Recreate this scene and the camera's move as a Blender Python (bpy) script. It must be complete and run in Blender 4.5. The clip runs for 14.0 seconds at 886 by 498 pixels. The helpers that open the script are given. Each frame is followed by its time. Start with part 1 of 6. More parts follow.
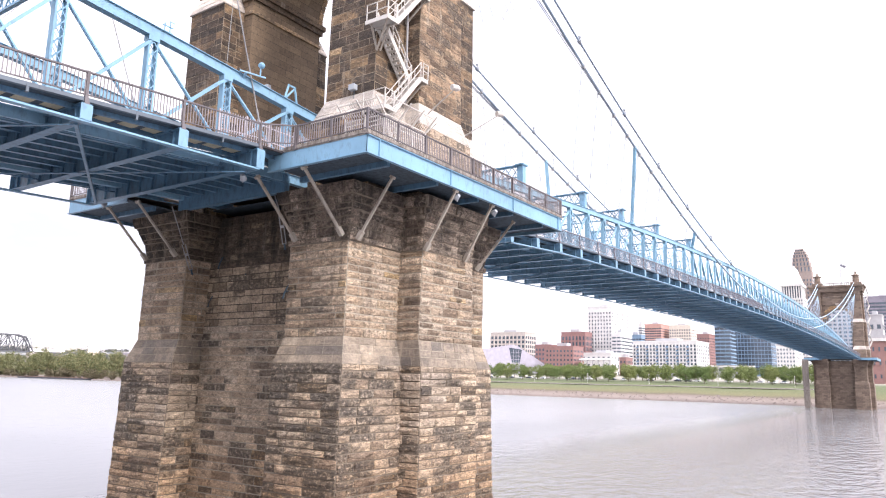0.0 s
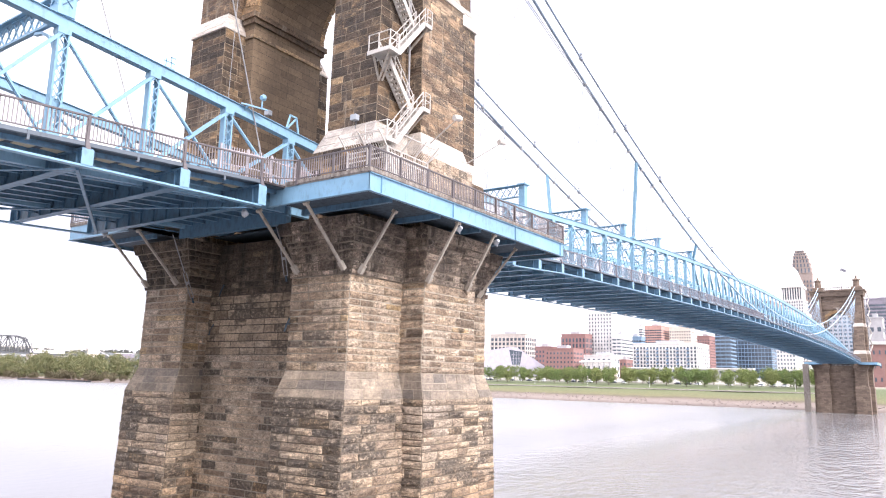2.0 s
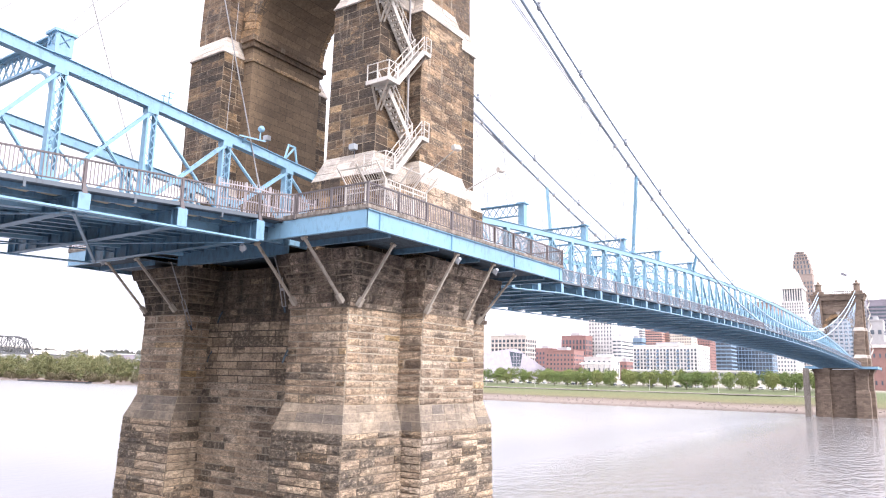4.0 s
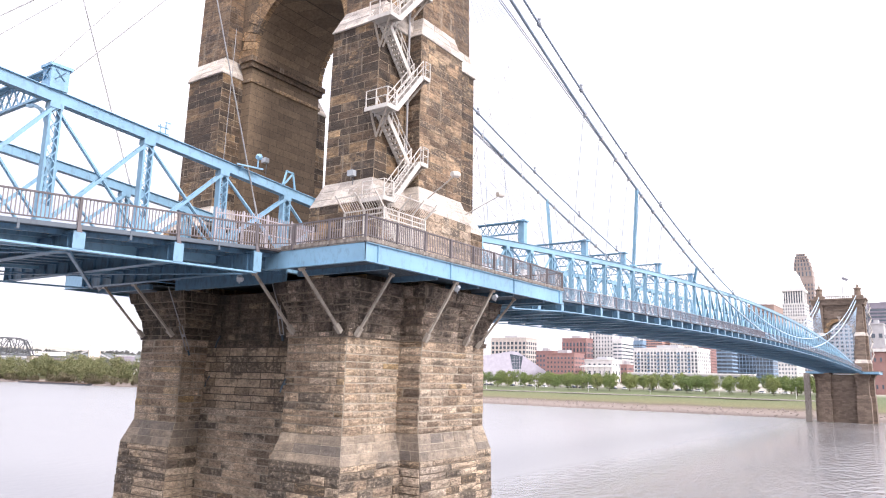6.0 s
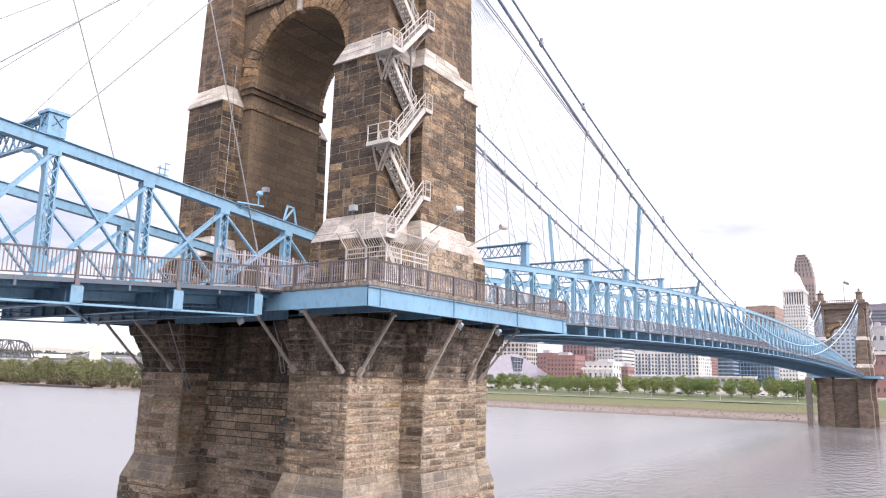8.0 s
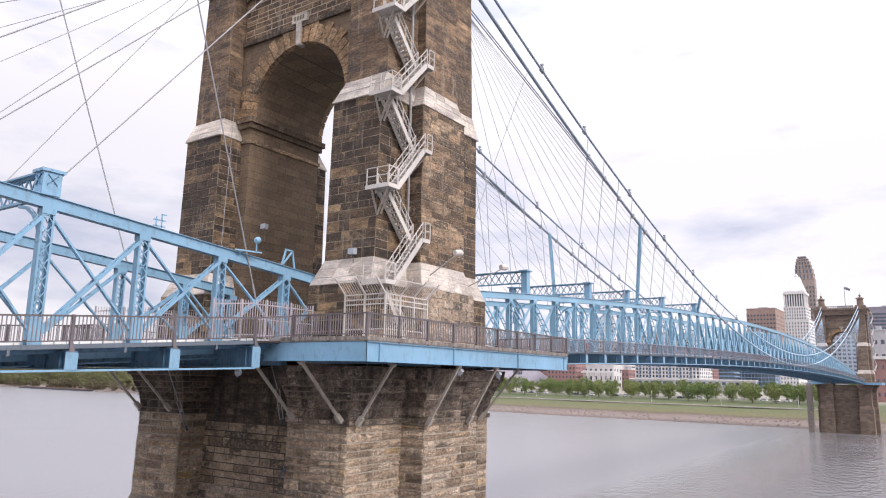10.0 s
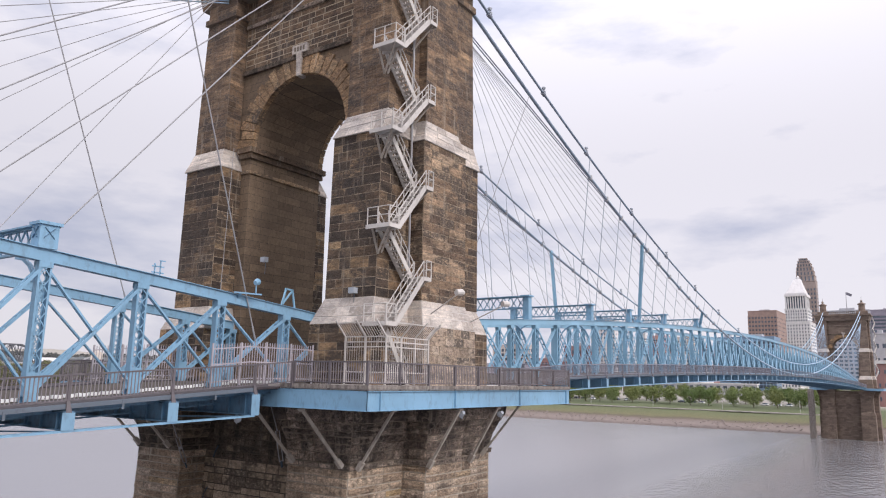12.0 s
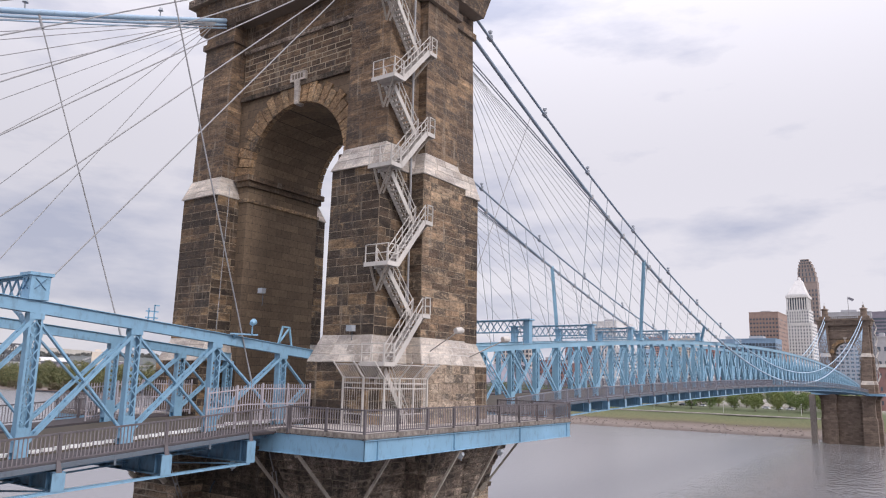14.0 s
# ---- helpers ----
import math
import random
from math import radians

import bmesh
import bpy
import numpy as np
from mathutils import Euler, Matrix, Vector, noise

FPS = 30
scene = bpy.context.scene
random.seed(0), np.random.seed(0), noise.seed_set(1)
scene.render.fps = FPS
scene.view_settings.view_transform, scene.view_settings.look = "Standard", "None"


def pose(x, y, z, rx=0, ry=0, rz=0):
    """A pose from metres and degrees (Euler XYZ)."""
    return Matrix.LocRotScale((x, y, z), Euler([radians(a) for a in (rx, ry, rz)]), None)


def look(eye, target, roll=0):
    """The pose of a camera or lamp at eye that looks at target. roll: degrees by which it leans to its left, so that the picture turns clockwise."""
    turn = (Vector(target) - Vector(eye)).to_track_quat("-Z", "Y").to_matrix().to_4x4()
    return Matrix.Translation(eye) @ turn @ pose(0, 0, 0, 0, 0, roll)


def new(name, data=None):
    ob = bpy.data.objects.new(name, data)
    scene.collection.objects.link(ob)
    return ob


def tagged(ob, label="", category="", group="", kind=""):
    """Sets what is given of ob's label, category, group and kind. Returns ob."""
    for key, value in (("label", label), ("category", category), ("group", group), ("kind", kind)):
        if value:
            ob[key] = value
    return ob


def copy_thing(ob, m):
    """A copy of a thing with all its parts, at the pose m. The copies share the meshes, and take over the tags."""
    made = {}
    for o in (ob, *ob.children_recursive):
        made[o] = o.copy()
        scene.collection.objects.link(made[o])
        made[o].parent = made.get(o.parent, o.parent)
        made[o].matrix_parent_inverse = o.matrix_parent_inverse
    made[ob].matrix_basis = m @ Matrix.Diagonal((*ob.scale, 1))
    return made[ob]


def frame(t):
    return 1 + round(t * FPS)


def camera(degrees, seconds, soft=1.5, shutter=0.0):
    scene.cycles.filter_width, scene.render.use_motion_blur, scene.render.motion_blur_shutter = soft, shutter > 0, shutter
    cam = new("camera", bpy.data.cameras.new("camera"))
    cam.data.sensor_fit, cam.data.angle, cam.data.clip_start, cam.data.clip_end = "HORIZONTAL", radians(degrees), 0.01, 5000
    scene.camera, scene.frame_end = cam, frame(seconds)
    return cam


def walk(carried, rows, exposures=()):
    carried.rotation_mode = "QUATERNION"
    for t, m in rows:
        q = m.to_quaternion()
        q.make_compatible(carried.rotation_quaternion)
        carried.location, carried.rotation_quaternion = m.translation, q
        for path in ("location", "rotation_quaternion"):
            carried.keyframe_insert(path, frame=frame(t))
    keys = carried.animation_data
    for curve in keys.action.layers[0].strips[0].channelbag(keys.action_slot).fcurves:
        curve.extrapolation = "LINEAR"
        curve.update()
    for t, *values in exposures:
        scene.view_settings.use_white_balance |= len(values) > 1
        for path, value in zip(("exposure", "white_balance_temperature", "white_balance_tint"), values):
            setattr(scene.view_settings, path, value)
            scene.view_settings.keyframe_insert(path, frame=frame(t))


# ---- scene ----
cam = camera(63.4, 14.0, soft=1.1)
PATH = [
    (0, (-36.236, -35.332, 9.6), (-34.618, -34.211, 9.952), 1.2),
    (0.5, (-36.244, -35.274, 10.073), (-34.626, -34.153, 10.424), 1.2),
    (1, (-36.282, -35.237, 10.544), (-34.663, -34.116, 10.895), 1.2),
    (1.5, (-36.349, -35.237, 11.005), (-34.73, -34.116, 11.356), 1.2),
    (2, (-36.455, -35.274, 11.46), (-34.837, -34.153, 11.812), 1.2),
    (2.5, (-36.552, -35.338, 11.918), (-34.934, -34.217, 12.271), 1.2),
    (3, (-36.612, -35.393, 12.417), (-34.994, -34.271, 12.769), 1.2),
    (5.5, (-36.549, -35.48, 14.413), (-34.932, -34.357, 14.765), 1.3),
    (6, (-36.548, -35.491, 14.867), (-34.932, -34.368, 15.22), 1.3),
    (6.5, (-36.546, -35.467, 15.376), (-34.93, -34.343, 15.728), 1.3),
    (7, (-36.556, -35.436, 15.883), (-34.939, -34.312, 16.236), 1.3),
    (7.5, (-36.552, -35.334, 16.394), (-34.936, -34.21, 16.747), 1.2),
    (8, (-36.568, -35.269, 17.007), (-34.952, -34.145, 17.36), 1.2),
    (8.5, (-36.602, -35.28, 17.631), (-34.986, -34.156, 17.983), 1.2),
    (11, (-36.673, -35.297, 20.809), (-35.058, -34.171, 21.163), 1.2),
    (11.5, (-36.703, -35.275, 21.34), (-35.089, -34.149, 21.694), 1.2),
    (12, (-36.704, -35.257, 21.87), (-35.09, -34.13, 22.224), 1.2),
    (12.5, (-36.658, -35.227, 22.432), (-35.044, -34.099, 22.784), 1.3),
    (13, (-36.562, -35.184, 22.958), (-34.949, -34.056, 23.31), 1.3),
    (13.5, (-36.532, -35.181, 23.526), (-34.919, -34.053, 23.879), 1.2),
    (14, (-36.507, -35.195, 24.138), (-34.894, -34.065, 24.489), 1.3),
]
walk(cam, [(t, look(eye, target, roll)) for t, eye, target, roll in PATH],
     [(t, stops, kelvin, 16) for t, stops, kelvin in ((0, 1.24, 6400), (1.5, 1.38, 6400), (3, 1.47, 6400), (5.5, 1.24, 6450), (7.5, 0.97, 6450), (8.5, 0.82, 6450), (11, 0.38, 6350), (12.5, 0.22, 6320), (14, 0.17, 6320))])

# ---- world, sun ----
SUN_EL = radians(35)
world = bpy.data.worlds.new("overcast_sky")
scene.world = world
world.use_nodes = True
wn, wl = world.node_tree.nodes, world.node_tree.links
wn.clear()
w_out = wn.new("ShaderNodeOutputWorld")
w_bg = wn.new("ShaderNodeBackground")
w_sky = wn.new("ShaderNodeTexSky")
w_sky.sky_type = "NISHITA"
w_sky.sun_disc = False
w_sky.sun_elevation, w_sky.sun_rotation = SUN_EL, radians(191)
w_sky.air_density, w_sky.dust_density = 1.0, 2.0
w_tc = wn.new("ShaderNodeTexCoord")
w_map = wn.new("ShaderNodeMapping")
w_map.inputs["Scale"].default_value = (1.0, 1.0, 3.2)
w_noise = wn.new("ShaderNodeTexNoise")
w_noise.inputs["Scale"].default_value = 2.9
w_noise.inputs["Detail"].default_value = 7
w_noise.inputs["Roughness"].default_value = 0.55
w_ramp = wn.new("ShaderNodeValToRGB")
w_ramp.color_ramp.elements[0].position, w_ramp.color_ramp.elements[0].color = 0.38, (6.0, 6.3, 7.4, 1)
w_ramp.color_ramp.elements[1].position, w_ramp.color_ramp.elements[1].color = 0.54, (9.3, 9.15, 9.4, 1)
w_mix = wn.new("ShaderNodeMix")
w_mix.data_type = "RGBA"
w_mix.inputs["Factor"].default_value = 0.9
wl.new(w_tc.outputs["Generated"], w_map.inputs["Vector"])
wl.new(w_map.outputs["Vector"], w_noise.inputs["Vector"])
w_sep = wn.new("ShaderNodeSeparateXYZ")
wl.new(w_tc.outputs["Generated"], w_sep.inputs[0])
# thin bright cloud towards the sun, heavier masses away from it
w_thin = wn.new("ShaderNodeMapRange")
w_thin.inputs["From Min"].default_value, w_thin.inputs["From Max"].default_value = 0.1, 0.9
w_thin.inputs["To Min"].default_value, w_thin.inputs["To Max"].default_value = 0.1, -0.01
wl.new(w_sep.outputs["Y"], w_thin.inputs["Value"])
w_mass = wn.new("ShaderNodeMath")
wl.new(w_noise.outputs["Fac"], w_mass.inputs[0])
wl.new(w_thin.outputs["Result"], w_mass.inputs[1])
wl.new(w_mass.outputs[0], w_ramp.inputs["Fac"])
wl.new(w_sky.outputs["Color"], w_mix.inputs["A"])
wl.new(w_ramp.outputs["Color"], w_mix.inputs["B"])
w_dim = wn.new("ShaderNodeMapRange")
w_dim.inputs["From Min"].default_value, w_dim.inputs["From Max"].default_value = 0.5, 0.95
w_dim.inputs["To Min"].default_value, w_dim.inputs["To Max"].default_value = 1.0, 0.88
wl.new(w_sep.outputs["Y"], w_dim.inputs["Value"])
w_mul = wn.new("ShaderNodeMix")
w_mul.data_type, w_mul.blend_type = "RGBA", "MULTIPLY"
w_mul.inputs["Factor"].default_value = 1.0
wl.new(w_mix.outputs["Result"], w_mul.inputs["A"])
wl.new(w_dim.outputs["Result"], w_mul.inputs["B"])
# an overcast sky is brighter overhead than near the horizon
w_lift = wn.new("ShaderNodeMapRange")
w_lift.interpolation_type = "SMOOTHSTEP"
w_lift.inputs["From Min"].default_value, w_lift.inputs["From Max"].default_value = 0.25, 1.0
w_lift.inputs["To Min"].default_value, w_lift.inputs["To Max"].default_value = 1.0, 2.5
wl.new(w_sep.outputs["Z"], w_lift.inputs["Value"])
w_top = wn.new("ShaderNodeMix")
w_top.data_type, w_top.blend_type = "RGBA", "MULTIPLY"
w_top.inputs["Factor"].default_value = 1.0
wl.new(w_mul.outputs["Result"], w_top.inputs["A"])
wl.new(w_lift.outputs["Result"], w_top.inputs["B"])
w_bg.inputs["Strength"].default_value = 0.08
wl.new(w_top.outputs["Result"], w_bg.inputs["Color"])
wl.new(w_bg.outputs["Background"], w_out.inputs["Surface"])

sun = bpy.data.lights.new("sun", "SUN")
sun.energy, sun.angle, sun.color = 1.75, radians(14), (1.0, 0.96, 0.9)
sun_ob = new("sun", sun)
sun_ob.matrix_world = look((-95, -470, 345), (0, 0, 10))


# ---- mesh building ----
class Mesh:
    """Collects simple solids into one mesh."""

    def __init__(self):
        self.v, self.f = [], []

    def quad_solid(self, a, b):
        """A solid between two rings of points, with both ends closed."""
        n, o = len(a), len(self.v)
        self.v += [tuple(p) for p in a] + [tuple(p) for p in b]
        self.f += [tuple(o + i for i in reversed(range(n))), tuple(o + n + i for i in range(n))]
        self.f += [(o + i, o + (i + 1) % n, o + n + (i + 1) % n, o + n + i) for i in range(n)]
        return self

    def box(self, x0, x1, y0, y1, z0, z1):
        return self.quad_solid([(x0, y0, z0), (x1, y0, z0), (x1, y1, z0), (x0, y1, z0)],
                               [(x0, y0, z1), (x1, y0, z1), (x1, y1, z1), (x0, y1, z1)])

    def frustum(self, lo, hi, z0, z1):
        (a, b, c, d), (e, f, g, h) = lo, hi
        return self.quad_solid([(a, c, z0), (b, c, z0), (b, d, z0), (a, d, z0)], [(e, g, z1), (f, g, z1), (f, h, z1), (e, h, z1)])

    def beam(self, p, q, w, h, up=(0, 0, 1)):
        """A bar of section w (across) by h (along up) from p to q."""
        p, q = Vector(p), Vector(q)
        d = (q - p).normalized()
        s = d.cross(Vector(up))
        if s.length < 1e-4:
            s = d.cross(Vector((0, 1, 0)))
        s.normalize()
        u = s.cross(d)
        s, u = s * (w / 2), u * (h / 2)
        ring = [-s - u, s - u, s + u, -s + u]
        return self.quad_solid([p + r for r in ring], [q + r for r in ring])

    def tube(self, p, q, r0, r1=None, n=8):
        p, q = Vector(p), Vector(q)
        d = (q - p).normalized()
        s = d.cross(Vector((0, 0, 1)))
        if s.length < 1e-3:
            s = Vector((1, 0, 0))
        s.normalize()
        u = s.cross(d)
        r1 = r0 if r1 is None else r1
        ring = [(math.cos(2 * math.pi * i / n), math.sin(2 * math.pi * i / n)) for i in range(n)]
        return self.quad_solid([p + (s * c + u * k) * r0 for c, k in ring], [q + (s * c + u * k) * r1 for c, k in ring])

    def path(self, pts, r, n=8):
        """A round rope along many points."""
        pts = [Vector(p) for p in pts]
        o = len(self.v)
        for i, p in enumerate(pts):
            d = (pts[min(i + 1, len(pts) - 1)] - pts[max(i - 1, 0)]).normalized()
            s = d.cross(Vector((0, 0, 1))).normalized()
            u = s.cross(d)
            self.v += [tuple(p + (s * math.cos(2 * math.pi * k / n) + u * math.sin(2 * math.pi * k / n)) * r) for k in range(n)]
        for i in range(len(pts) - 1):
            a, b = o + i * n, o + (i + 1) * n
            self.f += [(a + k, a + (k + 1) % n, b + (k + 1) % n, b + k) for k in range(n)]
        return self

    def sweep(self, pts, w, h, dz=0.0):
        """One unbroken bar of section w by h along points."""
        pts = [Vector(p) + Vector((0, 0, dz)) for p in pts]
        o = len(self.v)
        for i, p in enumerate(pts):
            d = (pts[min(i + 1, len(pts) - 1)] - pts[max(i - 1, 0)])
            s = Vector((d.y, -d.x, 0)).normalized() * (w / 2)
            u = Vector((0, 0, h / 2))
            self.v += [tuple(p - s - u), tuple(p + s - u), tuple(p + s + u), tuple(p - s + u)]
        n = len(pts)
        for i in range(n - 1):
            a, b = o + i * 4, o + i * 4 + 4
            self.f += [(a + k, a + (k + 1) % 4, b + (k + 1) % 4, b + k) for k in range(4)]
        self.f += [(o, o + 1, o + 2, o + 3), tuple(o + 4 * (n - 1) + k for k in (3, 2, 1, 0))]
        return self

    def data(self, name, mat, smooth=False):
        me = bpy.data.meshes.new(name)
        me.from_pydata(self.v, [], self.f)
        me.materials.append(mat)
        if smooth:
            me.polygons.foreach_set("use_smooth", [True] * len(me.polygons))
        bm = bmesh.new()
        bm.from_mesh(me)
        bmesh.ops.recalc_face_normals(bm, faces=bm.faces)
        bm.to_mesh(me)
        bm.free()
        return me


def part(name, mb, mat, parent=None, label="", kind="", smooth=False):
    """One mesh object under a thing or a part."""
    ob = new(name, mb.data(name, mat, smooth))
    if parent is not None:
        ob.parent = parent
    return tagged(ob, label, "", "", kind)


def thing(name, label, category, group="", kind="", at=(0, 0, 0)):
    ob = new(name)
    ob.location = at
    ob.empty_display_size = 0.2
    return tagged(ob, label, category, group, kind)


# ---- materials ----
def material(name, rough=0.7, metal=0.0):
    m = bpy.data.materials.new(name)
    m.use_nodes = True
    b = m.node_tree.nodes["Principled BSDF"]
    b.inputs["Roughness"].default_value, b.inputs["Metallic"].default_value = rough, metal
    return m, m.node_tree.nodes, m.node_tree.links, b


def noise_node(nodes, links, scale, detail=4, rough=0.55, stretch=None, space="Object"):
    tc = nodes.new("ShaderNodeTexCoord")
    n = nodes.new("ShaderNodeTexNoise")
    n.inputs["Scale"].default_value, n.inputs["Detail"].default_value, n.inputs["Roughness"].default_value = scale, detail, rough
    if space == "World":
        geo = nodes.new("ShaderNodeNewGeometry")
        src = geo.outputs["Position"]
    else:
        src = tc.outputs["Object"]
    if stretch:
        mp = nodes.new("ShaderNodeMapping")
        mp.inputs["Scale"].default_value = stretch
        links.new(src, mp.inputs["Vector"])
        src = mp.outputs["Vector"]
    links.new(src, n.inputs["Vector"])
    return n


def ramp_node(nodes, links, src, stops):
    r = nodes.new("ShaderNodeValToRGB")
    els = r.color_ramp.elements
    while len(els) < len(stops):
        els.new(0.5)
    for e, (p, c) in zip(els, stops):
        e.position, e.color = p, (*c, 1)
    links.new(src, r.inputs["Fac"])
    return r


def mix_node(nodes, links, fac, a, b, mode="MIX"):
    m = nodes.new("ShaderNodeMix")
    m.data_type, m.blend_type = "RGBA", mode
    for key, v in (("Factor", fac), ("A", a), ("B", b)):
        if isinstance(v, (int, float)):
            m.inputs[key].default_value = v
        elif isinstance(v, tuple):
            m.inputs[key].default_value = (*v, 1)
        else:
            links.new(v, m.inputs[key])
    return m.outputs["Result"]


def bump_node(nodes, links, b, height, strength, dist):
    n = nodes.new("ShaderNodeBump")
    n.inputs["Strength"].default_value, n.inputs["Distance"].default_value = strength, dist
    links.new(height, n.inputs["Height"])
    links.new(n.outputs["Normal"], b.inputs["Normal"])


def stone(name, stops, stain=(0.05, 0.042, 0.036), stain_amount=(0.52, 0.68), own=False, rough=0.9, bump=0.6, streak=0.6, pale=0.5, tide=False, soot=(1.03, 1.1), runs_pale=0.45, vein=0.35, run_stretch=0.3, grit=1.0, spot=0.75, bed=0.45, chip=1.5):
    """Weathered rock-faced ashlar: each block has its own tone, sooty blocks keep together in clusters;
    broken edges, grain, soot patches and lime runs lie over them."""
    m, n, l, b = material(name, rough)
    rnd = n.new("ShaderNodeObjectInfo").outputs["Random"] if own else n.new("ShaderNodeNewGeometry").outputs["Random Per Island"]
    tone = ramp_node(n, l, rnd, stops)
    grain = noise_node(n, l, 4.0, 10, 0.72, (1.0, 1.0, 1.7), "World")
    g = ramp_node(n, l, grain.outputs["Fac"], [(0.36, (0.42, 0.39, 0.37)), (0.5, (1.0, 0.99, 0.98)), (0.64, (1.5, 1.48, 1.44))])
    col = mix_node(n, l, grit, tone.outputs["Color"], g.outputs["Color"], "MULTIPLY")
    pits = noise_node(n, l, 13.0, 5, 0.7, (1.0, 1.0, 1.5), "World")
    pt = ramp_node(n, l, pits.outputs["Fac"], [(0.36, (0.55, 0.53, 0.52)), (0.5, (1.0, 1.0, 1.0)), (0.66, (1.28, 1.27, 1.25))])
    col = mix_node(n, l, grit * 0.8, col, pt.outputs["Color"], "MULTIPLY")
    big = noise_node(n, l, 0.22, 5, 0.6, space="World")
    bg = ramp_node(n, l, big.outputs["Fac"], [(0.35, (0.8, 0.79, 0.79)), (0.65, (1.15, 1.11, 1.04))])
    col = mix_node(n, l, 1.0, col, bg.outputs["Color"], "MULTIPLY")
    # beds of the quarried stone
    beds = noise_node(n, l, 0.55, 6, 0.7, (1.0, 1.0, 4.5), "World")
    bd = ramp_node(n, l, beds.outputs["Fac"], [(0.38, (0.5, 0.49, 0.49)), (0.5, (0.98, 0.98, 0.97)), (0.62, (1.5, 1.44, 1.36))])
    col = mix_node(n, l, bed, col, bd.outputs["Color"], "MULTIPLY")
    # broken rock edges
    edge = noise_node(n, l, chip, 5, 0.62, (1.0, 1.0, 2.2), "World")
    edge.inputs["Distortion"].default_value = 0.9
    ef = ramp_node(n, l, edge.outputs["Fac"], [(0.475, (0, 0, 0)), (0.497, (vein, vein, vein)), (0.503, (vein, vein, vein)), (0.512, (0, 0, 0))])
    col = mix_node(n, l, ef.outputs["Color"], col, tuple(c * 1.6 for c in stain))
    # clusters of sooty blocks
    patch = noise_node(n, l, 0.19, 4, 0.6, (1.0, 1.0, 1.5), "World")
    k = n.new("ShaderNodeMath")
    k.operation = "MULTIPLY_ADD"
    l.new(rnd, k.inputs[0])
    k.inputs[1].default_value = 0.42
    l.new(patch.outputs["Fac"], k.inputs[2])
    share = k.outputs[0]
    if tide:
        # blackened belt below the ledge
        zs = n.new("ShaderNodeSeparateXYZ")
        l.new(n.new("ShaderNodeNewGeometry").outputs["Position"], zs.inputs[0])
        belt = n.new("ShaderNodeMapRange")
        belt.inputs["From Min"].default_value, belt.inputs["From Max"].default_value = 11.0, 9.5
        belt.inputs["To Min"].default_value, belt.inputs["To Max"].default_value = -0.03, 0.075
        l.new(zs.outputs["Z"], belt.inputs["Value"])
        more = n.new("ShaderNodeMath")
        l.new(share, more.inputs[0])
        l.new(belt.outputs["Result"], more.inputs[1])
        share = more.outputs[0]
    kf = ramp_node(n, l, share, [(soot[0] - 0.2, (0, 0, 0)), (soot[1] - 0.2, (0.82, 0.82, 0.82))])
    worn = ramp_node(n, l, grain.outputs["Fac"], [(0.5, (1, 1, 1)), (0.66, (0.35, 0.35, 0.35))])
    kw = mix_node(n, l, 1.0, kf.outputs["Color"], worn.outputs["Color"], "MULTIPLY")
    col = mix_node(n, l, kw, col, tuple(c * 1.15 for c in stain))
    runs = noise_node(n, l, 0.9, 9, 0.7, (1.0, 1.0, run_stretch), "World")
    sf = ramp_node(n, l, runs.outputs["Fac"], [(stain_amount[0], (0, 0, 0)), (stain_amount[1], (streak, streak, streak))])
    col = mix_node(n, l, sf.outputs["Color"], col, stain)
    spots = noise_node(n, l, 1.7, 8, 0.75, (1.0, 1.0, 2.0), "World")
    pf = ramp_node(n, l, spots.outputs["Fac"], [(0.56, (0, 0, 0)), (0.66, (spot, spot, spot))])
    col = mix_node(n, l, pf.outputs["Color"], col, stain)
    wash = noise_node(n, l, 1.3, 9, 0.72, (1.0, 1.0, 0.5), "World")
    wash.inputs["Distortion"].default_value = 0.6
    wf = ramp_node(n, l, wash.outputs["Fac"], [(0.57, (0, 0, 0)), (0.7, (pale, pale, pale))])
    col = mix_node(n, l, wf.outputs["Color"], col, (0.37, 0.298, 0.215))
    # lime washed down from the joints
    lime = noise_node(n, l, 1.9, 6, 0.65, (1.0, 1.0, 0.1), "World")
    lf = ramp_node(n, l, lime.outputs["Fac"], [(0.58, (0, 0, 0)), (0.68, (runs_pale, runs_pale, runs_pale))])
    col = mix_node(n, l, lf.outputs["Color"], col, (0.41, 0.348, 0.275))
    if tide:
        # brown silt line left by high water
        sep = n.new("ShaderNodeSeparateXYZ")
        l.new(n.new("ShaderNodeNewGeometry").outputs["Position"], sep.inputs[0])
        wob = n.new("ShaderNodeMath")
        wob.operation = "MULTIPLY_ADD"
        l.new(runs.outputs["Fac"], wob.inputs[0])
        wob.inputs[1].default_value = 5.0
        l.new(sep.outputs["Z"], wob.inputs[2])
        tf = n.new("ShaderNodeMapRange")
        tf.inputs["From Min"].default_value, tf.inputs["From Max"].default_value = 9.0, 6.0
        tf.inputs["To Max"].default_value = 1.0
        l.new(wob.outputs[0], tf.inputs["Value"])
        silt = mix_node(n, l, 1.0, col, (0.96, 0.85, 0.74), "MULTIPLY")
        col = mix_node(n, l, tf.outputs["Result"], col, silt)
    l.new(col, b.inputs["Base Color"])
    rock = noise_node(n, l, 3.6, 12, 0.75, space="World")
    step = ramp_node(n, l, edge.outputs["Fac"], [(0.47, (0, 0, 0)), (0.51, (0.35, 0.35, 0.35))])
    h = mix_node(n, l, 1.0, rock.outputs["Fac"], step.outputs["Color"], "ADD")
    bump_node(n, l, b, h, bump, 0.22)
    return m


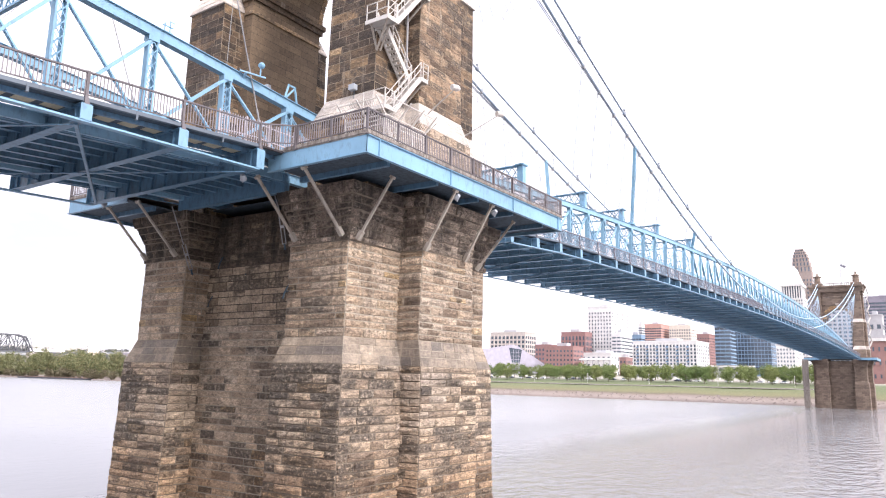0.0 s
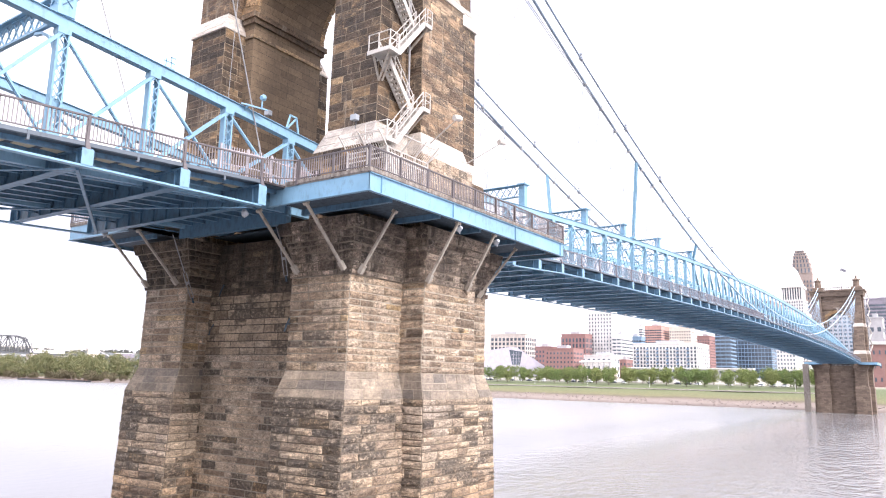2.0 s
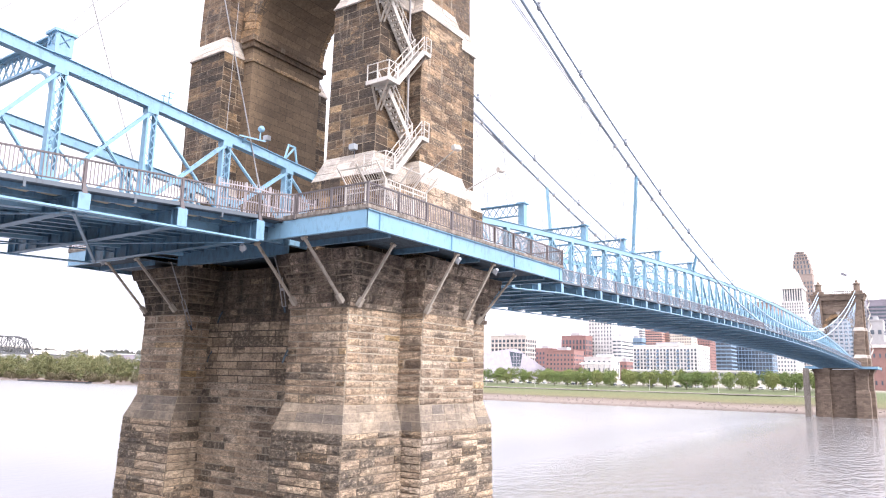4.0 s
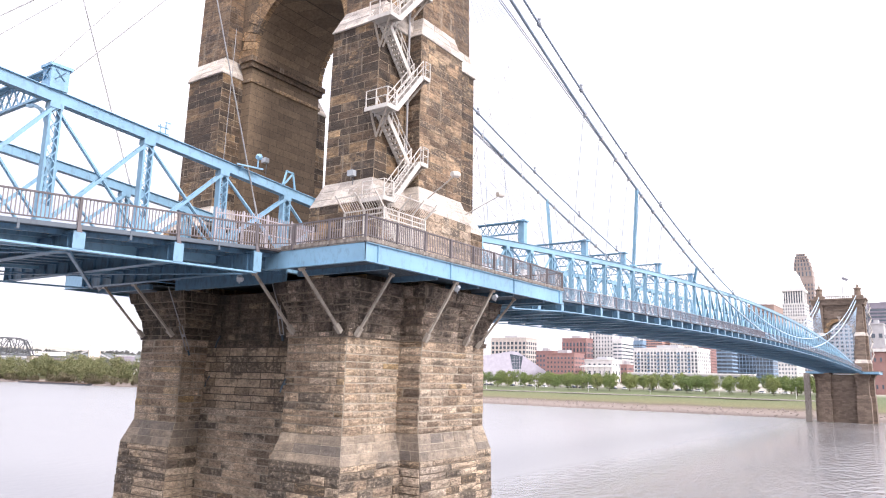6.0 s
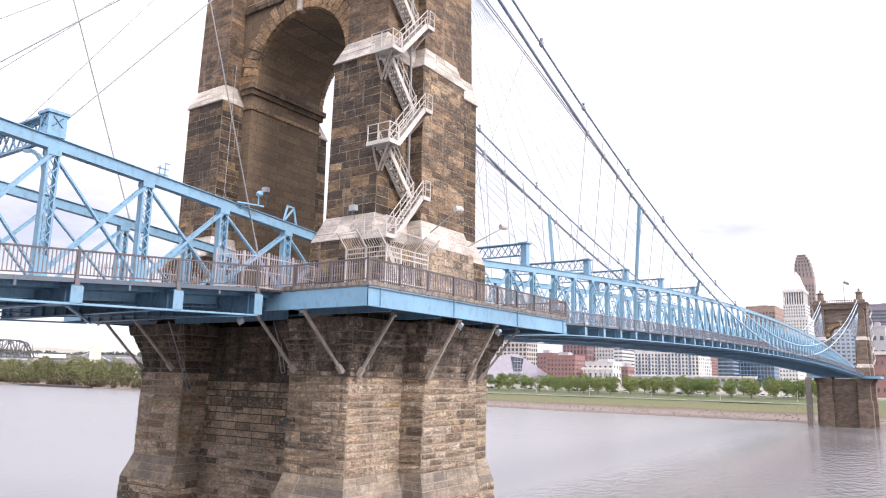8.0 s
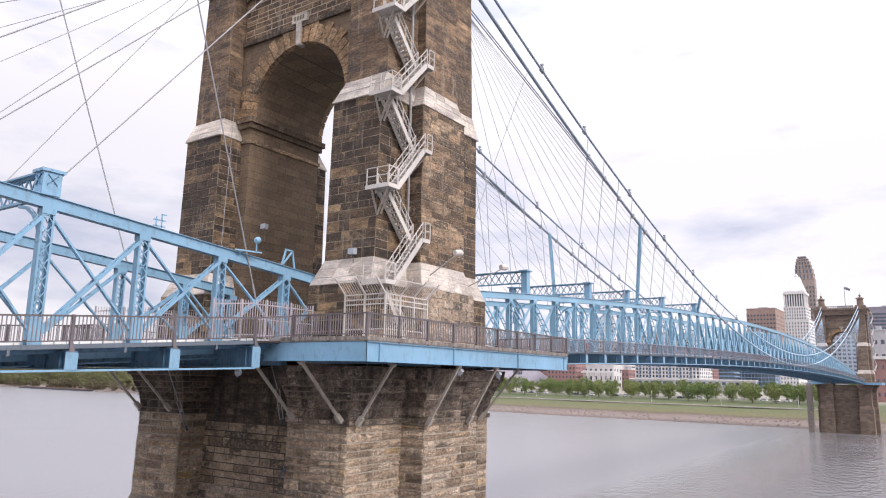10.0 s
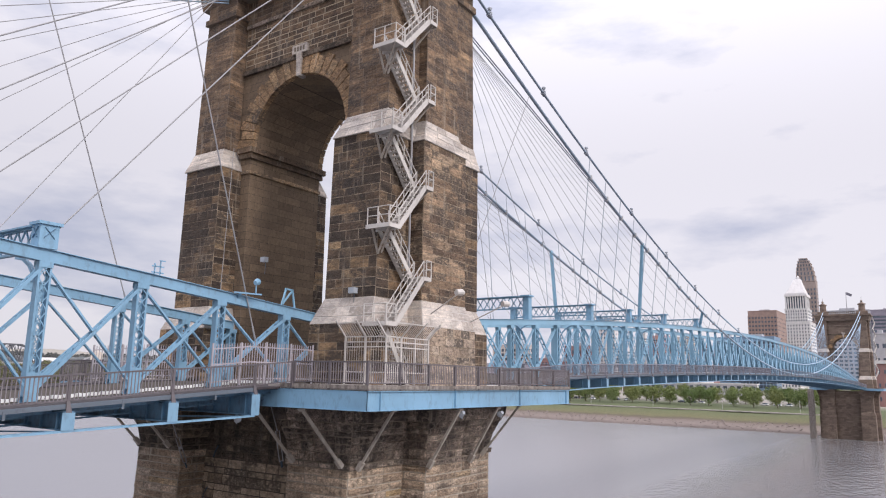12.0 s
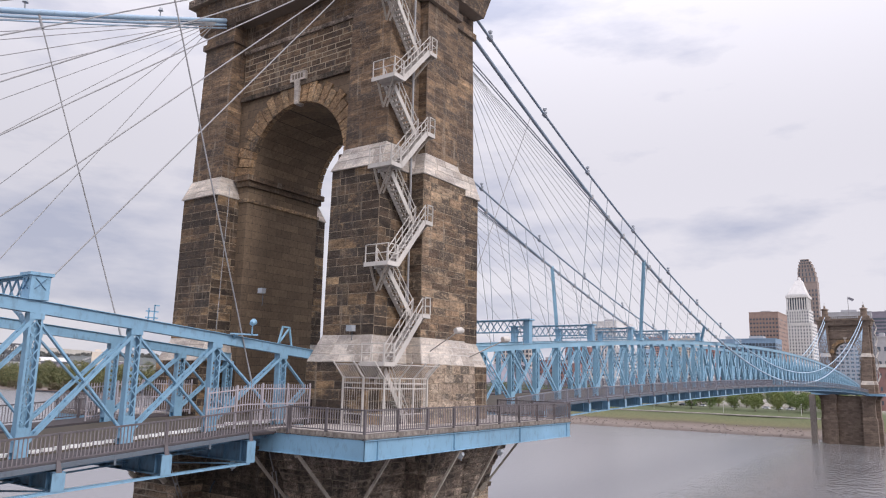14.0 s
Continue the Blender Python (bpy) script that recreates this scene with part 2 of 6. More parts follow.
TAN = [(0.0, (0.178, 0.139, 0.114)), (0.07, (0.381, 0.301, 0.234)), (0.3, (0.511, 0.413, 0.32)), (0.6, (0.559, 0.462, 0.367)), (0.88, (0.606, 0.517, 0.434)), (0.96, (0.559, 0.401, 0.247)), (1.0, (0.375, 0.316, 0.27))]
SAND = [(0.0, (0.187, 0.145, 0.114)), (0.1, (0.315, 0.242, 0.184)), (0.35, (0.449, 0.352, 0.269)), (0.65, (0.525, 0.422, 0.328)), (0.9, (0.606, 0.507, 0.415)), (0.95, (0.548, 0.398, 0.222)), (1.0, (0.42, 0.346, 0.286))]
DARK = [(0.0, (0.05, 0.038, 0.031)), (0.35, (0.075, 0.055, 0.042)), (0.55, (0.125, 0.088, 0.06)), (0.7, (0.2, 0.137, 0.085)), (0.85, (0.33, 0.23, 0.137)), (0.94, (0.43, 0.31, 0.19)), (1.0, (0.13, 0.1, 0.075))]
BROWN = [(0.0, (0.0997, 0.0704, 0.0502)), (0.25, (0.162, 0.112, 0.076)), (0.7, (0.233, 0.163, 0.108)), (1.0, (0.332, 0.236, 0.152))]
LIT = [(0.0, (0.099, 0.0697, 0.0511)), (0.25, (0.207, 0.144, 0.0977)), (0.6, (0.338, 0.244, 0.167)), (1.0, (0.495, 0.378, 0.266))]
WORN = [(0.0, (0.3, 0.238, 0.186)), (0.5, (0.41, 0.335, 0.27)), (1.0, (0.49, 0.417, 0.344))]
GOLD = [(0.0, (0.18, 0.122, 0.072)), (0.5, (0.257, 0.171, 0.1)), (1.0, (0.342, 0.239, 0.14))]
PALE = [(0.0, (0.37, 0.338, 0.316)), (0.5, (0.48, 0.445, 0.42)), (1.0, (0.57, 0.535, 0.508))]
RIVER = dict(stain_amount=(0.6, 0.82), bump=1.0, grit=0.7, spot=0.22, vein=0.8, chip=2.4)
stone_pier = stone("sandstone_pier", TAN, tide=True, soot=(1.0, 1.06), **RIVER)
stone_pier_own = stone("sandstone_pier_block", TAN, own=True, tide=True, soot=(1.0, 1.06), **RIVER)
stone_high = stone("even_sandstone", SAND, stain=(0.075, 0.06, 0.05), soot=(1.1, 1.18), streak=0.85, run_stretch=0.1, runs_pale=0.45, **dict(RIVER, stain_amount=(0.53, 0.72), grit=0.75))
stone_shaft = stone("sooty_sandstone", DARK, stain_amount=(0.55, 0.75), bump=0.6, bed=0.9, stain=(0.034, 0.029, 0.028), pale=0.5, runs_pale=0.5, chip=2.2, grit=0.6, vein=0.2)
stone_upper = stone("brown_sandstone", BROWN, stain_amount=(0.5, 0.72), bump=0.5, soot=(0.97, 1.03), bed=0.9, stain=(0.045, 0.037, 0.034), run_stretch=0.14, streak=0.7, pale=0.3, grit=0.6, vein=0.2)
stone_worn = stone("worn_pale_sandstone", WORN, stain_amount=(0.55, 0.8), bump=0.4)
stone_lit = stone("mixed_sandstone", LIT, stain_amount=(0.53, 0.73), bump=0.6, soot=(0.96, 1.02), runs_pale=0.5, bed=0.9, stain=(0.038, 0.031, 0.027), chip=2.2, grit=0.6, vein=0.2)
stone_arch = stone("golden_sandstone", GOLD, stain_amount=(0.6, 0.85), bump=0.4, soot=(1.3, 1.4), runs_pale=0.3, vein=0.3, bed=0.8)
stone_pale = stone("pale_limestone", PALE, stain=(0.2, 0.175, 0.155), stain_amount=(0.56, 0.78), bump=0.2, soot=(1.15, 1.25), vein=0.1, grit=0.35, spot=0.25)
# soot crust, coloured darker still to hold the deck's shade in the recess
stone_recess = stone("soot_shade_sandstone", [(0.0, (0.08, 0.063, 0.053)), (0.5, (0.135, 0.108, 0.085)), (1.0, (0.21, 0.17, 0.13))], stain=(0.03, 0.025, 0.022), stain_amount=(0.46, 0.62), bump=0.8, streak=0.9, pale=0.35, runs_pale=0.3, run_stretch=0.14)
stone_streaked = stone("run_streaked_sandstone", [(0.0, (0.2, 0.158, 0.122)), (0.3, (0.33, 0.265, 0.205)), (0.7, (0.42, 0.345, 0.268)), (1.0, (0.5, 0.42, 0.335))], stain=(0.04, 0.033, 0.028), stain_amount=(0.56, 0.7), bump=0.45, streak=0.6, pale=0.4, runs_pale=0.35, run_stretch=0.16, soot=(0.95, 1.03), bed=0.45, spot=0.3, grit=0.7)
stone_cove = stone("soot_black_sandstone", [(0.0, (0.2, 0.16, 0.14)), (0.5, (0.41, 0.338, 0.288)), (1.0, (0.6, 0.51, 0.445))], stain_amount=(0.45, 0.62), bump=1.2, streak=0.88, pale=0.65, runs_pale=0.75, run_stretch=0.09, chip=2.4, vein=0.6)


def mortar_mat():
    m, n, l, b = material("dark_mortar", 0.95)
    ns = noise_node(n, l, 1.4, 6, 0.6, space="World")
    c = ramp_node(n, l, ns.outputs["Fac"], [(0.3, (0.13, 0.105, 0.082)), (0.7, (0.27, 0.22, 0.17))])
    l.new(c.outputs["Color"], b.inputs["Base Color"])
    return m


mortar = mortar_mat()


def painted(name, base, dirt, rough=0.45, amount=(0.55, 0.78), metal=0.0):
    """Painted steel with grime and faded patches."""
    m, n, l, b = material(name, rough, metal)
    big = noise_node(n, l, 0.35, 5, 0.6, space="World")
    fine = noise_node(n, l, 4.0, 6, 0.65, (1, 1, 0.4), "World")
    fade = ramp_node(n, l, big.outputs["Fac"], [(0.3, tuple(c * 0.86 for c in base)), (0.7, tuple(min(1, c * 1.1) for c in base))])
    f = ramp_node(n, l, fine.outputs["Fac"], [(amount[0], (0, 0, 0)), (amount[1], (0.7, 0.7, 0.7))])
    l.new(mix_node(n, l, f.outputs["Color"], fade.outputs["Color"], dirt), b.inputs["Base Color"])
    bump_node(n, l, b, fine.outputs["Fac"], 0.12, 0.01)
    return m


mortar_pale = painted("repointed_pale_mortar", (0.36, 0.285, 0.205), (0.055, 0.043, 0.033), 0.95, (0.4, 0.6))
mortar_brown = painted("brown_weathered_mortar", (0.2, 0.16, 0.13), (0.1, 0.08, 0.065), 0.95)
mortar_tan = painted("sandy_mortar", (0.38, 0.33, 0.265), (0.17, 0.14, 0.115), 0.95, (0.48, 0.7))
mortar_panel = painted("fresh_pale_mortar", (0.42, 0.345, 0.25), (0.2, 0.155, 0.115), 0.95)
blue = painted("pale_blue_paint", (0.198, 0.362, 0.505), (0.125, 0.2, 0.26), amount=(0.52, 0.72))
blue_mid = painted("dusty_blue_paint", (0.19, 0.335, 0.46), (0.1, 0.15, 0.195), amount=(0.5, 0.75))
# darker copy of the blue: grime, and under-deck shade put into the paint
blue_dark = painted("grimy_shaded_blue_paint", (0.105, 0.215, 0.33), (0.05, 0.07, 0.09), amount=(0.45, 0.7))
# paler copy of the blue: distance is put into the river span's paint
blue_far = painted("paler_blue_paint", (0.215, 0.392, 0.525), (0.15, 0.27, 0.38), amount=(0.6, 0.9))
rail_paint = painted("weathered_grey_rail", (0.119, 0.105, 0.113), (0.0595, 0.0493, 0.0505), 0.6, (0.48, 0.72))
rail_bar = painted("worn_pale_baluster", (0.207, 0.187, 0.196), (0.11, 0.0924, 0.0945), 0.6)
panel_cream = painted("yellowed_soffit_panel", (0.42, 0.39, 0.29), (0.2, 0.18, 0.13), 0.8)
fence_grey = painted("mauve_grey_fence", (0.395, 0.363, 0.389), (0.242, 0.213, 0.221), 0.6)
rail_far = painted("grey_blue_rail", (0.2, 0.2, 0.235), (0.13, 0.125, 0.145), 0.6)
slate_paint = painted("slate_blue_paint", (0.11, 0.135, 0.165), (0.06, 0.06, 0.07), 0.6)
# joints of the recess, dark with soot and with the shade there
mortar_dark = painted("soot_shade_mortar", (0.085, 0.068, 0.054), (0.05, 0.042, 0.035), 0.95)
mortar_white = painted("pale_lime_mortar", (0.5, 0.47, 0.44), (0.34, 0.3, 0.27), 0.95)
pale_steel = painted("cream_galvanised_steel", (0.52, 0.49, 0.46), (0.26, 0.23, 0.2), 0.5, (0.55, 0.8))
strut_paint = painted("weathered_cream_strut", (0.4, 0.36, 0.31), (0.17, 0.13, 0.1), 0.6, (0.45, 0.75))
cable_steel = painted("cable_grey_blue", (0.2, 0.22, 0.26), (0.1, 0.1, 0.11), 0.5)
def cable_mat():
    """Cable wrapping: darker grey-blue near the tower, pale blue further out."""
    m, n, l, b = material("cable_wrapping", 0.5)
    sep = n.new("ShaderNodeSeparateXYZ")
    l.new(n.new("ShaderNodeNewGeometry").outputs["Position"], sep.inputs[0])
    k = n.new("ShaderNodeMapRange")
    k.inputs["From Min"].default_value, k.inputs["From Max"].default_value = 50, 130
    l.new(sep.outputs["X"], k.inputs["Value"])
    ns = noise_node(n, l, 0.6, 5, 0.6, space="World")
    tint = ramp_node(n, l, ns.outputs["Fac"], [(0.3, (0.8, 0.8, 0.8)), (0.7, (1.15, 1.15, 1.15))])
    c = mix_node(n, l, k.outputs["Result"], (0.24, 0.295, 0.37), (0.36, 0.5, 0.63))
    l.new(mix_node(n, l, 1.0, c, tint.outputs["Color"], "MULTIPLY"), b.inputs["Base Color"])
    return m


cable_wrap = cable_mat()
cable_pale = painted("cable_pale_blue", (0.3, 0.42, 0.55), (0.2, 0.22, 0.25), 0.45)
hanger_grey = painted("hanger_grey_blue", (0.33, 0.37, 0.42), (0.2, 0.21, 0.24), 0.5)
stay_wire = painted("stay_wire_grey", (0.3, 0.3, 0.31), (0.16, 0.15, 0.15), 0.5)
deck_conc = painted("stained_concrete_edge", (0.27, 0.24, 0.215), (0.075, 0.06, 0.052), 0.9, (0.4, 0.58))
walk_boards = painted("dark_walkway_planks", (0.0638, 0.0525, 0.0555), (0.0338, 0.0277, 0.03), 0.85)
walk_slab = painted("pale_walkway_slab", (0.4, 0.36, 0.335), (0.24, 0.21, 0.19), 0.85)
road_grate = painted("brown_steel_grating", (0.0744, 0.0582, 0.0419), (0.0372, 0.0303, 0.0232), 0.8)
# colour kept very dark so that it holds the shade below the deck
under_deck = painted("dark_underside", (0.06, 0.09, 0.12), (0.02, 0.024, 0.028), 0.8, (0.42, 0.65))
white_paint = painted("white_line_paint", (0.7, 0.7, 0.69), (0.4, 0.38, 0.36), 0.7)
lamp_glass = painted("lamp_housing_grey", (0.34, 0.37, 0.41), (0.25, 0.25, 0.26), 0.35)


# ---- ground, river ----
BANK = [(-6000, 330), (-200, 326), (20, 335), (85, 340), (140, 341), (200, 349), (330, 356), (600, 352), (800, 350), (1000, 346), (1300, 290), (1700, 150), (2300, -250), (3200, -1000), (6000, -3300)]


def bank_x(y):
    """Where the far shore's water line lies."""
    for (y0, x0), (y1, x1) in zip(BANK, BANK[1:]):
        if y <= y1:
            return x0 + (x1 - x0) * max(0.0, y - y0) / (y1 - y0)
    return BANK[-1][1]


def ground_z(s, y):
    """Height of the land s metres behind the far shore."""
    steps = [(-60, -4), (-12, -1.2), (0, 0.03), (8, 1.3), (24, 3.7), (31, 4.8), (58, 8.9), (80, 9.9), (110, 11), (230, 15), (900, 24), (1700, 40), (2600, 80), (5000, 100)]
    for (a, za), (b, zb) in zip(steps, steps[1:]):
        if s <= b:
            k = max(0.0, (s - a) / (b - a))
            return za + (zb - za) * k
    return 110


def build_ground():
    cols = [-4500, -2200, -900, -560, -525, -500, -490, -480, -300, -60, -30, -12, -5, 0, 5, 10, 16, 24, 32, 40, 55, 75, 90, 110, 150, 240, 400, 650, 900, 1300, 1700, 2200, 2600, 3400, 4600]
    rows = [-4500, -3000, -1500, -800, -400] + list(range(-200, 1000, 20)) + [1050, 1150, 1250, 1325, 1400, 1500, 1600, 1700, 1850, 2000, 2300, 2700, 3200, 4500]
    mb = Mesh()
    for y in rows:
        bx = bank_x(y)
        for s in cols:
            x = bx + s if s > -100 else -60 + (s + 480) * 1.0
            if s <= -480:
                # near bank, out of view, raised to cut low light on the pier
                z = 5 + min(13.0, (-480 - s) * 0.3) if s < -480 else -3
            elif s <= -100:
                z = -4
                x = 100
            else:
                z = ground_z(s, y)
                if s > 0:
                    z += 0.5 * noise.noise(Vector((x * 0.03, y * 0.03, 0))) * min(1, s / 12)
                if s > 1300:
                    z += 60 * noise.noise(Vector((x * 0.0009, y * 0.0009, 3.3)))
            mb.v.append((x, y, z))
    n = len(cols)
    for j in range(len(rows) - 1):
        for i in range(n - 1):
            a = j * n + i
            mb.f.append((a, a + 1, a + n + 1, a + n))
    m, nd, l, b = material("riverside_ground", 0.95)
    at = nd.new("ShaderNodeAttribute")
    at.attribute_name = "inland"
    ns = noise_node(nd, l, 0.12, 7, 0.65, space="World")
    fine = noise_node(nd, l, 1.2, 5, 0.6, space="World")
    add = nd.new("ShaderNodeMath")
    add.operation = "MULTIPLY_ADD"
    l.new(ns.outputs["Fac"], add.inputs[0])
    add.inputs[1].default_value = 10.0
    l.new(at.outputs["Fac"], add.inputs[2])
    sc = nd.new("ShaderNodeMath")
    sc.operation = "DIVIDE"
    sc.inputs[1].default_value = 130.0
    l.new(add.outputs[0], sc.inputs[0])
    zones = ramp_node(nd, l, sc.outputs[0], [(0.05, (0.13, 0.102, 0.092)), (0.1, (0.2, 0.162, 0.148)), (0.17, (0.165, 0.132, 0.115)), (0.2, (0.1, 0.078, 0.055)), (0.24, (0.125, 0.12, 0.056)), (0.4, (0.092, 0.11, 0.05)), (0.6, (0.082, 0.102, 0.046)), (0.86, (0.3, 0.28, 0.25))])
    tint = ramp_node(nd, l, fine.outputs["Fac"], [(0.3, (0.72, 0.72, 0.7)), (0.7, (1.2, 1.2, 1.15))])
    l.new(mix_node(nd, l, 1.0, zones.outputs["Color"], tint.outputs["Color"], "MULTIPLY"), b.inputs["Base Color"])
    bump_node(nd, l, b, fine.outputs["Fac"], 0.5, 0.3)
    ob = tagged(part("ground", mb, m, smooth=True), "grassy riverbank with a muddy stony shore", "ground", kind="structure")
    attr = ob.data.attributes.new("inland", "FLOAT", "POINT")
    attr.data.foreach_set("value", [float(min(140, max(0, s))) for y in rows for s in cols])
    return ob


build_ground()


def water_mat():
    m, n, l, b = material("river_water", 0.06)
    b.inputs["Base Color"].default_value = (0.205, 0.202, 0.212, 1)
    b.inputs["IOR"].default_value = 1.33
    rip = noise_node(n, l, 0.34, 2, 0.4, (1.0, 1.6, 1.0), "World")
    fine = noise_node(n, l, 1.0, 3, 0.45, (1.0, 1.4, 1.0), "World")
    both = mix_node(n, l, 0.4, rip.outputs["Fac"], fine.outputs["Fac"])
    big = noise_node(n, l, 0.022, 5, 0.55, (1.0, 0.6, 1.0), "World")
    patch = ramp_node(n, l, big.outputs["Fac"], [(0.42, (0.5, 0.5, 0.5)), (0.58, (0.8, 0.8, 0.8))])
    # the wind ruffles the water upstream of the bridge and under it; its lee lies smooth
    sep = n.new("ShaderNodeSeparateXYZ")
    l.new(n.new("ShaderNodeNewGeometry").outputs["Position"], sep.inputs[0])
    wind = n.new("ShaderNodeMapRange")
    wind.inputs["From Min"].default_value, wind.inputs["From Max"].default_value = 22, 2
    wind.inputs["To Min"].default_value, wind.inputs["To Max"].default_value = 0.7, 10.0
    l.new(sep.outputs["Y"], wind.inputs["Value"])
    # countless wavelets too small to tell apart blur the smoother reach
    blur = n.new("ShaderNodeMapRange")
    blur.inputs["From Min"].default_value, blur.inputs["From Max"].default_value = 22, 2
    blur.inputs["To Min"].default_value, blur.inputs["To Max"].default_value = 0.27, 0.03
    l.new(sep.outputs["Y"], blur.inputs["Value"])
    l.new(blur.outputs["Result"], b.inputs["Roughness"])
    ruffle = mix_node(n, l, 1.0, patch.outputs["Color"], wind.outputs["Result"], "MULTIPLY")
    h = mix_node(n, l, 1.0, both, ruffle, "MULTIPLY")
    bump_node(n, l, b, h, 0.5, 0.32)
    return m


wm = Mesh()
REACH = [60, 140, 300, 500, 800, 1200, 4800]
wm.v.append((-36, -35, 0))
for i in range(72):
    for d in REACH:
        wm.v.append((-36 + d * math.cos(radians(5 * i)), -35 + d * math.sin(radians(5 * i)), 0))
for i in range(72):
    a, b = 1 + i * 7, 1 + (i + 1) % 72 * 7
    wm.f.append((0, a, b))
    wm.f += [(a + j, a + j + 1, b + j + 1, b + j) for j in range(6)]
# out of view: added to keep low sky light off the pier recess
tagged(part("abutment", Mesh().box(-78, -66, -16, 16, 0, 22.2), mortar_tan), "plain sandstone wall under the approach's landward end", "abutment", kind="structure")
tagged(part("water", wm, water_mat(), smooth=True), "broad brown-grey river with light ripples", "river", kind="structure")


# ---- towers ----
stone_ledge = stone("smooth_ledge_sandstone", [(0.0, (0.17, 0.15, 0.137)), (0.16, (0.2, 0.174, 0.155)), (0.26, (0.22, 0.186, 0.155)), (0.6, (0.28, 0.236, 0.194)), (1.0, (0.34, 0.29, 0.24))], stain=(0.12, 0.102, 0.092), stain_amount=(0.5, 0.75), bump=0.3, soot=(1.1, 1.16), vein=0.1, grit=0.5, spot=0.3, run_stretch=0.12, streak=0.65)
def core_mat(name, c1, c2, joint, size):
    """Coursed ashlar with thin joints."""
    m, n, l, b = material(name, 0.9)
    geo = n.new("ShaderNodeNewGeometry")
    sep = n.new("ShaderNodeSeparateXYZ")
    l.new(geo.outputs["Position"], sep.inputs[0])
    add = n.new("ShaderNodeMath")
    l.new(sep.outputs["X"], add.inputs[0])
    l.new(sep.outputs["Y"], add.inputs[1])
    comb = n.new("ShaderNodeCombineXYZ")
    l.new(add.outputs[0], comb.inputs["X"])
    l.new(sep.outputs["Z"], comb.inputs["Y"])
    br = n.new("ShaderNodeTexBrick")
    br.inputs["Scale"].default_value = 1.0
    br.inputs["Brick Width"].default_value, br.inputs["Row Height"].default_value = size
    br.inputs["Mortar Size"].default_value = 0.014
    br.inputs["Color1"].default_value, br.inputs["Color2"].default_value = (*c1, 1), (*c2, 1)
    br.inputs["Mortar"].default_value = (*joint, 1)
    l.new(comb.outputs[0], br.inputs["Vector"])
    st = noise_node(n, l, 0.4, 6, 0.6, (1, 1, 0.5), "World")
    f = ramp_node(n, l, st.outputs["Fac"], [(0.5, (0, 0, 0)), (0.78, (0.7, 0.7, 0.7))])
    fine = noise_node(n, l, 5.0, 9, 0.7, space="World")
    g = ramp_node(n, l, fine.outputs["Fac"], [(0.3, (0.65, 0.65, 0.65)), (0.7, (1.25, 1.25, 1.25))])
    col = mix_node(n, l, 1.0, br.outputs["Color"], g.outputs["Color"], "MULTIPLY")
    l.new(mix_node(n, l, f.outputs["Color"], col, (0.1, 0.075, 0.055)), b.inputs["Base Color"])
    bump_node(n, l, b, br.outputs["Fac"], -0.4, 0.03)
    return m


stone_core = core_mat("coursed_golden_ashlar", (0.215, 0.152, 0.098), (0.145, 0.104, 0.07), (0.075, 0.057, 0.042), (1.5, 0.56))
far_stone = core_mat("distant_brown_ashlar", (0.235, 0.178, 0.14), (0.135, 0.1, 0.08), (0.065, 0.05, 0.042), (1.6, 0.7))


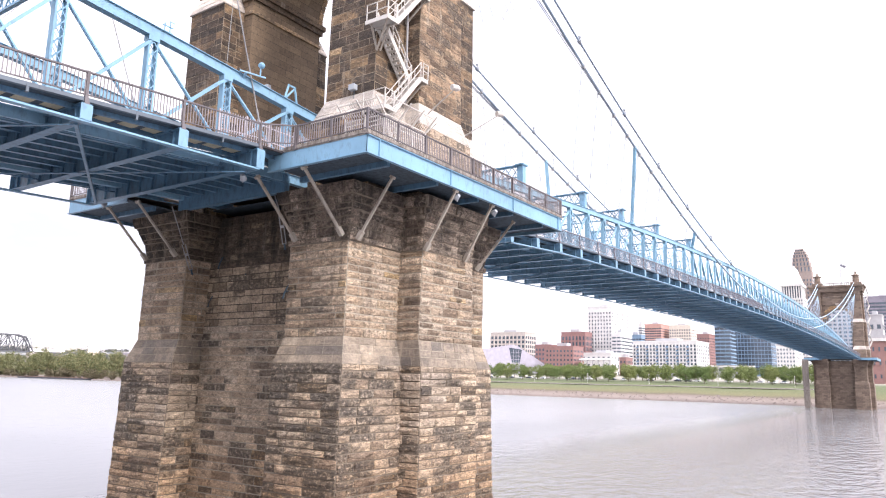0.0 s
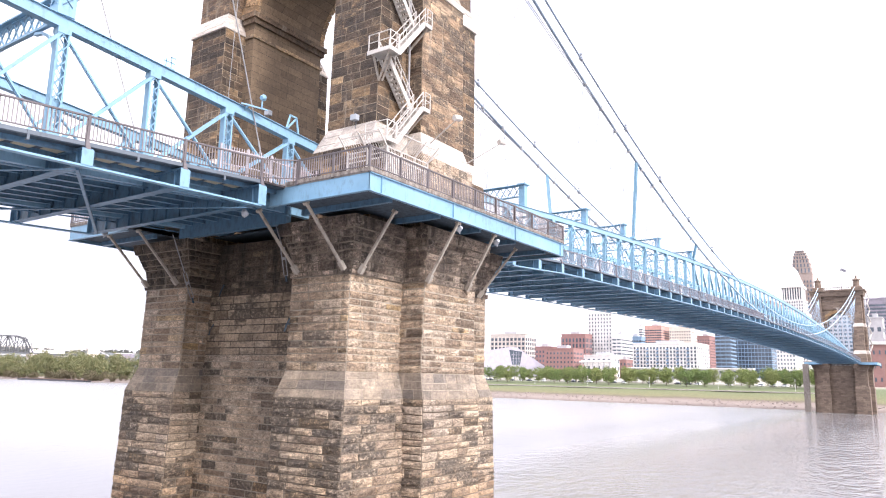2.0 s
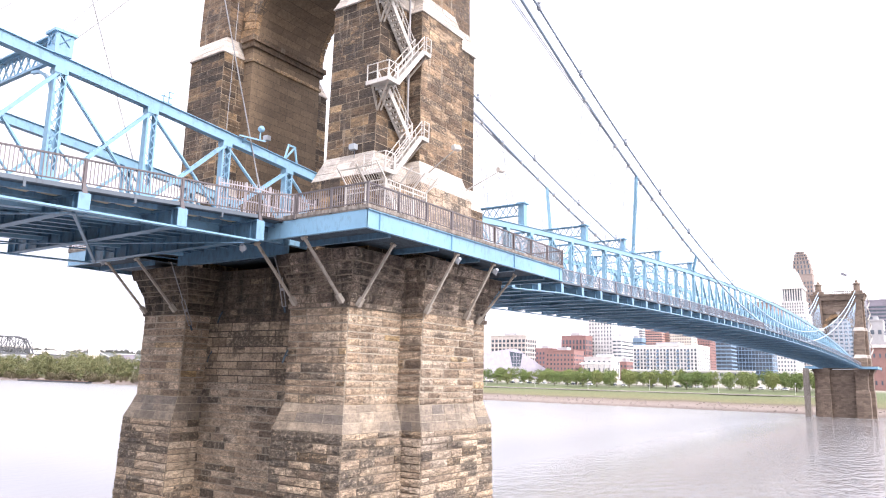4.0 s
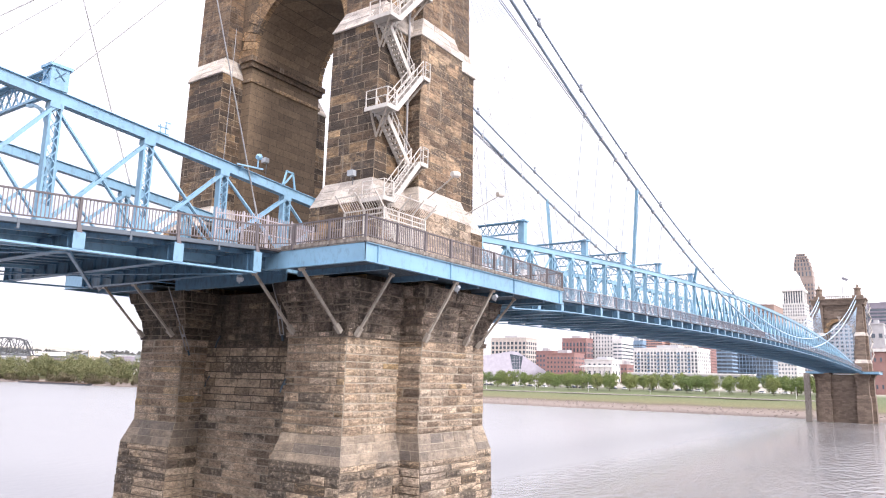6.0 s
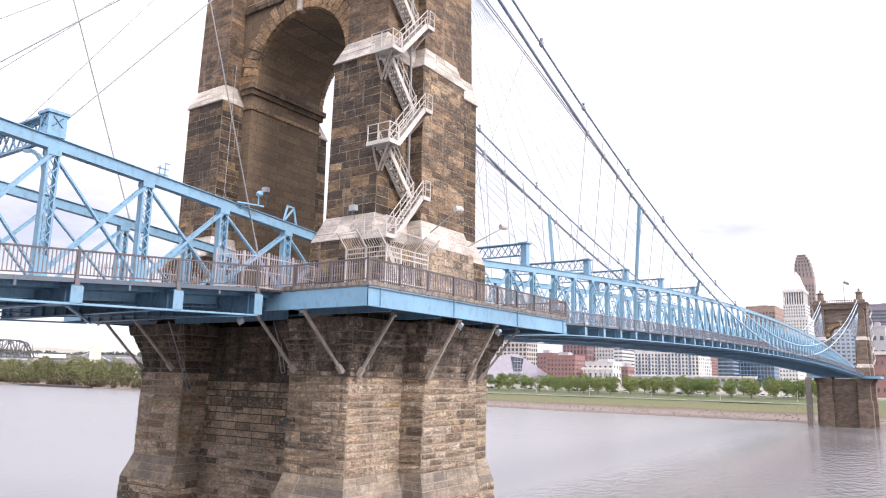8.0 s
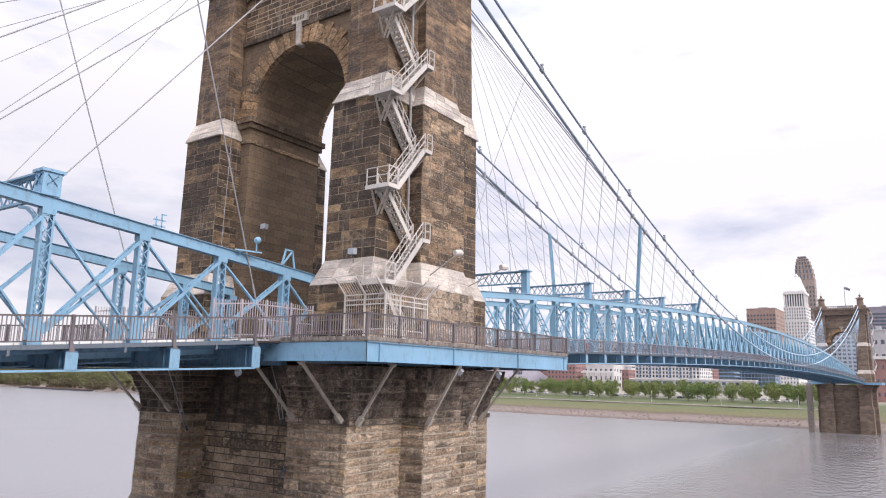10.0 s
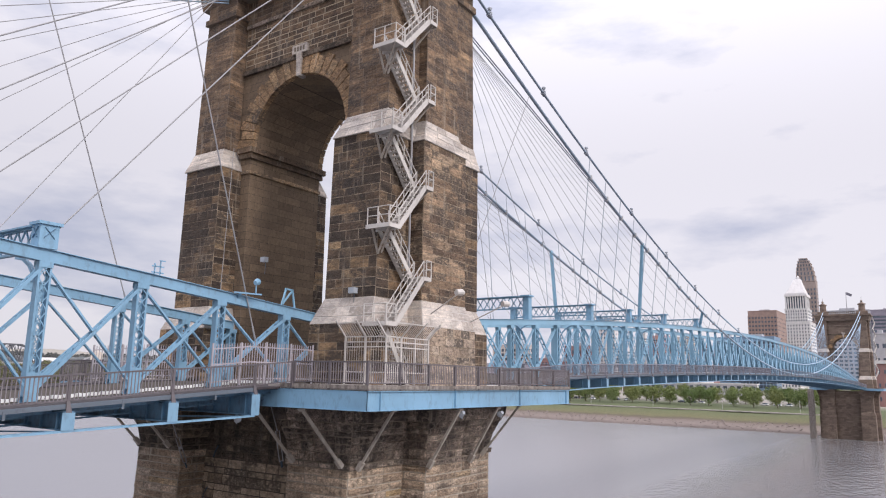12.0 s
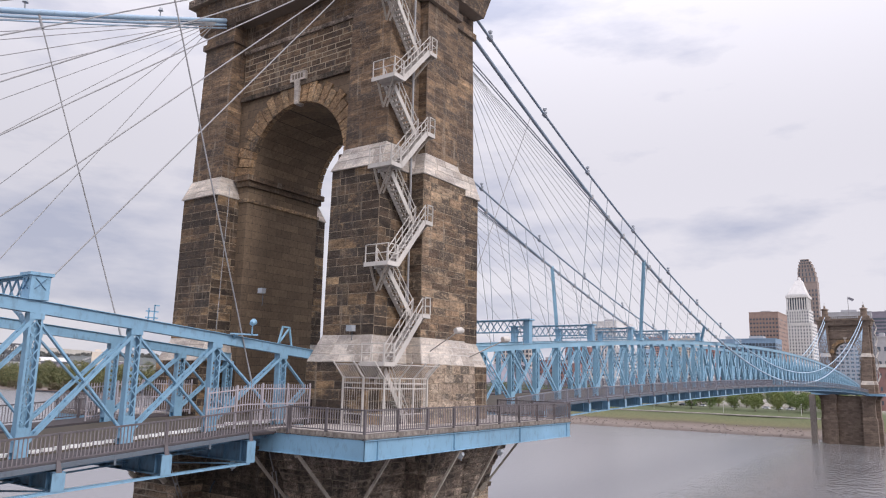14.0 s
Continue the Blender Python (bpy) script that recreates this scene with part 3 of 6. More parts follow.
def ashlar(quad, course, length, rng, gap=0.022, proud=(0.02, 0.07), pillow=0.05, rough=0.0):
    """Blocks laid in courses over a four-cornered face (low left, low right, high right, high left, seen from outside).
    rough: how far the broken faces of the blocks stand out unevenly. Returns a list of (vertices, faces)."""
    a, b, c, d = [Vector(p) for p in quad]
    normal = (b - a).cross(d - a).normalized()
    height = ((d - a).length + (c - b).length) / 2
    rows = max(1, round(height / course))
    sizes = [rng.uniform(0.75, 1.25) if rough else rng.uniform(0.78, 1.22) for _ in range(rows)]
    total = sum(sizes)
    out, v0 = [], 0.0

    def at(u, v):
        return (a * (1 - u) + b * u) * (1 - v) + (d * (1 - u) + c * u) * v

    for size in sizes:
        v1 = v0 + size / total
        wide = (at(1, v0) - at(0, v0)).length
        cuts, x = [0.0], rng.uniform(0.45, 1.0) * length
        while x < wide - 0.35 * length:
            cuts.append(x / wide)
            x += length * rng.uniform(0.55, 1.5)
        cuts.append(1.0)
        gv, gu = gap / height / 2, gap / max(wide, 0.1) / 2
        for u0, u1 in zip(cuts, cuts[1:]):
            if wide < 0.15:
                continue
            p = rng.uniform(*proud)
            nu, nv = (4, 3) if rough else (2, 2)
            pu, pv = min(0.3, pillow / (wide * (u1 - u0))), min(0.3, pillow / (height * (v1 - v0)))
            us = [pu + (1 - 2 * pu) * i / (nu - 1) for i in range(nu)]
            vs = [pv + (1 - 2 * pv) * j / (nv - 1) for j in range(nv)]
            top = []
            for j in range(nv):
                for i in range(nu):
                    edge = i in (0, nu - 1) or j in (0, nv - 1)
                    ju = 0 if edge else rng.uniform(-0.12, 0.12)
                    lift = p * rng.uniform(0.75, 1.1) + (rough * rng.uniform(-0.35, 0.45) if edge else rough * rng.uniform(0.2, 1.3))
                    top.append(at(u0 + gu + (u1 - u0 - 2 * gu) * (us[i] + ju), v0 + gv + (v1 - v0 - 2 * gv) * vs[j]) + normal * lift)
            base = [at(u0 + gu, v0 + gv), at(u1 - gu, v0 + gv), at(u1 - gu, v1 - gv), at(u0 + gu, v1 - gv)]
            base = [q - normal * 0.06 for q in base]
            vv = [tuple(q) for q in base] + [tuple(q) for q in top]
            faces = []
            for j in range(nv - 1):
                for i in range(nu - 1):
                    k = 4 + j * nu + i
                    faces.append((k, k + 1, k + nu + 1, k + nu))
            bot, tp = [4 + i for i in range(nu)], [4 + (nv - 1) * nu + i for i in range(nu)]
            lf, rt = [4 + j * nu for j in range(nv)], [4 + j * nu + nu - 1 for j in range(nv)]
            faces += [tuple([0, 1] + bot[::-1]), tuple([1, 2] + rt[::-1]), tuple([2, 3] + tp), tuple([3, 0] + lf)]
            out.append((vv, faces))
        v0 = v1
    return out


def add_blocks(mb, blocks):
    for v, f in blocks:
        o = len(mb.v)
        mb.v += v
        mb.f += [tuple(o + i for i in face) for face in f]


class Tower:
    """A masonry bridge tower at (cx, cy). Blocks are gathered by kind of stone."""

    def __init__(self, cx, cy, near):
        self.cx, self.cy, self.near, self.rng = cx, cy, near, random.Random(7)
        self.solid, self.blocks = [], {}

    def frustum(self, kind, lo, hi, z0, z1, course=0.44, length=1.15, faces="swen", soot="", **kw):
        """A battered block of masonry; x, y limits low and high, about the tower's centre."""
        cx, cy = self.cx, self.cy
        lo = (lo[0] + cx, lo[1] + cx, lo[2] + cy, lo[3] + cy)
        hi = (hi[0] + cx, hi[1] + cx, hi[2] + cy, hi[3] + cy)
        self.solid.append((kind, Mesh().frustum(lo, hi, z0, z1)))
        if not self.near:
            return
        (a, b, c, d), (e, f, g, h) = lo, hi
        quads = {"s": [(a, d, z0), (a, c, z0), (e, g, z1), (e, h, z1)], "e": [(a, c, z0), (b, c, z0), (f, g, z1), (e, g, z1)],
                 "w": [(b, d, z0), (a, d, z0), (e, h, z1), (f, h, z1)], "n": [(b, c, z0), (b, d, z0), (f, h, z1), (f, g, z1)]}
        for key in faces:
            self.blocks.setdefault("soot_" + kind if key in soot else kind, []).extend(ashlar(quads[key], course, length, self.rng, **kw))


def sym(t, kind, lo, hi, z0, z1, lean=(0, 0), **kw):
    """The four corner masses of a tower; limits |x| from-to, |y| from-to. lean: how far its foot and its head stand towards the shore."""
    for sx in (-1, 1):
        for sy in (-1, 1):
            def lim(v, off):
                x, y = sorted((sx * v[0] - off, sx * v[1] - off)), sorted((sy * v[2], sy * v[3]))
                return (*x, *y)
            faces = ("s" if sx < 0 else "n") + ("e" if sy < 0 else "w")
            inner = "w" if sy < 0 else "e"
            # cove faces turned to the recess take the soot-and-shade stone
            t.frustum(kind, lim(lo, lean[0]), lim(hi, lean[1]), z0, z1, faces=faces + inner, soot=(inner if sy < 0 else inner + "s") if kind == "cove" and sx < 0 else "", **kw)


def mids(t, kind, lo, hi, z0, z1, **kw):
    """The two middle pilasters of the tower's end faces; half width, |y| from-to."""
    for sy in (-1, 1):
        def lim(v):
            y = sorted((sy * v[1], sy * v[2]))
            return (-v[0], v[0], *y)
        t.frustum(kind, lim(lo), lim(hi), z0, z1, faces="sn" + ("e" if sy < 0 else "w"), **kw)


ARCH_R, SPRING = 4.6, 38.15


def tower(cx, cy, near):
    t = Tower(cx, cy, near)
    rock = dict(proud=(0.025, 0.085), pillow=0.04, rough=0.08, gap=0.018)
    dressed = dict(proud=(0.015, 0.06), pillow=0.045, rough=0.07, gap=0.012)
    crusted = dict(proud=(0.01, 0.06), pillow=0.04, rough=0.11, gap=0.007)
    # pier in the water
    t.frustum("mortar_pier", (-6.3, 6.0, -9.2, 9.2), (-5.8, 5.5, -9.0, 9.0), -4, 10.3, faces="s", length=1.5, proud=(0.012, 0.05), pillow=0.03, rough=0.03, gap=0.014)
    coursed = dict(faces="s", course=0.5, length=1.6, proud=(0.008, 0.035), pillow=0.03, rough=0.02, gap=0.02)
    # bands darken upwards: streaks and soot, with the deck's shade in their colour
    t.frustum("mortar_pier", (-5.7, 5.4, -9.0, 9.0), (-5.55, 5.25, -8.95, 8.95), 10.3, 12.6, **coursed)
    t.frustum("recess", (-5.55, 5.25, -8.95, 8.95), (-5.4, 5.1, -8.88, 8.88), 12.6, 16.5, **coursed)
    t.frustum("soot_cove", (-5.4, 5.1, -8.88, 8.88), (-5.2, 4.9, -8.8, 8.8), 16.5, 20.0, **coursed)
    ledge = dict(course=0.5, length=1.6, proud=(0.012, 0.03), gap=0.012, pillow=0.015)
    sym(t, "pier", (2.0, 7.95, 4.75, 10.05), (2.0, 7.55, 4.62, 9.92), -4, 10.2, lean=(0.4, 0.4), length=1.7, **rock)
    sym(t, "smooth", (2.0, 7.55, 4.62, 9.92), (2.0, 7.1, 4.9, 9.45), 10.2, 11.65, lean=(0.4, 0.3), **ledge)
    sym(t, "high_pier", (2.0, 7.1, 4.9, 9.45), (2.0, 7.1, 4.88, 9.42), 11.65, 16.95, lean=(0.3, 0.22), course=0.46, length=1.6, **dressed)
    sym(t, "cove", (2.0, 7.2, 4.8, 9.55), (2.0, 7.24, 4.76, 9.59), 16.95, 17.25, lean=(0.2, 0.2), course=0.3, length=1.7, proud=(0.01, 0.05), gap=0.008)
    sym(t, "cove", (2.0, 7.08, 4.88, 9.43), (2.0, 7.28, 4.75, 9.63), 17.25, 18.3, lean=(0.2, 0.15), course=0.45, length=1.2, **crusted)
    sym(t, "cove", (2.0, 7.28, 4.74, 9.65), (2.0, 7.75, 4.45, 10.1), 18.3, 19.4, lean=(0.15, 0.1), course=0.42, length=1.1, **crusted)
    sym(t, "cove", (2.0, 7.85, 4.35, 10.2), (2.0, 8.0, 4.25, 10.3), 19.4, 20.1, lean=(0.1, 0.1), course=0.7, length=1.3, **crusted)
    mids(t, "pier", (3.05, 8.0, 11.45), (2.95, 8.0, 11.35), -4, 10.2, length=1.7, **rock)
    mids(t, "smooth", (2.95, 8.0, 11.35), (2.85, 8.0, 11.08), 10.2, 11.65, **ledge)
    mids(t, "high_pier", (2.85, 8.0, 11.08), (2.72, 8.0, 11.12), 11.65, 16.95, course=0.46, length=1.6, **dressed)
    mids(t, "cove", (2.8, 8.0, 11.2), (2.84, 8.0, 11.24), 16.95, 17.25, course=0.3, length=1.7, proud=(0.01, 0.05), gap=0.008)
    mids(t, "cove", (2.68, 8.0, 11.12), (2.85, 8.0, 11.25), 17.25, 18.3, course=0.45, length=1.2, **crusted)
    mids(t, "cove", (2.87, 8.0, 11.27), (3.3, 8.0, 11.7), 18.3, 19.4, course=0.42, length=1.1, **crusted)
    mids(t, "cove", (3.4, 8.0, 11.8), (3.5, 8.0, 11.9), 19.4, 20.1, course=0.7, length=1.3, **crusted)
    # shaft over the deck
    flat = dict(proud=(0.006, 0.03), pillow=0.02, gap=0.019)
    soft = dict(proud=(0.004, 0.022), pillow=0.015, gap=0.011)
    t.cy = cy + 0.15
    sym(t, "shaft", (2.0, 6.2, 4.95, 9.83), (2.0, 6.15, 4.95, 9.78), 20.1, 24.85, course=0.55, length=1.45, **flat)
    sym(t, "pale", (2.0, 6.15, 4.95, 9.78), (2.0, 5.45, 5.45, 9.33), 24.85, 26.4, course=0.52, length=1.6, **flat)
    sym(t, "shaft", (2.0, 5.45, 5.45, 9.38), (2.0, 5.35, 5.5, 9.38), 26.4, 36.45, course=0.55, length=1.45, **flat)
    sym(t, "pale", (2.0, 5.5, 5.45, 9.50), (2.0, 4.85, 6.0, 9.33), 36.45, 37.95, course=0.5, length=1.6, **flat)
    sym(t, "upper", (1.5, 4.83, 6.0, 9.32), (1.5, 4.65, 6.0, 9.20), 37.95, 48.4, course=0.48, length=1.25, **soft)
    sym(t, "upper", (1.5, 4.85, 5.8, 9.38), (1.5, 4.85, 5.8, 9.38), 48.4, 48.85, course=0.45, length=1.7, **soft)
    sym(t, "upper", (1.5, 4.68, 5.95, 9.20), (1.5, 4.68, 5.95, 9.20), 48.85, 49.9, course=0.55, length=1.5, **soft)
    mids(t, "lit_base", (2.9, 7.0, 11.0), (2.85, 7.0, 10.9), 20.1, 24.85, course=0.5, length=1.2, **flat)
    mids(t, "pale", (2.85, 7.0, 10.9), (2.4, 7.0, 10.4), 24.85, 26.4, course=0.52, length=1.6, **flat)
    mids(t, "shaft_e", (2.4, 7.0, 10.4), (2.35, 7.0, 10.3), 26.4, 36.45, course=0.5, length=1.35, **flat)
    mids(t, "pale", (2.42, 7.0, 10.38), (1.8, 7.0, 9.98), 36.45, 37.95, course=0.5, length=1.6, **flat)
    mids(t, "upper", (1.8, 7.0, 9.95), (1.7, 7.0, 9.85), 37.95, 48.4, course=0.48, length=1.25, **soft)
    mids(t, "upper", (1.95, 7.0, 10.1), (1.95, 7.0, 10.1), 48.4, 48.85, course=0.45, length=1.7, **soft)
    mids(t, "upper", (1.75, 7.0, 9.9), (1.75, 7.0, 9.9), 48.85, 49.9, course=0.55, length=1.5, **soft)
    t.cy = cy
    # flaring cornice and slab, turrets
    t.frustum("upper", (-4.72, 4.72, -9.95, 10.2), (-5.2, 5.2, -10.45, 10.45), 49.9, 52.0, course=0.7, length=1.6, **flat)
    t.frustum("cornice", (-5.55, 5.55, -10.85, 10.85), (-5.55, 5.55, -10.85, 10.85), 52.0, 52.6, course=0.6, length=1.8, **flat)
    for sy in (-1, 1):
        t.frustum("cornice", (-2.2, 2.2, sy * 7.5 - 2.2, sy * 7.5 + 2.2), (-2.0, 2.0, sy * 7.5 - 2.0, sy * 7.5 + 2.0), 52.6, 54.2, course=0.8, length=1.4, **flat)
    # the wall between the pilasters, with the arch through it
    half = 3.5
    y0, y1, top = 6.2, ARCH_R + 0.12, 49.9
    n = 28
    line = [(-y0, 20.1), (-y1, 20.1), (-y1, SPRING)]
    line += [(-ARCH_R * math.cos(math.pi * i / n), SPRING + ARCH_R * math.sin(math.pi * i / n)) for i in range(n + 1)]
    line += [(y1, SPRING), (y1, 20.1), (y0, 20.1), (y0, top), (-y0, top)]
    core = Mesh().quad_solid([(cx - half, cy + y, z) for y, z in line], [(cx + half, cy + y, z) for y, z in line])
    t.solid.append(("core", core))
    # coursed panel over the arch
    t.frustum("panel", (-3.53, 3.53, -5.98, 5.98), (-3.53, 3.53, -5.98, 5.98), SPRING + ARCH_R + 1.52, SPRING + ARCH_R + 4.9, course=0.44, length=1.3, faces="sn", gap=0.035, proud=(0.01, 0.03), pillow=0.03)
    t.frustum("upper", (-3.52, 3.52, -5.98, 5.98), (-3.52, 3.52, -5.98, 5.98), SPRING + ARCH_R + 5.2, 49.9, course=0.5, length=1.3, faces="sn", **flat)
    t.frustum("mortar_pier", (-2.3, 2.3, -9.0, -5.0), (-2.3, 2.3, -9.0, -5.0), 20.1, 49.9, faces="")
    t.frustum("mortar_pier", (-2.3, 2.3, 5.0, 9.0), (-2.3, 2.3, 5.0, 9.0), 20.1, 49.9, faces="")
    return t


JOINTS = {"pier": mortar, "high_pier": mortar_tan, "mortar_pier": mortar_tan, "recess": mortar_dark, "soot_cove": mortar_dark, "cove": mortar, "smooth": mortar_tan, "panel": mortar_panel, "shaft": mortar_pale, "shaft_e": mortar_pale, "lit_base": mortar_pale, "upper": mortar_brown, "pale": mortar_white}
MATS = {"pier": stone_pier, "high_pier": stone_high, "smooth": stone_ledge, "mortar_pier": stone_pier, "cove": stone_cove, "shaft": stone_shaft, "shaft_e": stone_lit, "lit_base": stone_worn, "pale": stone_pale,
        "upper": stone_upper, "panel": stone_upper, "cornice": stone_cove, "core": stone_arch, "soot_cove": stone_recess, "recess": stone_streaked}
NAMES = {"pier": "pier_masonry", "high_pier": "upper_pier_masonry", "smooth": "pier_ledge_masonry", "mortar_pier": "recessed_masonry", "cove": "flared_cap_masonry", "shaft": "shaft_masonry", "shaft_e": "pilaster_masonry", "lit_base": "pilaster_base_masonry", "pale": "weathering_course",
         "upper": "upper_masonry", "panel": "panel_masonry", "cornice": "cornice_masonry", "core": "arch_masonry", "soot_cove": "soot_crusted_recess_masonry", "recess": "streaked_recess_masonry"}


def arch_dress(t, root, near):
    """Voussoirs, imposts, string courses and keystone of the arch, on both faces."""
    cx, cy = t.cx, t.cy
    for sx in (-1, 1):
        face = cx + sx * 3.5
        n = 25 if near else 13
        for i in range(n):
            a0, a1 = math.pi * i / n + 0.006, math.pi * (i + 1) / n - 0.006
            outer = ARCH_R + (1.25 if i % 2 else 1.55)
            ring = [(ARCH_R - 0.03, a0), (ARCH_R - 0.03, a1), (outer, a1), (outer, a0)]
            pts = [(cy + r * math.cos(a), SPRING + r * math.sin(a)) for r, a in ring]
            mb = Mesh().quad_solid([(face - sx * 0.3, y, z) for y, z in pts], [(face + sx * 0.14, y, z) for y, z in pts])
            part("voussoir", mb, stone_arch_own, root)
        key = Mesh().frustum((face - 0.3, face + 0.3, cy - 0.16, cy + 0.16), (face - 0.34, face + 0.34, cy - 0.26, cy + 0.26), SPRING + ARCH_R - 0.2, SPRING + ARCH_R + 1.5)
        part("keystone", key, stone_pale, root, "pale carved keystone")
        tab = Mesh().box(face - 0.3, face + 0.3, cy - 0.72, cy + 0.72, SPRING + ARCH_R + 1.52, SPRING + ARCH_R + 2.15)
        tab_ob = part("date_tablet", tab, stone_pale, root, "pale carved tablet over the keystone")
        for k in range(4):
            part("carved_bar", Mesh().box(face - 0.31, face + 0.31, cy - 0.5 + 0.28 * k, cy - 0.33 + 0.28 * k, SPRING + ARCH_R + 1.66, SPRING + ARCH_R + 2.0), mortar, tab_ob)
        band = Mesh().box(face - 0.22, face + 0.22, cy - 6.0, cy + 6.0, SPRING + ARCH_R + 1.15, SPRING + ARCH_R + 1.5)
        part("string_course", band, stone_recess, root)
        band = Mesh().box(face - 0.2, face + 0.2, cy - 6.0, cy + 6.0, SPRING + ARCH_R + 4.9, SPRING + ARCH_R + 5.2)
        part("string_course", band, stone_cove, root)
    for sy in (-1, 1):
        a, b = sorted((sy * (ARCH_R + 0.13 - 0.38), sy * 5.9))
        imp = Mesh().box(cx - 3.85, cx + 3.85, cy + a, cy + b, 37.75, 38.15)
        a, b = sorted((sy * (ARCH_R + 0.13 - 0.2), sy * 5.8))
        imp.box(cx - 3.7, cx + 3.7, cy + a, cy + b, 37.35, 37.75)
        a, b = sorted((sy * (ARCH_R + 0.13 - 0.12), sy * 5.75))
        imp.box(cx - 3.6, cx + 3.6, cy + a, cy + b, 36.2, 36.45)
        part("impost", imp, stone_soot, root)


stone_soot = stone("sooty_moulding", DARK, stain_amount=(0.5, 0.7), bump=0.3)
stone_arch_own = stone("golden_voussoir", [(p, tuple(1.3 * v for v in c)) for p, c in GOLD], stain_amount=(0.6, 0.85), own=True, bump=0.25)


def finish_tower(t, root):
    for kind, mb in t.solid:
        full = far_stone if not t.near and kind != "pale" else MATS[kind] if not t.near else JOINTS.get(kind, mortar)
        if kind == "core":
            full = stone_core if t.near else far_stone
        part(NAMES[kind] if not t.near or kind == "core" else "mortar_core", mb, full, root)
    for kind, blocks in t.blocks.items():
        near_ones, rest = [], blocks
        if kind == "pier":
            def dist(bl):
                p = bl[0][6]
                return (p[0] + 9) ** 2 * 0.35 + (p[1] + 11) ** 2 * 0.35 + (p[2] - 12) ** 2 * 0.5
            ranked = sorted(range(len(blocks)), key=lambda i: dist(blocks[i]))
            pick = set(ranked[:290])
            near_ones = [b for i, b in enumerate(blocks) if i in pick]
            rest = [b for i, b in enumerate(blocks) if i not in pick]
        mb = Mesh()
        add_blocks(mb, rest)
        part(NAMES[kind], mb, MATS[kind], root, kind="stuff")
        for v, f in near_ones:
            one = Mesh()
            add_blocks(one, [(v, f)])
            part("stone_block", one, stone_pier_own, root)


near_root = thing("bridge_tower", "soot-stained tan sandstone bridge tower with pale ledges", "bridge tower", "bridge towers")
near_tower = tower(0.0, 0.45, True)
finish_tower(near_tower, near_root)
arch_dress(near_tower, near_root, True)
far_root = thing("bridge_tower", "distant brown sandstone bridge tower with round turrets", "bridge tower", "bridge towers")
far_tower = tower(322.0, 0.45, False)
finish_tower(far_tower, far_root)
arch_dress(far_tower, far_root, False)
for root, cx, cy in ((near_root, 0.0, 0.45), (far_root, 322.0, 0.45)):
    for sy in (-1, 1):
        tu = Mesh().tube((cx, cy + sy * 7.5, 54.2), (cx, cy + sy * 7.5, 57.0), 1.35, 1.2, 16)
        tu.tube((cx, cy + sy * 7.5, 57.0), (cx, cy + sy * 7.5, 57.4), 1.6, 1.6, 16).tube((cx, cy + sy * 7.5, 57.4), (cx, cy + sy * 7.5, 58.1), 1.3, 0.25, 16)
        part("turret", tu, stone_upper if cx < 100 else far_stone, root)
        ba = Mesh().tube((cx, cy + sy * 7.5, 58.0), (cx, cy + sy * 7.5, 58.5), 0.25, 0.55, 10).tube((cx, cy + sy * 7.5, 58.5), (cx, cy + sy * 7.5, 59.1), 0.55, 0.12, 10)
        ba.tube((cx, cy + sy * 7.5, 59.0), (cx, cy + sy * 7.5, 60.4), 0.06, 0.06, 6)
        part("finial", ba, stone_cove, root)
    pr = Mesh()
    for i in range(15):
        yy = cy - 5 + i * 10 / 14
        for xx in (-5.2, 5.2):
            pr.box(cx + xx - 0.12, cx + xx + 0.12, yy - 0.12, yy + 0.12, 52.6, 53.5)
    for xx in (-5.2, 5.2):
        pr.box(cx + xx - 0.15, cx + xx + 0.15, cy - 5.3, cy + 5.3, 53.5, 53.7)
    part("parapet_rail", pr, stone_cove, root)


# ---- deck levels ----
PANEL = 4.57
AXIS = 0.45  # the bridge's middle line


def floor_z(x):
    """Height of the walkway along the bridge."""
    if x < -11:
        return 21.33 + 0.069 * (x + 11)
    if x < 11:
        return 21.4
    if x < 24:
        return 21.42 + (x - 11) * 0.061
    return 24.0 - (0.000122 if x < 145 else 0.000085) * (x - 145) ** 2


def low_z(x):
    """Height of the flange along the feet of the floor beams."""
    return 19.86 + 0.033 * (x + 12.7) if x < 0 else floor_z(x) - 1.13


def chord_z(x):
    """Height of the top chord's centre."""
    if x < 0:
        return 24.715 - 0.0945 * x - 0.00033 * x * x
    return 31.37 - (0.0003 if x < 142 else 0.00025) * (x - 142) ** 2


# ---- trusses ----
def lattice(mb, p, q, w, d, axis, n):
    """A laced member from p to q: two plates w apart along the bridge and d deep, with crossed lacing on its outer faces."""
    p, q = Vector(p), Vector(q)
    ax = Vector(axis)
    for s in (-1, 1):
        mb.beam(p + ax * (s * w / 2), q + ax * (s * w / 2), d, 0.035, ax)
    side = (q - p).cross(ax).normalized()
    for k in (-1, 1):
        off = side * (k * d / 2)
        for i in range(n):
            a, b = p.lerp(q, i / n), p.lerp(q, (i + 1) / n)
            for s in (-1, 1):
                mb.beam(a + ax * (s * w / 2) + off, b - ax * (s * w / 2) + off, 0.045, 0.014, side)
        for s in (-1, 1):
            mb.beam(p + ax * (s * (w / 2 - 0.04)) + off, q + ax * (s * (w / 2 - 0.04)) + off, 0.065, 0.02, side)
    return mb


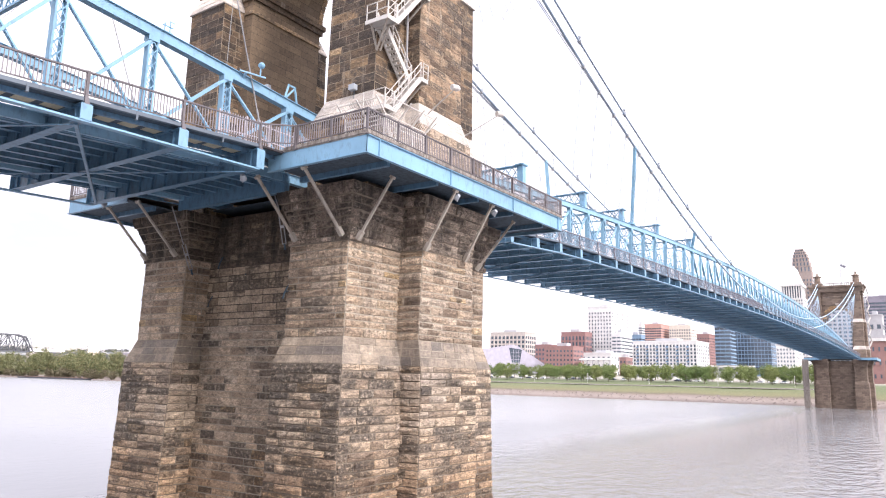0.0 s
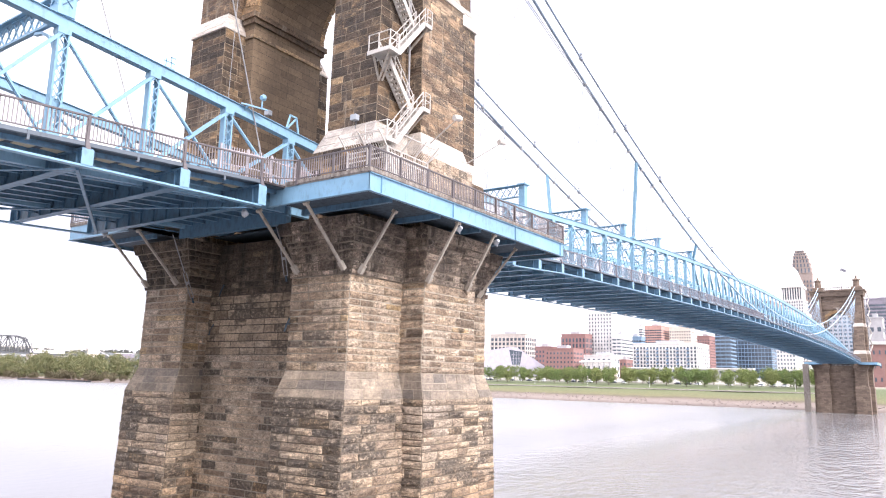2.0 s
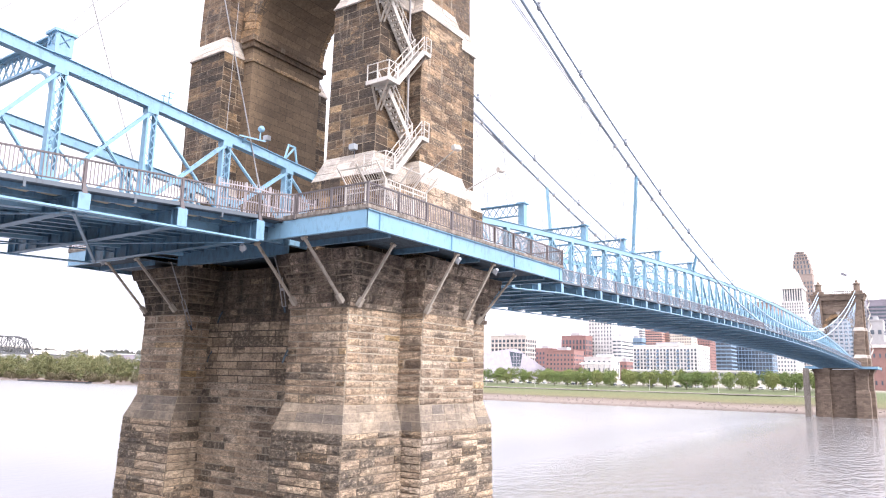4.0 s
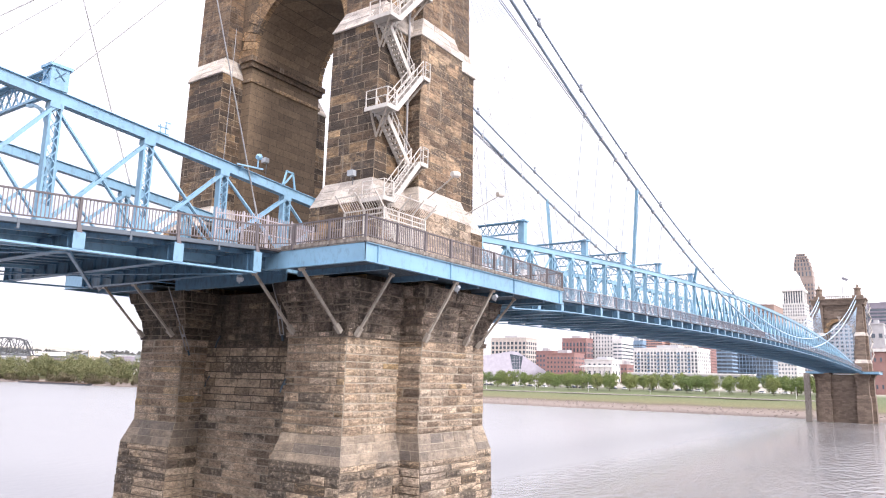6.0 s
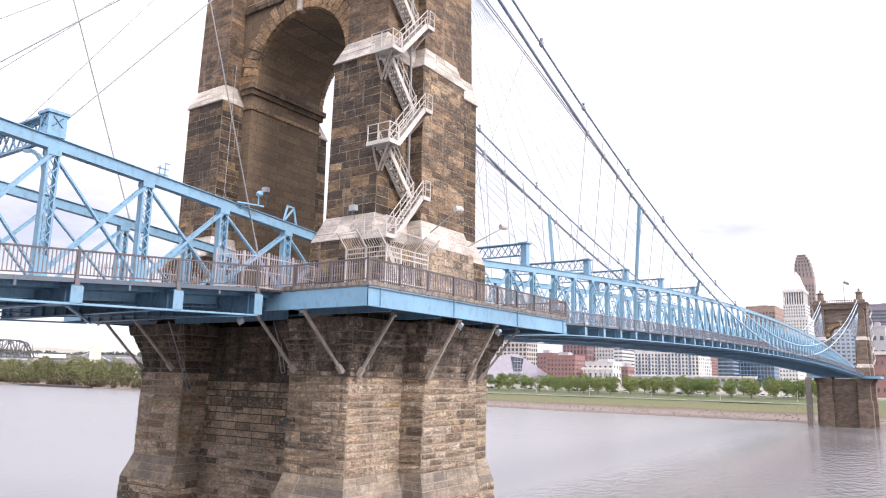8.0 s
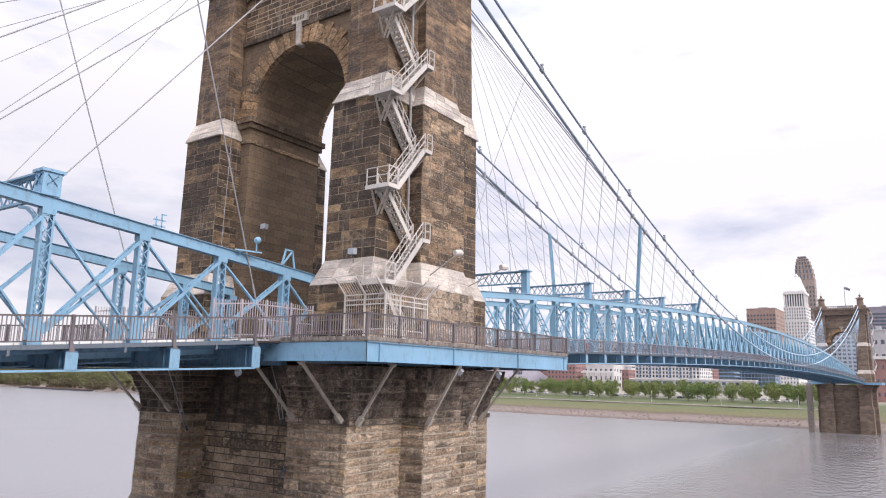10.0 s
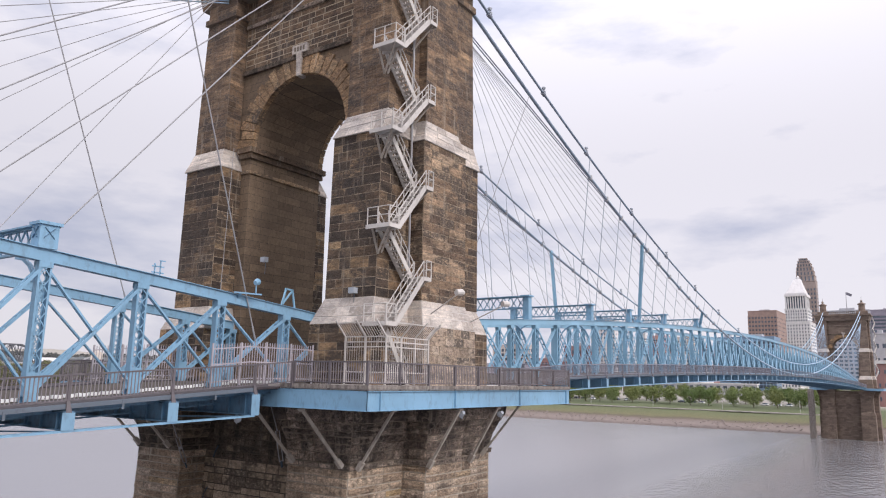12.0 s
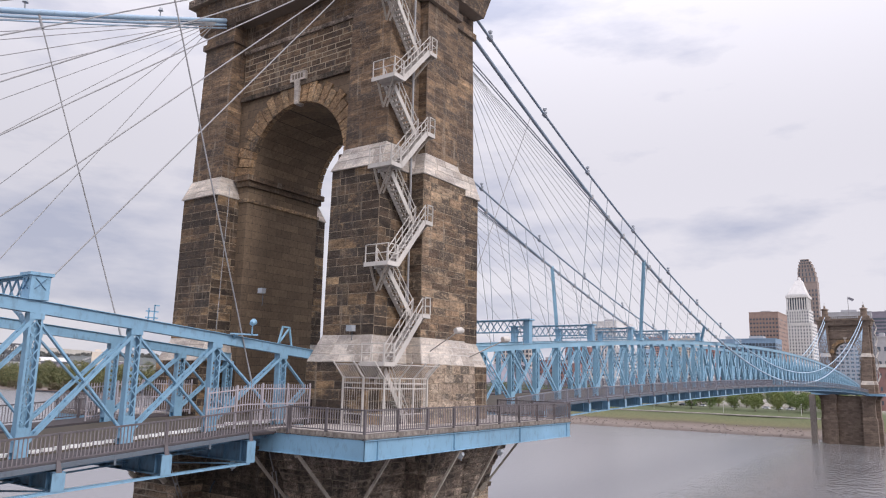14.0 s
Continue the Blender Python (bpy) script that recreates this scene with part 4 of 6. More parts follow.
def truss(y, xs, label, name, mat, detail):
    """A stiffening truss in the plane y: chords, laced posts, paired diagonals."""
    root = thing(name, label, "truss", "stiffening trusses of the bridge")
    top, bot = Mesh(), Mesh()
    hi, lo = [(x, y, chord_z(x)) for x in xs], [(x, y, floor_z(x)) for x in xs]
    top.sweep(hi, 0.42, 0.5).sweep(hi, 0.62, 0.03, 0.27)
    bot.sweep(lo, 0.4, 0.5, -0.42).sweep(lo, 0.56, 0.03, -0.17)
    part("top_chord", top, mat, root)
    part("bottom_chord", bot, mat, root)
    for i, x in enumerate(xs):
        hi, lo = (x, y, chord_z(x) - 0.22), (x, y, floor_z(x) + 0.18)
        if detail:
            mb = lattice(Mesh(), lo, hi, 0.52, 0.36, (1, 0, 0), 8)
            g = chord_z(x)
            for side in (-0.21, 0.21):
                mb.box(x - 0.3, x + 0.3, y + side - 0.012, y + side + 0.012, g - 0.5, g - 0.24)
                zf = floor_z(x) - 0.1
                ring = [(x - 0.29, zf), (x + 0.29, zf), (x + 0.28, zf + 1.25), (x - 0.28, zf + 1.25)]
                mb.quad_solid([(px, y + side - 0.012, pz) for px, pz in ring], [(px, y + side + 0.012, pz) for px, pz in ring])
        else:
            mb = Mesh().beam(lo, hi, 0.3, 0.42, (1, 0, 0))
        part("post", mb, mat, root)
    for i, (x0, x1) in enumerate(zip(xs, xs[1:])):
        up = (x0, y, floor_z(x0) + 0.3), (x1, y, chord_z(x1) - 0.35)
        dn = (x0, y, chord_z(x0) - 0.35), (x1, y, floor_z(x1) + 0.3)
        if detail:
            heavy = up if x0 < 0 else dn
            light = dn if x0 < 0 else up
            mb = Mesh()
            for s in (-0.17, 0.17):
                mb.beam((heavy[0][0], y + s, heavy[0][2]), (heavy[1][0], y + s, heavy[1][2]), 0.05, 0.14)
            p, q = Vector(heavy[0]), Vector(heavy[1])
            for k in range(1, 8):
                c = p.lerp(q, k / 8)
                mb.beam(c + Vector((0, -0.17, 0)), c + Vector((0, 0.17, 0)), 0.05, 0.1)
            part("diagonal", mb, mat, root)
            mb = Mesh()
            for s in (-0.07, 0.07):
                mb.beam((light[0][0], y + s, light[0][2]), (light[1][0], y + s, light[1][2]), 0.05, 0.09)
            part("counter_diagonal", mb, mat, root)
        else:
            part("diagonal", Mesh().beam(*dn, 0.3, 0.2), mat, root)
            part("counter_diagonal", Mesh().beam(*up, 0.16, 0.12), mat, root)
    return root


A_XS = [-8.0 - PANEL * i for i in range(9, -1, -1)]
S_XS = [9.2 + PANEL * i for i in range(67)]
TRUSS_Y = 4.65
truss(AXIS - TRUSS_Y, A_XS + [-4.2], "pale blue riveted steel truss with laced posts", "approach_truss", blue, True)
truss(AXIS + TRUSS_Y, A_XS + [-4.2], "pale blue riveted steel truss with laced posts", "approach_truss", blue, True)
S_SPLIT = 16
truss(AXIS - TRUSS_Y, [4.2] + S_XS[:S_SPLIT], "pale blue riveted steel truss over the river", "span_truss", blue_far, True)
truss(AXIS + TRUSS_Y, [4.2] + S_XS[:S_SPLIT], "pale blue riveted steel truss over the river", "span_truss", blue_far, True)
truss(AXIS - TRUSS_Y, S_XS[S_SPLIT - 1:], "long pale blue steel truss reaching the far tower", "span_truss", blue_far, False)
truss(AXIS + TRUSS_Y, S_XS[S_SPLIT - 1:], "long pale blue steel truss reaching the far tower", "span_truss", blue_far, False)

# ---- deck ----
EDGE = 7.75


def deck(xs, name, label, beam, stop=0):
    """Floor beams, stringers, roadway, walkways of one stretch."""
    root = thing(name, label, "bridge deck", kind="structure")
    road, walk_w, walk_e = Mesh(), Mesh(), Mesh()
    line = [(x, AXIS, floor_z(x)) for x in xs]

    def shifted(dy, cut=0):
        return [(x, AXIS + dy, z) for x, _, z in line[:len(line) - cut]]

    road.sweep(line, 8.7, 0.12, -0.1)
    for sy, mb in ((-1, walk_e), (1, walk_w)):
        mb.sweep(shifted(sy * 6.4), 2.7, 0.1, -0.06)
        part("edge_beam", Mesh().sweep(shifted(sy * EDGE, stop), 0.1, 0.15, -0.08), slate_paint, root)
        part("edge_flange", Mesh().sweep(shifted(sy * (EDGE - 0.02), stop), 0.2, 0.03, -0.17), slate_paint, root)
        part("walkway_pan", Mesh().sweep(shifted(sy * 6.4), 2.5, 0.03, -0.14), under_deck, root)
    part("roadway", road, road_grate, root)
    part("walkway", walk_e, walk_boards, root)
    part("walkway", walk_w, walk_boards, root)
    for y in (-3.75, -2.5, -1.25, 0, 1.25, 2.5, 3.75):
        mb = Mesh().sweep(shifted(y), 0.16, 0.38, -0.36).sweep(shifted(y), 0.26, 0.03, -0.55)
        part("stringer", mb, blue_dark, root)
    for y in (-7.05, -5.75, 5.75, 7.05):
        mb = Mesh().sweep(shifted(y), 0.12, 0.24, -0.25)
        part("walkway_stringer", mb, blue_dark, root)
    for k_x, x in enumerate(xs):
        z, zl = floor_z(x), low_z(x) + 0.06
        if stop and k_x == len(xs) - 1:
            part("floor_beam", Mesh().box(x - 0.2, x + 0.2, AXIS - 5.0, AXIS + 5.0, zl, z - 0.28), blue_dark, root)
            continue
        mb = Mesh().box(x - 0.03, x + 0.03, AXIS - 7.91, AXIS + 7.91, zl, z - 0.28)
        for zz in (zl, z - 0.3):
            mb.box(x - 0.22, x + 0.22, AXIS - 7.91, AXIS + 7.91, zz - 0.02, zz + 0.02)
        for k in range(-6, 7):
            mb.box(x - 0.15, x + 0.15, AXIS + k * 1.22 - 0.02, AXIS + k * 1.22 + 0.02, zl + 0.02, z - 0.32)
        fb = part("floor_beam", mb, beam, root)
        for sy in (-1, 1):
            y = AXIS + sy * 7.93
            part("end_plate", Mesh().box(x - 0.25, x + 0.25, y - 0.02, y + 0.02, zl - 0.03, z - 0.33), blue_mid, fb, "pale blue end plate")
            edge_y = AXIS + sy * (EDGE + 0.03)
            knee = Mesh().quad_solid([(x - 0.12, y - 0.02, z - 0.36), (x + 0.12, y - 0.02, z - 0.36), (x + 0.12, y + 0.02, z - 0.36), (x - 0.12, y + 0.02, z - 0.36)],
                                     [(x - 0.06, edge_y - 0.04, z + 0.1), (x + 0.06, edge_y - 0.04, z + 0.1), (x + 0.06, edge_y + 0.04, z + 0.1), (x - 0.06, edge_y + 0.04, z + 0.1)])
            part("knee_plate", knee, rail_paint, fb, "tapered grey foot of the railing post")
    if stop:
        for x0, x1 in zip(xs, xs[1:-1]):
            x = (x0 + x1) / 2
            part("hanger_clip", Mesh().box(x - 0.05, x + 0.05, AXIS - EDGE - 0.07, AXIS - EDGE - 0.04, floor_z(x) - 0.4, floor_z(x) - 0.02).box(x - 0.05, x + 0.05, AXIS - EDGE - 0.04, AXIS - EDGE + 0.12, floor_z(x) - 0.4, floor_z(x) - 0.37), slate_paint, root)
    for sy in (-1, 1):
        part("lower_flange", Mesh().sweep([(x, AXIS + sy * EDGE, low_z(x)) for x in xs[:len(xs) - stop]], 0.34, 0.08), blue, root)
    dia = Mesh()
    for i, (x0, x1) in enumerate(zip(xs, xs[2:])):
        if i % 2 == 0:
            dia.beam((x0, AXIS - 7.2, low_z(x0)), (x1, AXIS + 7.2, low_z(x1)), 0.14, 0.12)
            dia.beam((x0, AXIS + 7.2, low_z(x0) - 0.04), (x1, AXIS - 7.2, low_z(x1) - 0.04), 0.14, 0.05)
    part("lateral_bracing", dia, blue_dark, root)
    if stop:
        for x0, x1 in zip(xs, xs[1:]):
            for k in range(4):
                x = x0 + (x1 - x0) * (k + 0.5) / 4
                part("soffit_panel", Mesh().box(x - 0.36, x + 0.36, AXIS - 6.9, AXIS - 5.9, floor_z(x) - 0.2, floor_z(x) - 0.17), panel_cream, root, "yellowed soffit panel")
    for y in (-5.15, 5.15):
        part("service_pipe", Mesh().path([(x, AXIS + y, floor_z(x) - 0.85) for x in xs], 0.04, 8), blue_dark, root)


deck(A_XS, "approach_deck", "pale blue steel approach deck with grating roadway", blue_dark, 1)
deck(S_XS[1:], "span_deck", "arched pale blue steel river span deck", blue)

# ---- tower platform ----
PX, PY = 10.9, 13.6


def platform(cx, cy):
    root = thing("tower_platform", "pale blue steel walkway platform round the stone tower", "platform", kind="structure")
    for sy in (-1, 1):
        y0, y1 = sorted((cy + sy * 6.9, cy + sy * PY))
        part("platform_slab", Mesh().box(cx - PX, cx + PX, y0, y1, 21.22, 21.42), walk_slab, root)
        e = Mesh().box(cx - PX - 0.06, cx + PX + 0.06, *sorted((cy + sy * (PY + 0.06), cy + sy * (PY - 0.35))), 21.27, 21.46)
        e.box(cx - PX - 0.06, cx - PX + 0.3, *sorted((cy + sy * (PY - 0.35), cy + sy * 7.8)), 21.27, 21.46)
        e.box(cx + PX - 0.3, cx + PX + 0.06, *sorted((cy + sy * (PY - 0.35), cy + sy * 7.8)), 21.27, 21.46)
        part("concrete_edge", e, deck_conc, root, "rust-stained concrete edge")
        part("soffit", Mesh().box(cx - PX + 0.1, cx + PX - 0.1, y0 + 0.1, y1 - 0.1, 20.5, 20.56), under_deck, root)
        f = Mesh().box(cx - PX, cx + PX, *sorted((cy + sy * PY, cy + sy * (PY - 0.03))), 20.3, 21.2)
        f.box(cx - PX, cx + PX, *sorted((cy + sy * (PY + 0.1), cy + sy * (PY - 0.13))), 20.27, 20.3)
        f.box(cx - PX, cx + PX, *sorted((cy + sy * (PY + 0.1), cy + sy * (PY - 0.13))), 21.17, 21.2)
        for k in (-PX + 0.9, -PX / 3, PX / 3, PX - 0.6):
            f.box(cx + k - 0.02, cx + k + 0.02, *sorted((cy + sy * (PY + 0.09), cy + sy * PY)), 20.3, 21.17)
        part("fascia_girder", f, blue, root)
        for sx in (-1, 1):
            g = Mesh().box(*sorted((cx + sx * PX, cx + sx * (PX - 0.03))), *sorted((cy + sy * PY, cy + sy * 6.6)), 20.3, 21.2)
            g.box(*sorted((cx + sx * (PX + 0.1), cx + sx * (PX - 0.13))), *sorted((cy + sy * PY, cy + sy * 6.6)), 20.27, 20.3)
            part("fascia_girder", g, blue, root)
        for k in range(5):
            xx = cx - PX + 2.2 + k * (2 * PX - 4.4) / 4
            part("cantilever_beam", Mesh().box(xx - 0.12, xx + 0.12, y0 + (0.4 if sy < 0 else 0), y1 - (0.4 if sy > 0 else 0), 20.2, 20.5), blue_dark, root)
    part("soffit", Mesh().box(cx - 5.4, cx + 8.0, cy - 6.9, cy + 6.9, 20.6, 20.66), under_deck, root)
    part("roadway", Mesh().box(cx - 7.9, cx + PX + 2.8, cy - 4.3, cy + 4.3, 21.2, 21.34), road_grate, root)
    return root


platform(0, AXIS)
platform(322, AXIS)


def strut(p, q, label="weathered cream steel strut bracing the platform"):
    root = thing("platform_strut", label, "strut", "platform struts", at=p)
    p0, d = Vector((0, 0, 0)), Vector(q) - Vector(p)
    part("bar", Mesh().beam(p0, d, 0.13, 0.13), strut_paint, root)
    part("shoe", Mesh().beam(p0 - d.normalized() * 0.25, p0 + d.normalized() * 0.28, 0.24, 0.26), strut_paint, root)
    part("head", Mesh().beam(d * 0.97, d * 1.01, 0.3, 0.22), strut_paint, root)


for ys in (-8.75, -5.15):
    strut((-7.8, ys, 17.35), (-10.75, ys, 20.25))
for ys in (6.1, 9.4):
    strut((-7.8, ys, 17.35), (-10.75, ys, 20.25))
strut((-6.95, -9.45, 17.2), (-6.9, -11.6, 20.25))
strut((-2.75, -11.0, 17.1), (-2.8, -13.0, 20.25))
strut((1.5, -11.0, 17.1), (1.3, -13.0, 20.25))
strut((5.4, -9.5, 17.1), (6.2, -11.8, 20.25))


# ---- railings ----
BALUSTER = Mesh().box(-0.017, 0.017, -0.017, 0.017, 0.12, 1.09).data("baluster", rail_bar)


def railing(pts, name="walkway_railing", label="weathered dark steel railing with vertical bars", step=0.16, post_step=4.57, high=1.1, single=False, first=True, paint=None):
    """A rail along points on the walkway's edge. single: each bar by itself."""
    root = thing(name, label, "railing", "walkway railings", at=pts[0])
    o = Vector(pts[0])
    pts = [Vector(p) - o for p in pts]
    rails, bal, paint = Mesh(), Mesh(), paint or rail_paint
    rails.sweep(pts, 0.09, 0.07, high)
    part("bottom_rail", Mesh().sweep(pts, 0.05, 0.05, 0.12), paint, root)
    for p, q in zip(pts, pts[1:]):
        ln = (q - p).length
        n = max(1, round(ln / step))
        for i in range(n):
            c = p.lerp(q, (i + 0.5) / n)
            if single:
                ob = new("baluster", BALUSTER)
                ob.parent, ob.location = root, c
            else:
                bal.box(c.x - 0.016, c.x + 0.016, c.y - 0.016, c.y + 0.016, c.z + 0.12, c.z + high)
        k = max(1, round(ln / post_step))
        for i in range(0 if first or p != pts[0] else 1, k + (q == pts[-1])):
            c = p.lerp(q, i / k)
            part("post", Mesh().box(c.x - 0.055, c.x + 0.055, c.y - 0.06, c.y + 0.06, c.z - 0.22, c.z + high + 0.05), paint, root)
    part("handrail", rails, paint, root)
    if not single:
        part("infill", bal, rail_bar if paint == rail_paint else paint, root, kind="stuff")


for sy in (-1, 1):
    own = sy < 0
    railing([(x, AXIS + sy * EDGE, floor_z(x)) for x in A_XS[:5]])
    railing([(x, AXIS + sy * EDGE, floor_z(x)) for x in A_XS[4:-1]] + [(-10.95, AXIS + sy * 8.65, 21.42)], single=own, first=False)
    railing([(-PX, AXIS + sy * 8.75, 21.44), (-PX, AXIS + sy * (PY - 0.02), 21.44)], post_step=2.4, single=own)
    railing([(-PX, AXIS + sy * (PY - 0.02), 21.44), (PX, AXIS + sy * (PY - 0.02), 21.44)], post_step=2.42, single=own, first=False)
    railing([(PX, AXIS + sy * (PY - 0.02), 21.44), (PX, AXIS + sy * EDGE, 21.44), (S_XS[1], AXIS + sy * EDGE, floor_z(S_XS[1]))], post_step=2.4, first=False)
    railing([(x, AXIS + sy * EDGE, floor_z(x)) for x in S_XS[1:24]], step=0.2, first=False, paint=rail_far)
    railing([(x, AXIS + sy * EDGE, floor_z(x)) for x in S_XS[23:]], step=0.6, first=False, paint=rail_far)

# ---- main cables ----
def cable_y(side, x):
    """The two cable planes draw together over the river."""
    return AXIS + side * (5.15 + 1.95 * ((x - 161) / 157) ** 2)


def upper_cable(x):
    return 27.15 + 0.00108 * (x - 161) ** 2


def lower_cable(x):
    return 24.5 + 0.00111 * (x - 161) ** 2


def back_cable(x, top):
    return top + 0.42 * (x + 4.5) + 0.0012 * (x + 4.5) ** 2


XS_C = [4.6 + (322 - 9.2) * i / 90 for i in range(91)]
for sy in (-1, 1):
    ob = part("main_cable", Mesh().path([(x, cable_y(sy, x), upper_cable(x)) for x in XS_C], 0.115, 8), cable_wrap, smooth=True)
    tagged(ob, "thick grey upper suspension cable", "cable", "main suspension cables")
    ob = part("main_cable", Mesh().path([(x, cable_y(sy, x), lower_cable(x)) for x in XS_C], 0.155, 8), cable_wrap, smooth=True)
    tagged(ob, "thick blue-grey lower suspension cable", "cable", "main suspension cables")
    yb = cable_y(sy, 4)
    for top, r in ((50.08, 0.1), (50.42, 0.18), (49.82, 0.05)):
        ob = part("main_cable", Mesh().path([(-4.4 - 3 * i, yb, back_cable(-4.4 - 3 * i, top)) for i in range(30)], r, 10), cable_pale, smooth=True)
        tagged(ob, "thick pale blue shoreward suspension cable", "cable", "main suspension cables")
    for k in range(3):
        ob = part("band_lamp", Mesh().tube((-10.2 - 8.6 * k, yb, back_cable(-10.2 - 8.6 * k, 50.5)), (-10.2 - 8.6 * k, yb, back_cable(-10.2 - 8.6 * k, 51.05)), 0.05, n=6).tube((-10.2 - 8.6 * k, yb, back_cable(-10.2 - 8.6 * k, 51.0)), (-10.2 - 8.6 * k, yb, back_cable(-10.2 - 8.6 * k, 51.2)), 0.18, 0.1, n=8), lamp_glass)
        tagged(ob, "small grey lamp fixed on the cable", "lamp", "cable lamps")
    for i, x in enumerate((10.5, 20.8, 31.0, 44.8, 58.3, 72.2, 86.0, 100.0)):
        y, z = cable_y(sy, x), upper_cable(x)
        root = thing("cable_lamp", "small grey double lamp on the suspension cable", "lamp", "cable lamps", at=(x, y, z))
        part("bracket", Mesh().tube((0, 0, -0.25), (0, 0, 0.55), 0.05, n=6).tube((-0.22, 0, 0), (0.22, 0, -0.1), 0.19, n=8), cable_steel, root)
        part("globe", Mesh().tube((0.05, 0, 0.45), (0.05, 0, 0.62), 0.16, 0.2, n=8).tube((0.05, 0, 0.62), (0.05, 0, 0.72), 0.2, 0.08, n=8), lamp_glass, root)
        part("globe", Mesh().tube((0.2, 0, 0.15), (0.2, 0, 0.32), 0.14, 0.16, n=8), lamp_glass, root)

# suspenders of the river span
for sy in (-1, 1):
    for i, x in enumerate(S_XS[1:66]):
        zt, zb = upper_cable(x), chord_z(x) + 0.25
        if zt > zb + 0.8 and x > 30:
            y = cable_y(sy, x)
            mb = Mesh().tube((x, y, zt), (x - 0.5, AXIS + sy * 4.95, zb), 0.035 if x > 60 else 0.045, n=5)
            rope = tagged(part("suspender", mb, cable_pale if x > 180 else hanger_grey), "thin steel suspender rope hung from the cable", "suspender", "suspender ropes")
            part("clamp", Mesh().tube((x, y, lower_cable(x) - 0.25), (x, y, lower_cable(x) + 0.25), 0.22, n=8), stay_wire, rope)

# suspenders of the shore span lean away from the tower
for (x0, y0, z0), x1, yb in (((-10.0, -4.2, 23.6), -19.5, -6.9), ((-12.05, 5.1, 25.7), -18.0, 7.5)):
    top = (x1, yb, back_cable(x1, 50.3))
    mb = Mesh().tube((x0, y0, z0), top, 0.04, n=6)
    d = (Vector(top) - Vector((x0, y0, z0))).normalized()
    mb.tube(Vector((x0, y0, z0)) + d * 0.2, Vector((x0, y0, z0)) + d * 0.9, 0.06, n=6)
    mb.tube(Vector(top) - d * 0.9, Vector(top) - d * 0.1, 0.09, n=6)
    tagged(part("suspender", mb, stay_wire), "taut inclined suspender rope by the tower", "suspender", "suspender ropes")
tagged(part("suspender", Mesh().tube((-12.6, -4.2, 25.9), (-12.4, -4.2, 34.0), 0.015, n=5), stay_wire), "very thin upright wire on the truss chord", "suspender", "suspender ropes")

# their pair on the river side
for sy in (-1, 1):
    top = (17.9, cable_y(sy, 17.9), lower_cable(17.9))
    tagged(part("suspender", Mesh().tube(top, (8.6, AXIS + sy * 4.75, chord_z(8.6)), 0.03, n=6), stay_wire), "taut inclined suspender rope by the tower", "suspender", "suspender ropes")

# inclined stays
for sy in (-1, 1):
    yt = cable_y(sy, 4)
    for i in range(13):
        x = 14.5 + 5.6 * i
        mb = Mesh().tube((5.2, yt, 48.7 - i * 0.03), (x, AXIS + sy * 4.95, chord_z(x) + 0.2), 0.02, n=5)
        tagged(part("stay_cable", mb, stay_wire), "thin straight inclined stay wire", "stay cable", "inclined stays")
    for i in range(12):
        x = 309.0 - 5.6 * i
        mb = Mesh().tube((316.9, yt, 48.7 - i * 0.03), (x, AXIS + sy * 4.95, chord_z(x) + 0.2), 0.035, n=5)
        tagged(part("stay_cable", mb, cable_pale), "thin pale blue stay wire at the distant tower", "stay cable", "inclined stays")
    for zt, x in ((49.1, 67.0), (48.8, 46.0)):
        mb = Mesh().tube((5.2, yt, zt), (x, cable_y(sy, x), lower_cable(x) - 0.1), 0.055, n=6)
        tagged(part("stay_cable", mb, cable_steel), "stout straight stay rope below the main cable", "stay cable", "inclined stays")
for sy, xs in ((-1, (-22.0, -26.3, -30.7, -34.5, -38.7, -42.6, -47.0)), (1, (-21.2, -25.3, -29.5, -33.5, -37.4, -41.2, -45.2, -47.6, -52.0))):
    for x in xs:
        top = (-4.6, -6.6, 50.3) if sy < 0 else (-5.6, 7.5, 49.9)
        foot = (x, -4.2 if sy < 0 else 5.1, chord_z(x) + 0.3)
        tagged(part("stay_cable", Mesh().tube(top, foot, 0.036 if sy < 0 else 0.026, n=6), stay_wire), "thin straight inclined stay wire", "stay cable", "inclined stays")


# ---- sway frames and tall posts over the trusses ----
def crossed(mb, p, q, high, n, depth=0.06):
    """A lattice girder between p and q, high metres deep."""
    p, q, up = Vector(p), Vector(q), Vector((0, 0, high))
    mb.beam(p, q, 0.2, 0.12)
    mb.beam(p + up, q + up, 0.2, 0.12)
    for i in range(n):
        a, b = p.lerp(q, i / n), p.lerp(q, (i + 1) / n)
        mb.beam(a, b + up, depth, 0.07)
        mb.beam(a + up, b, depth, 0.07)
    return mb


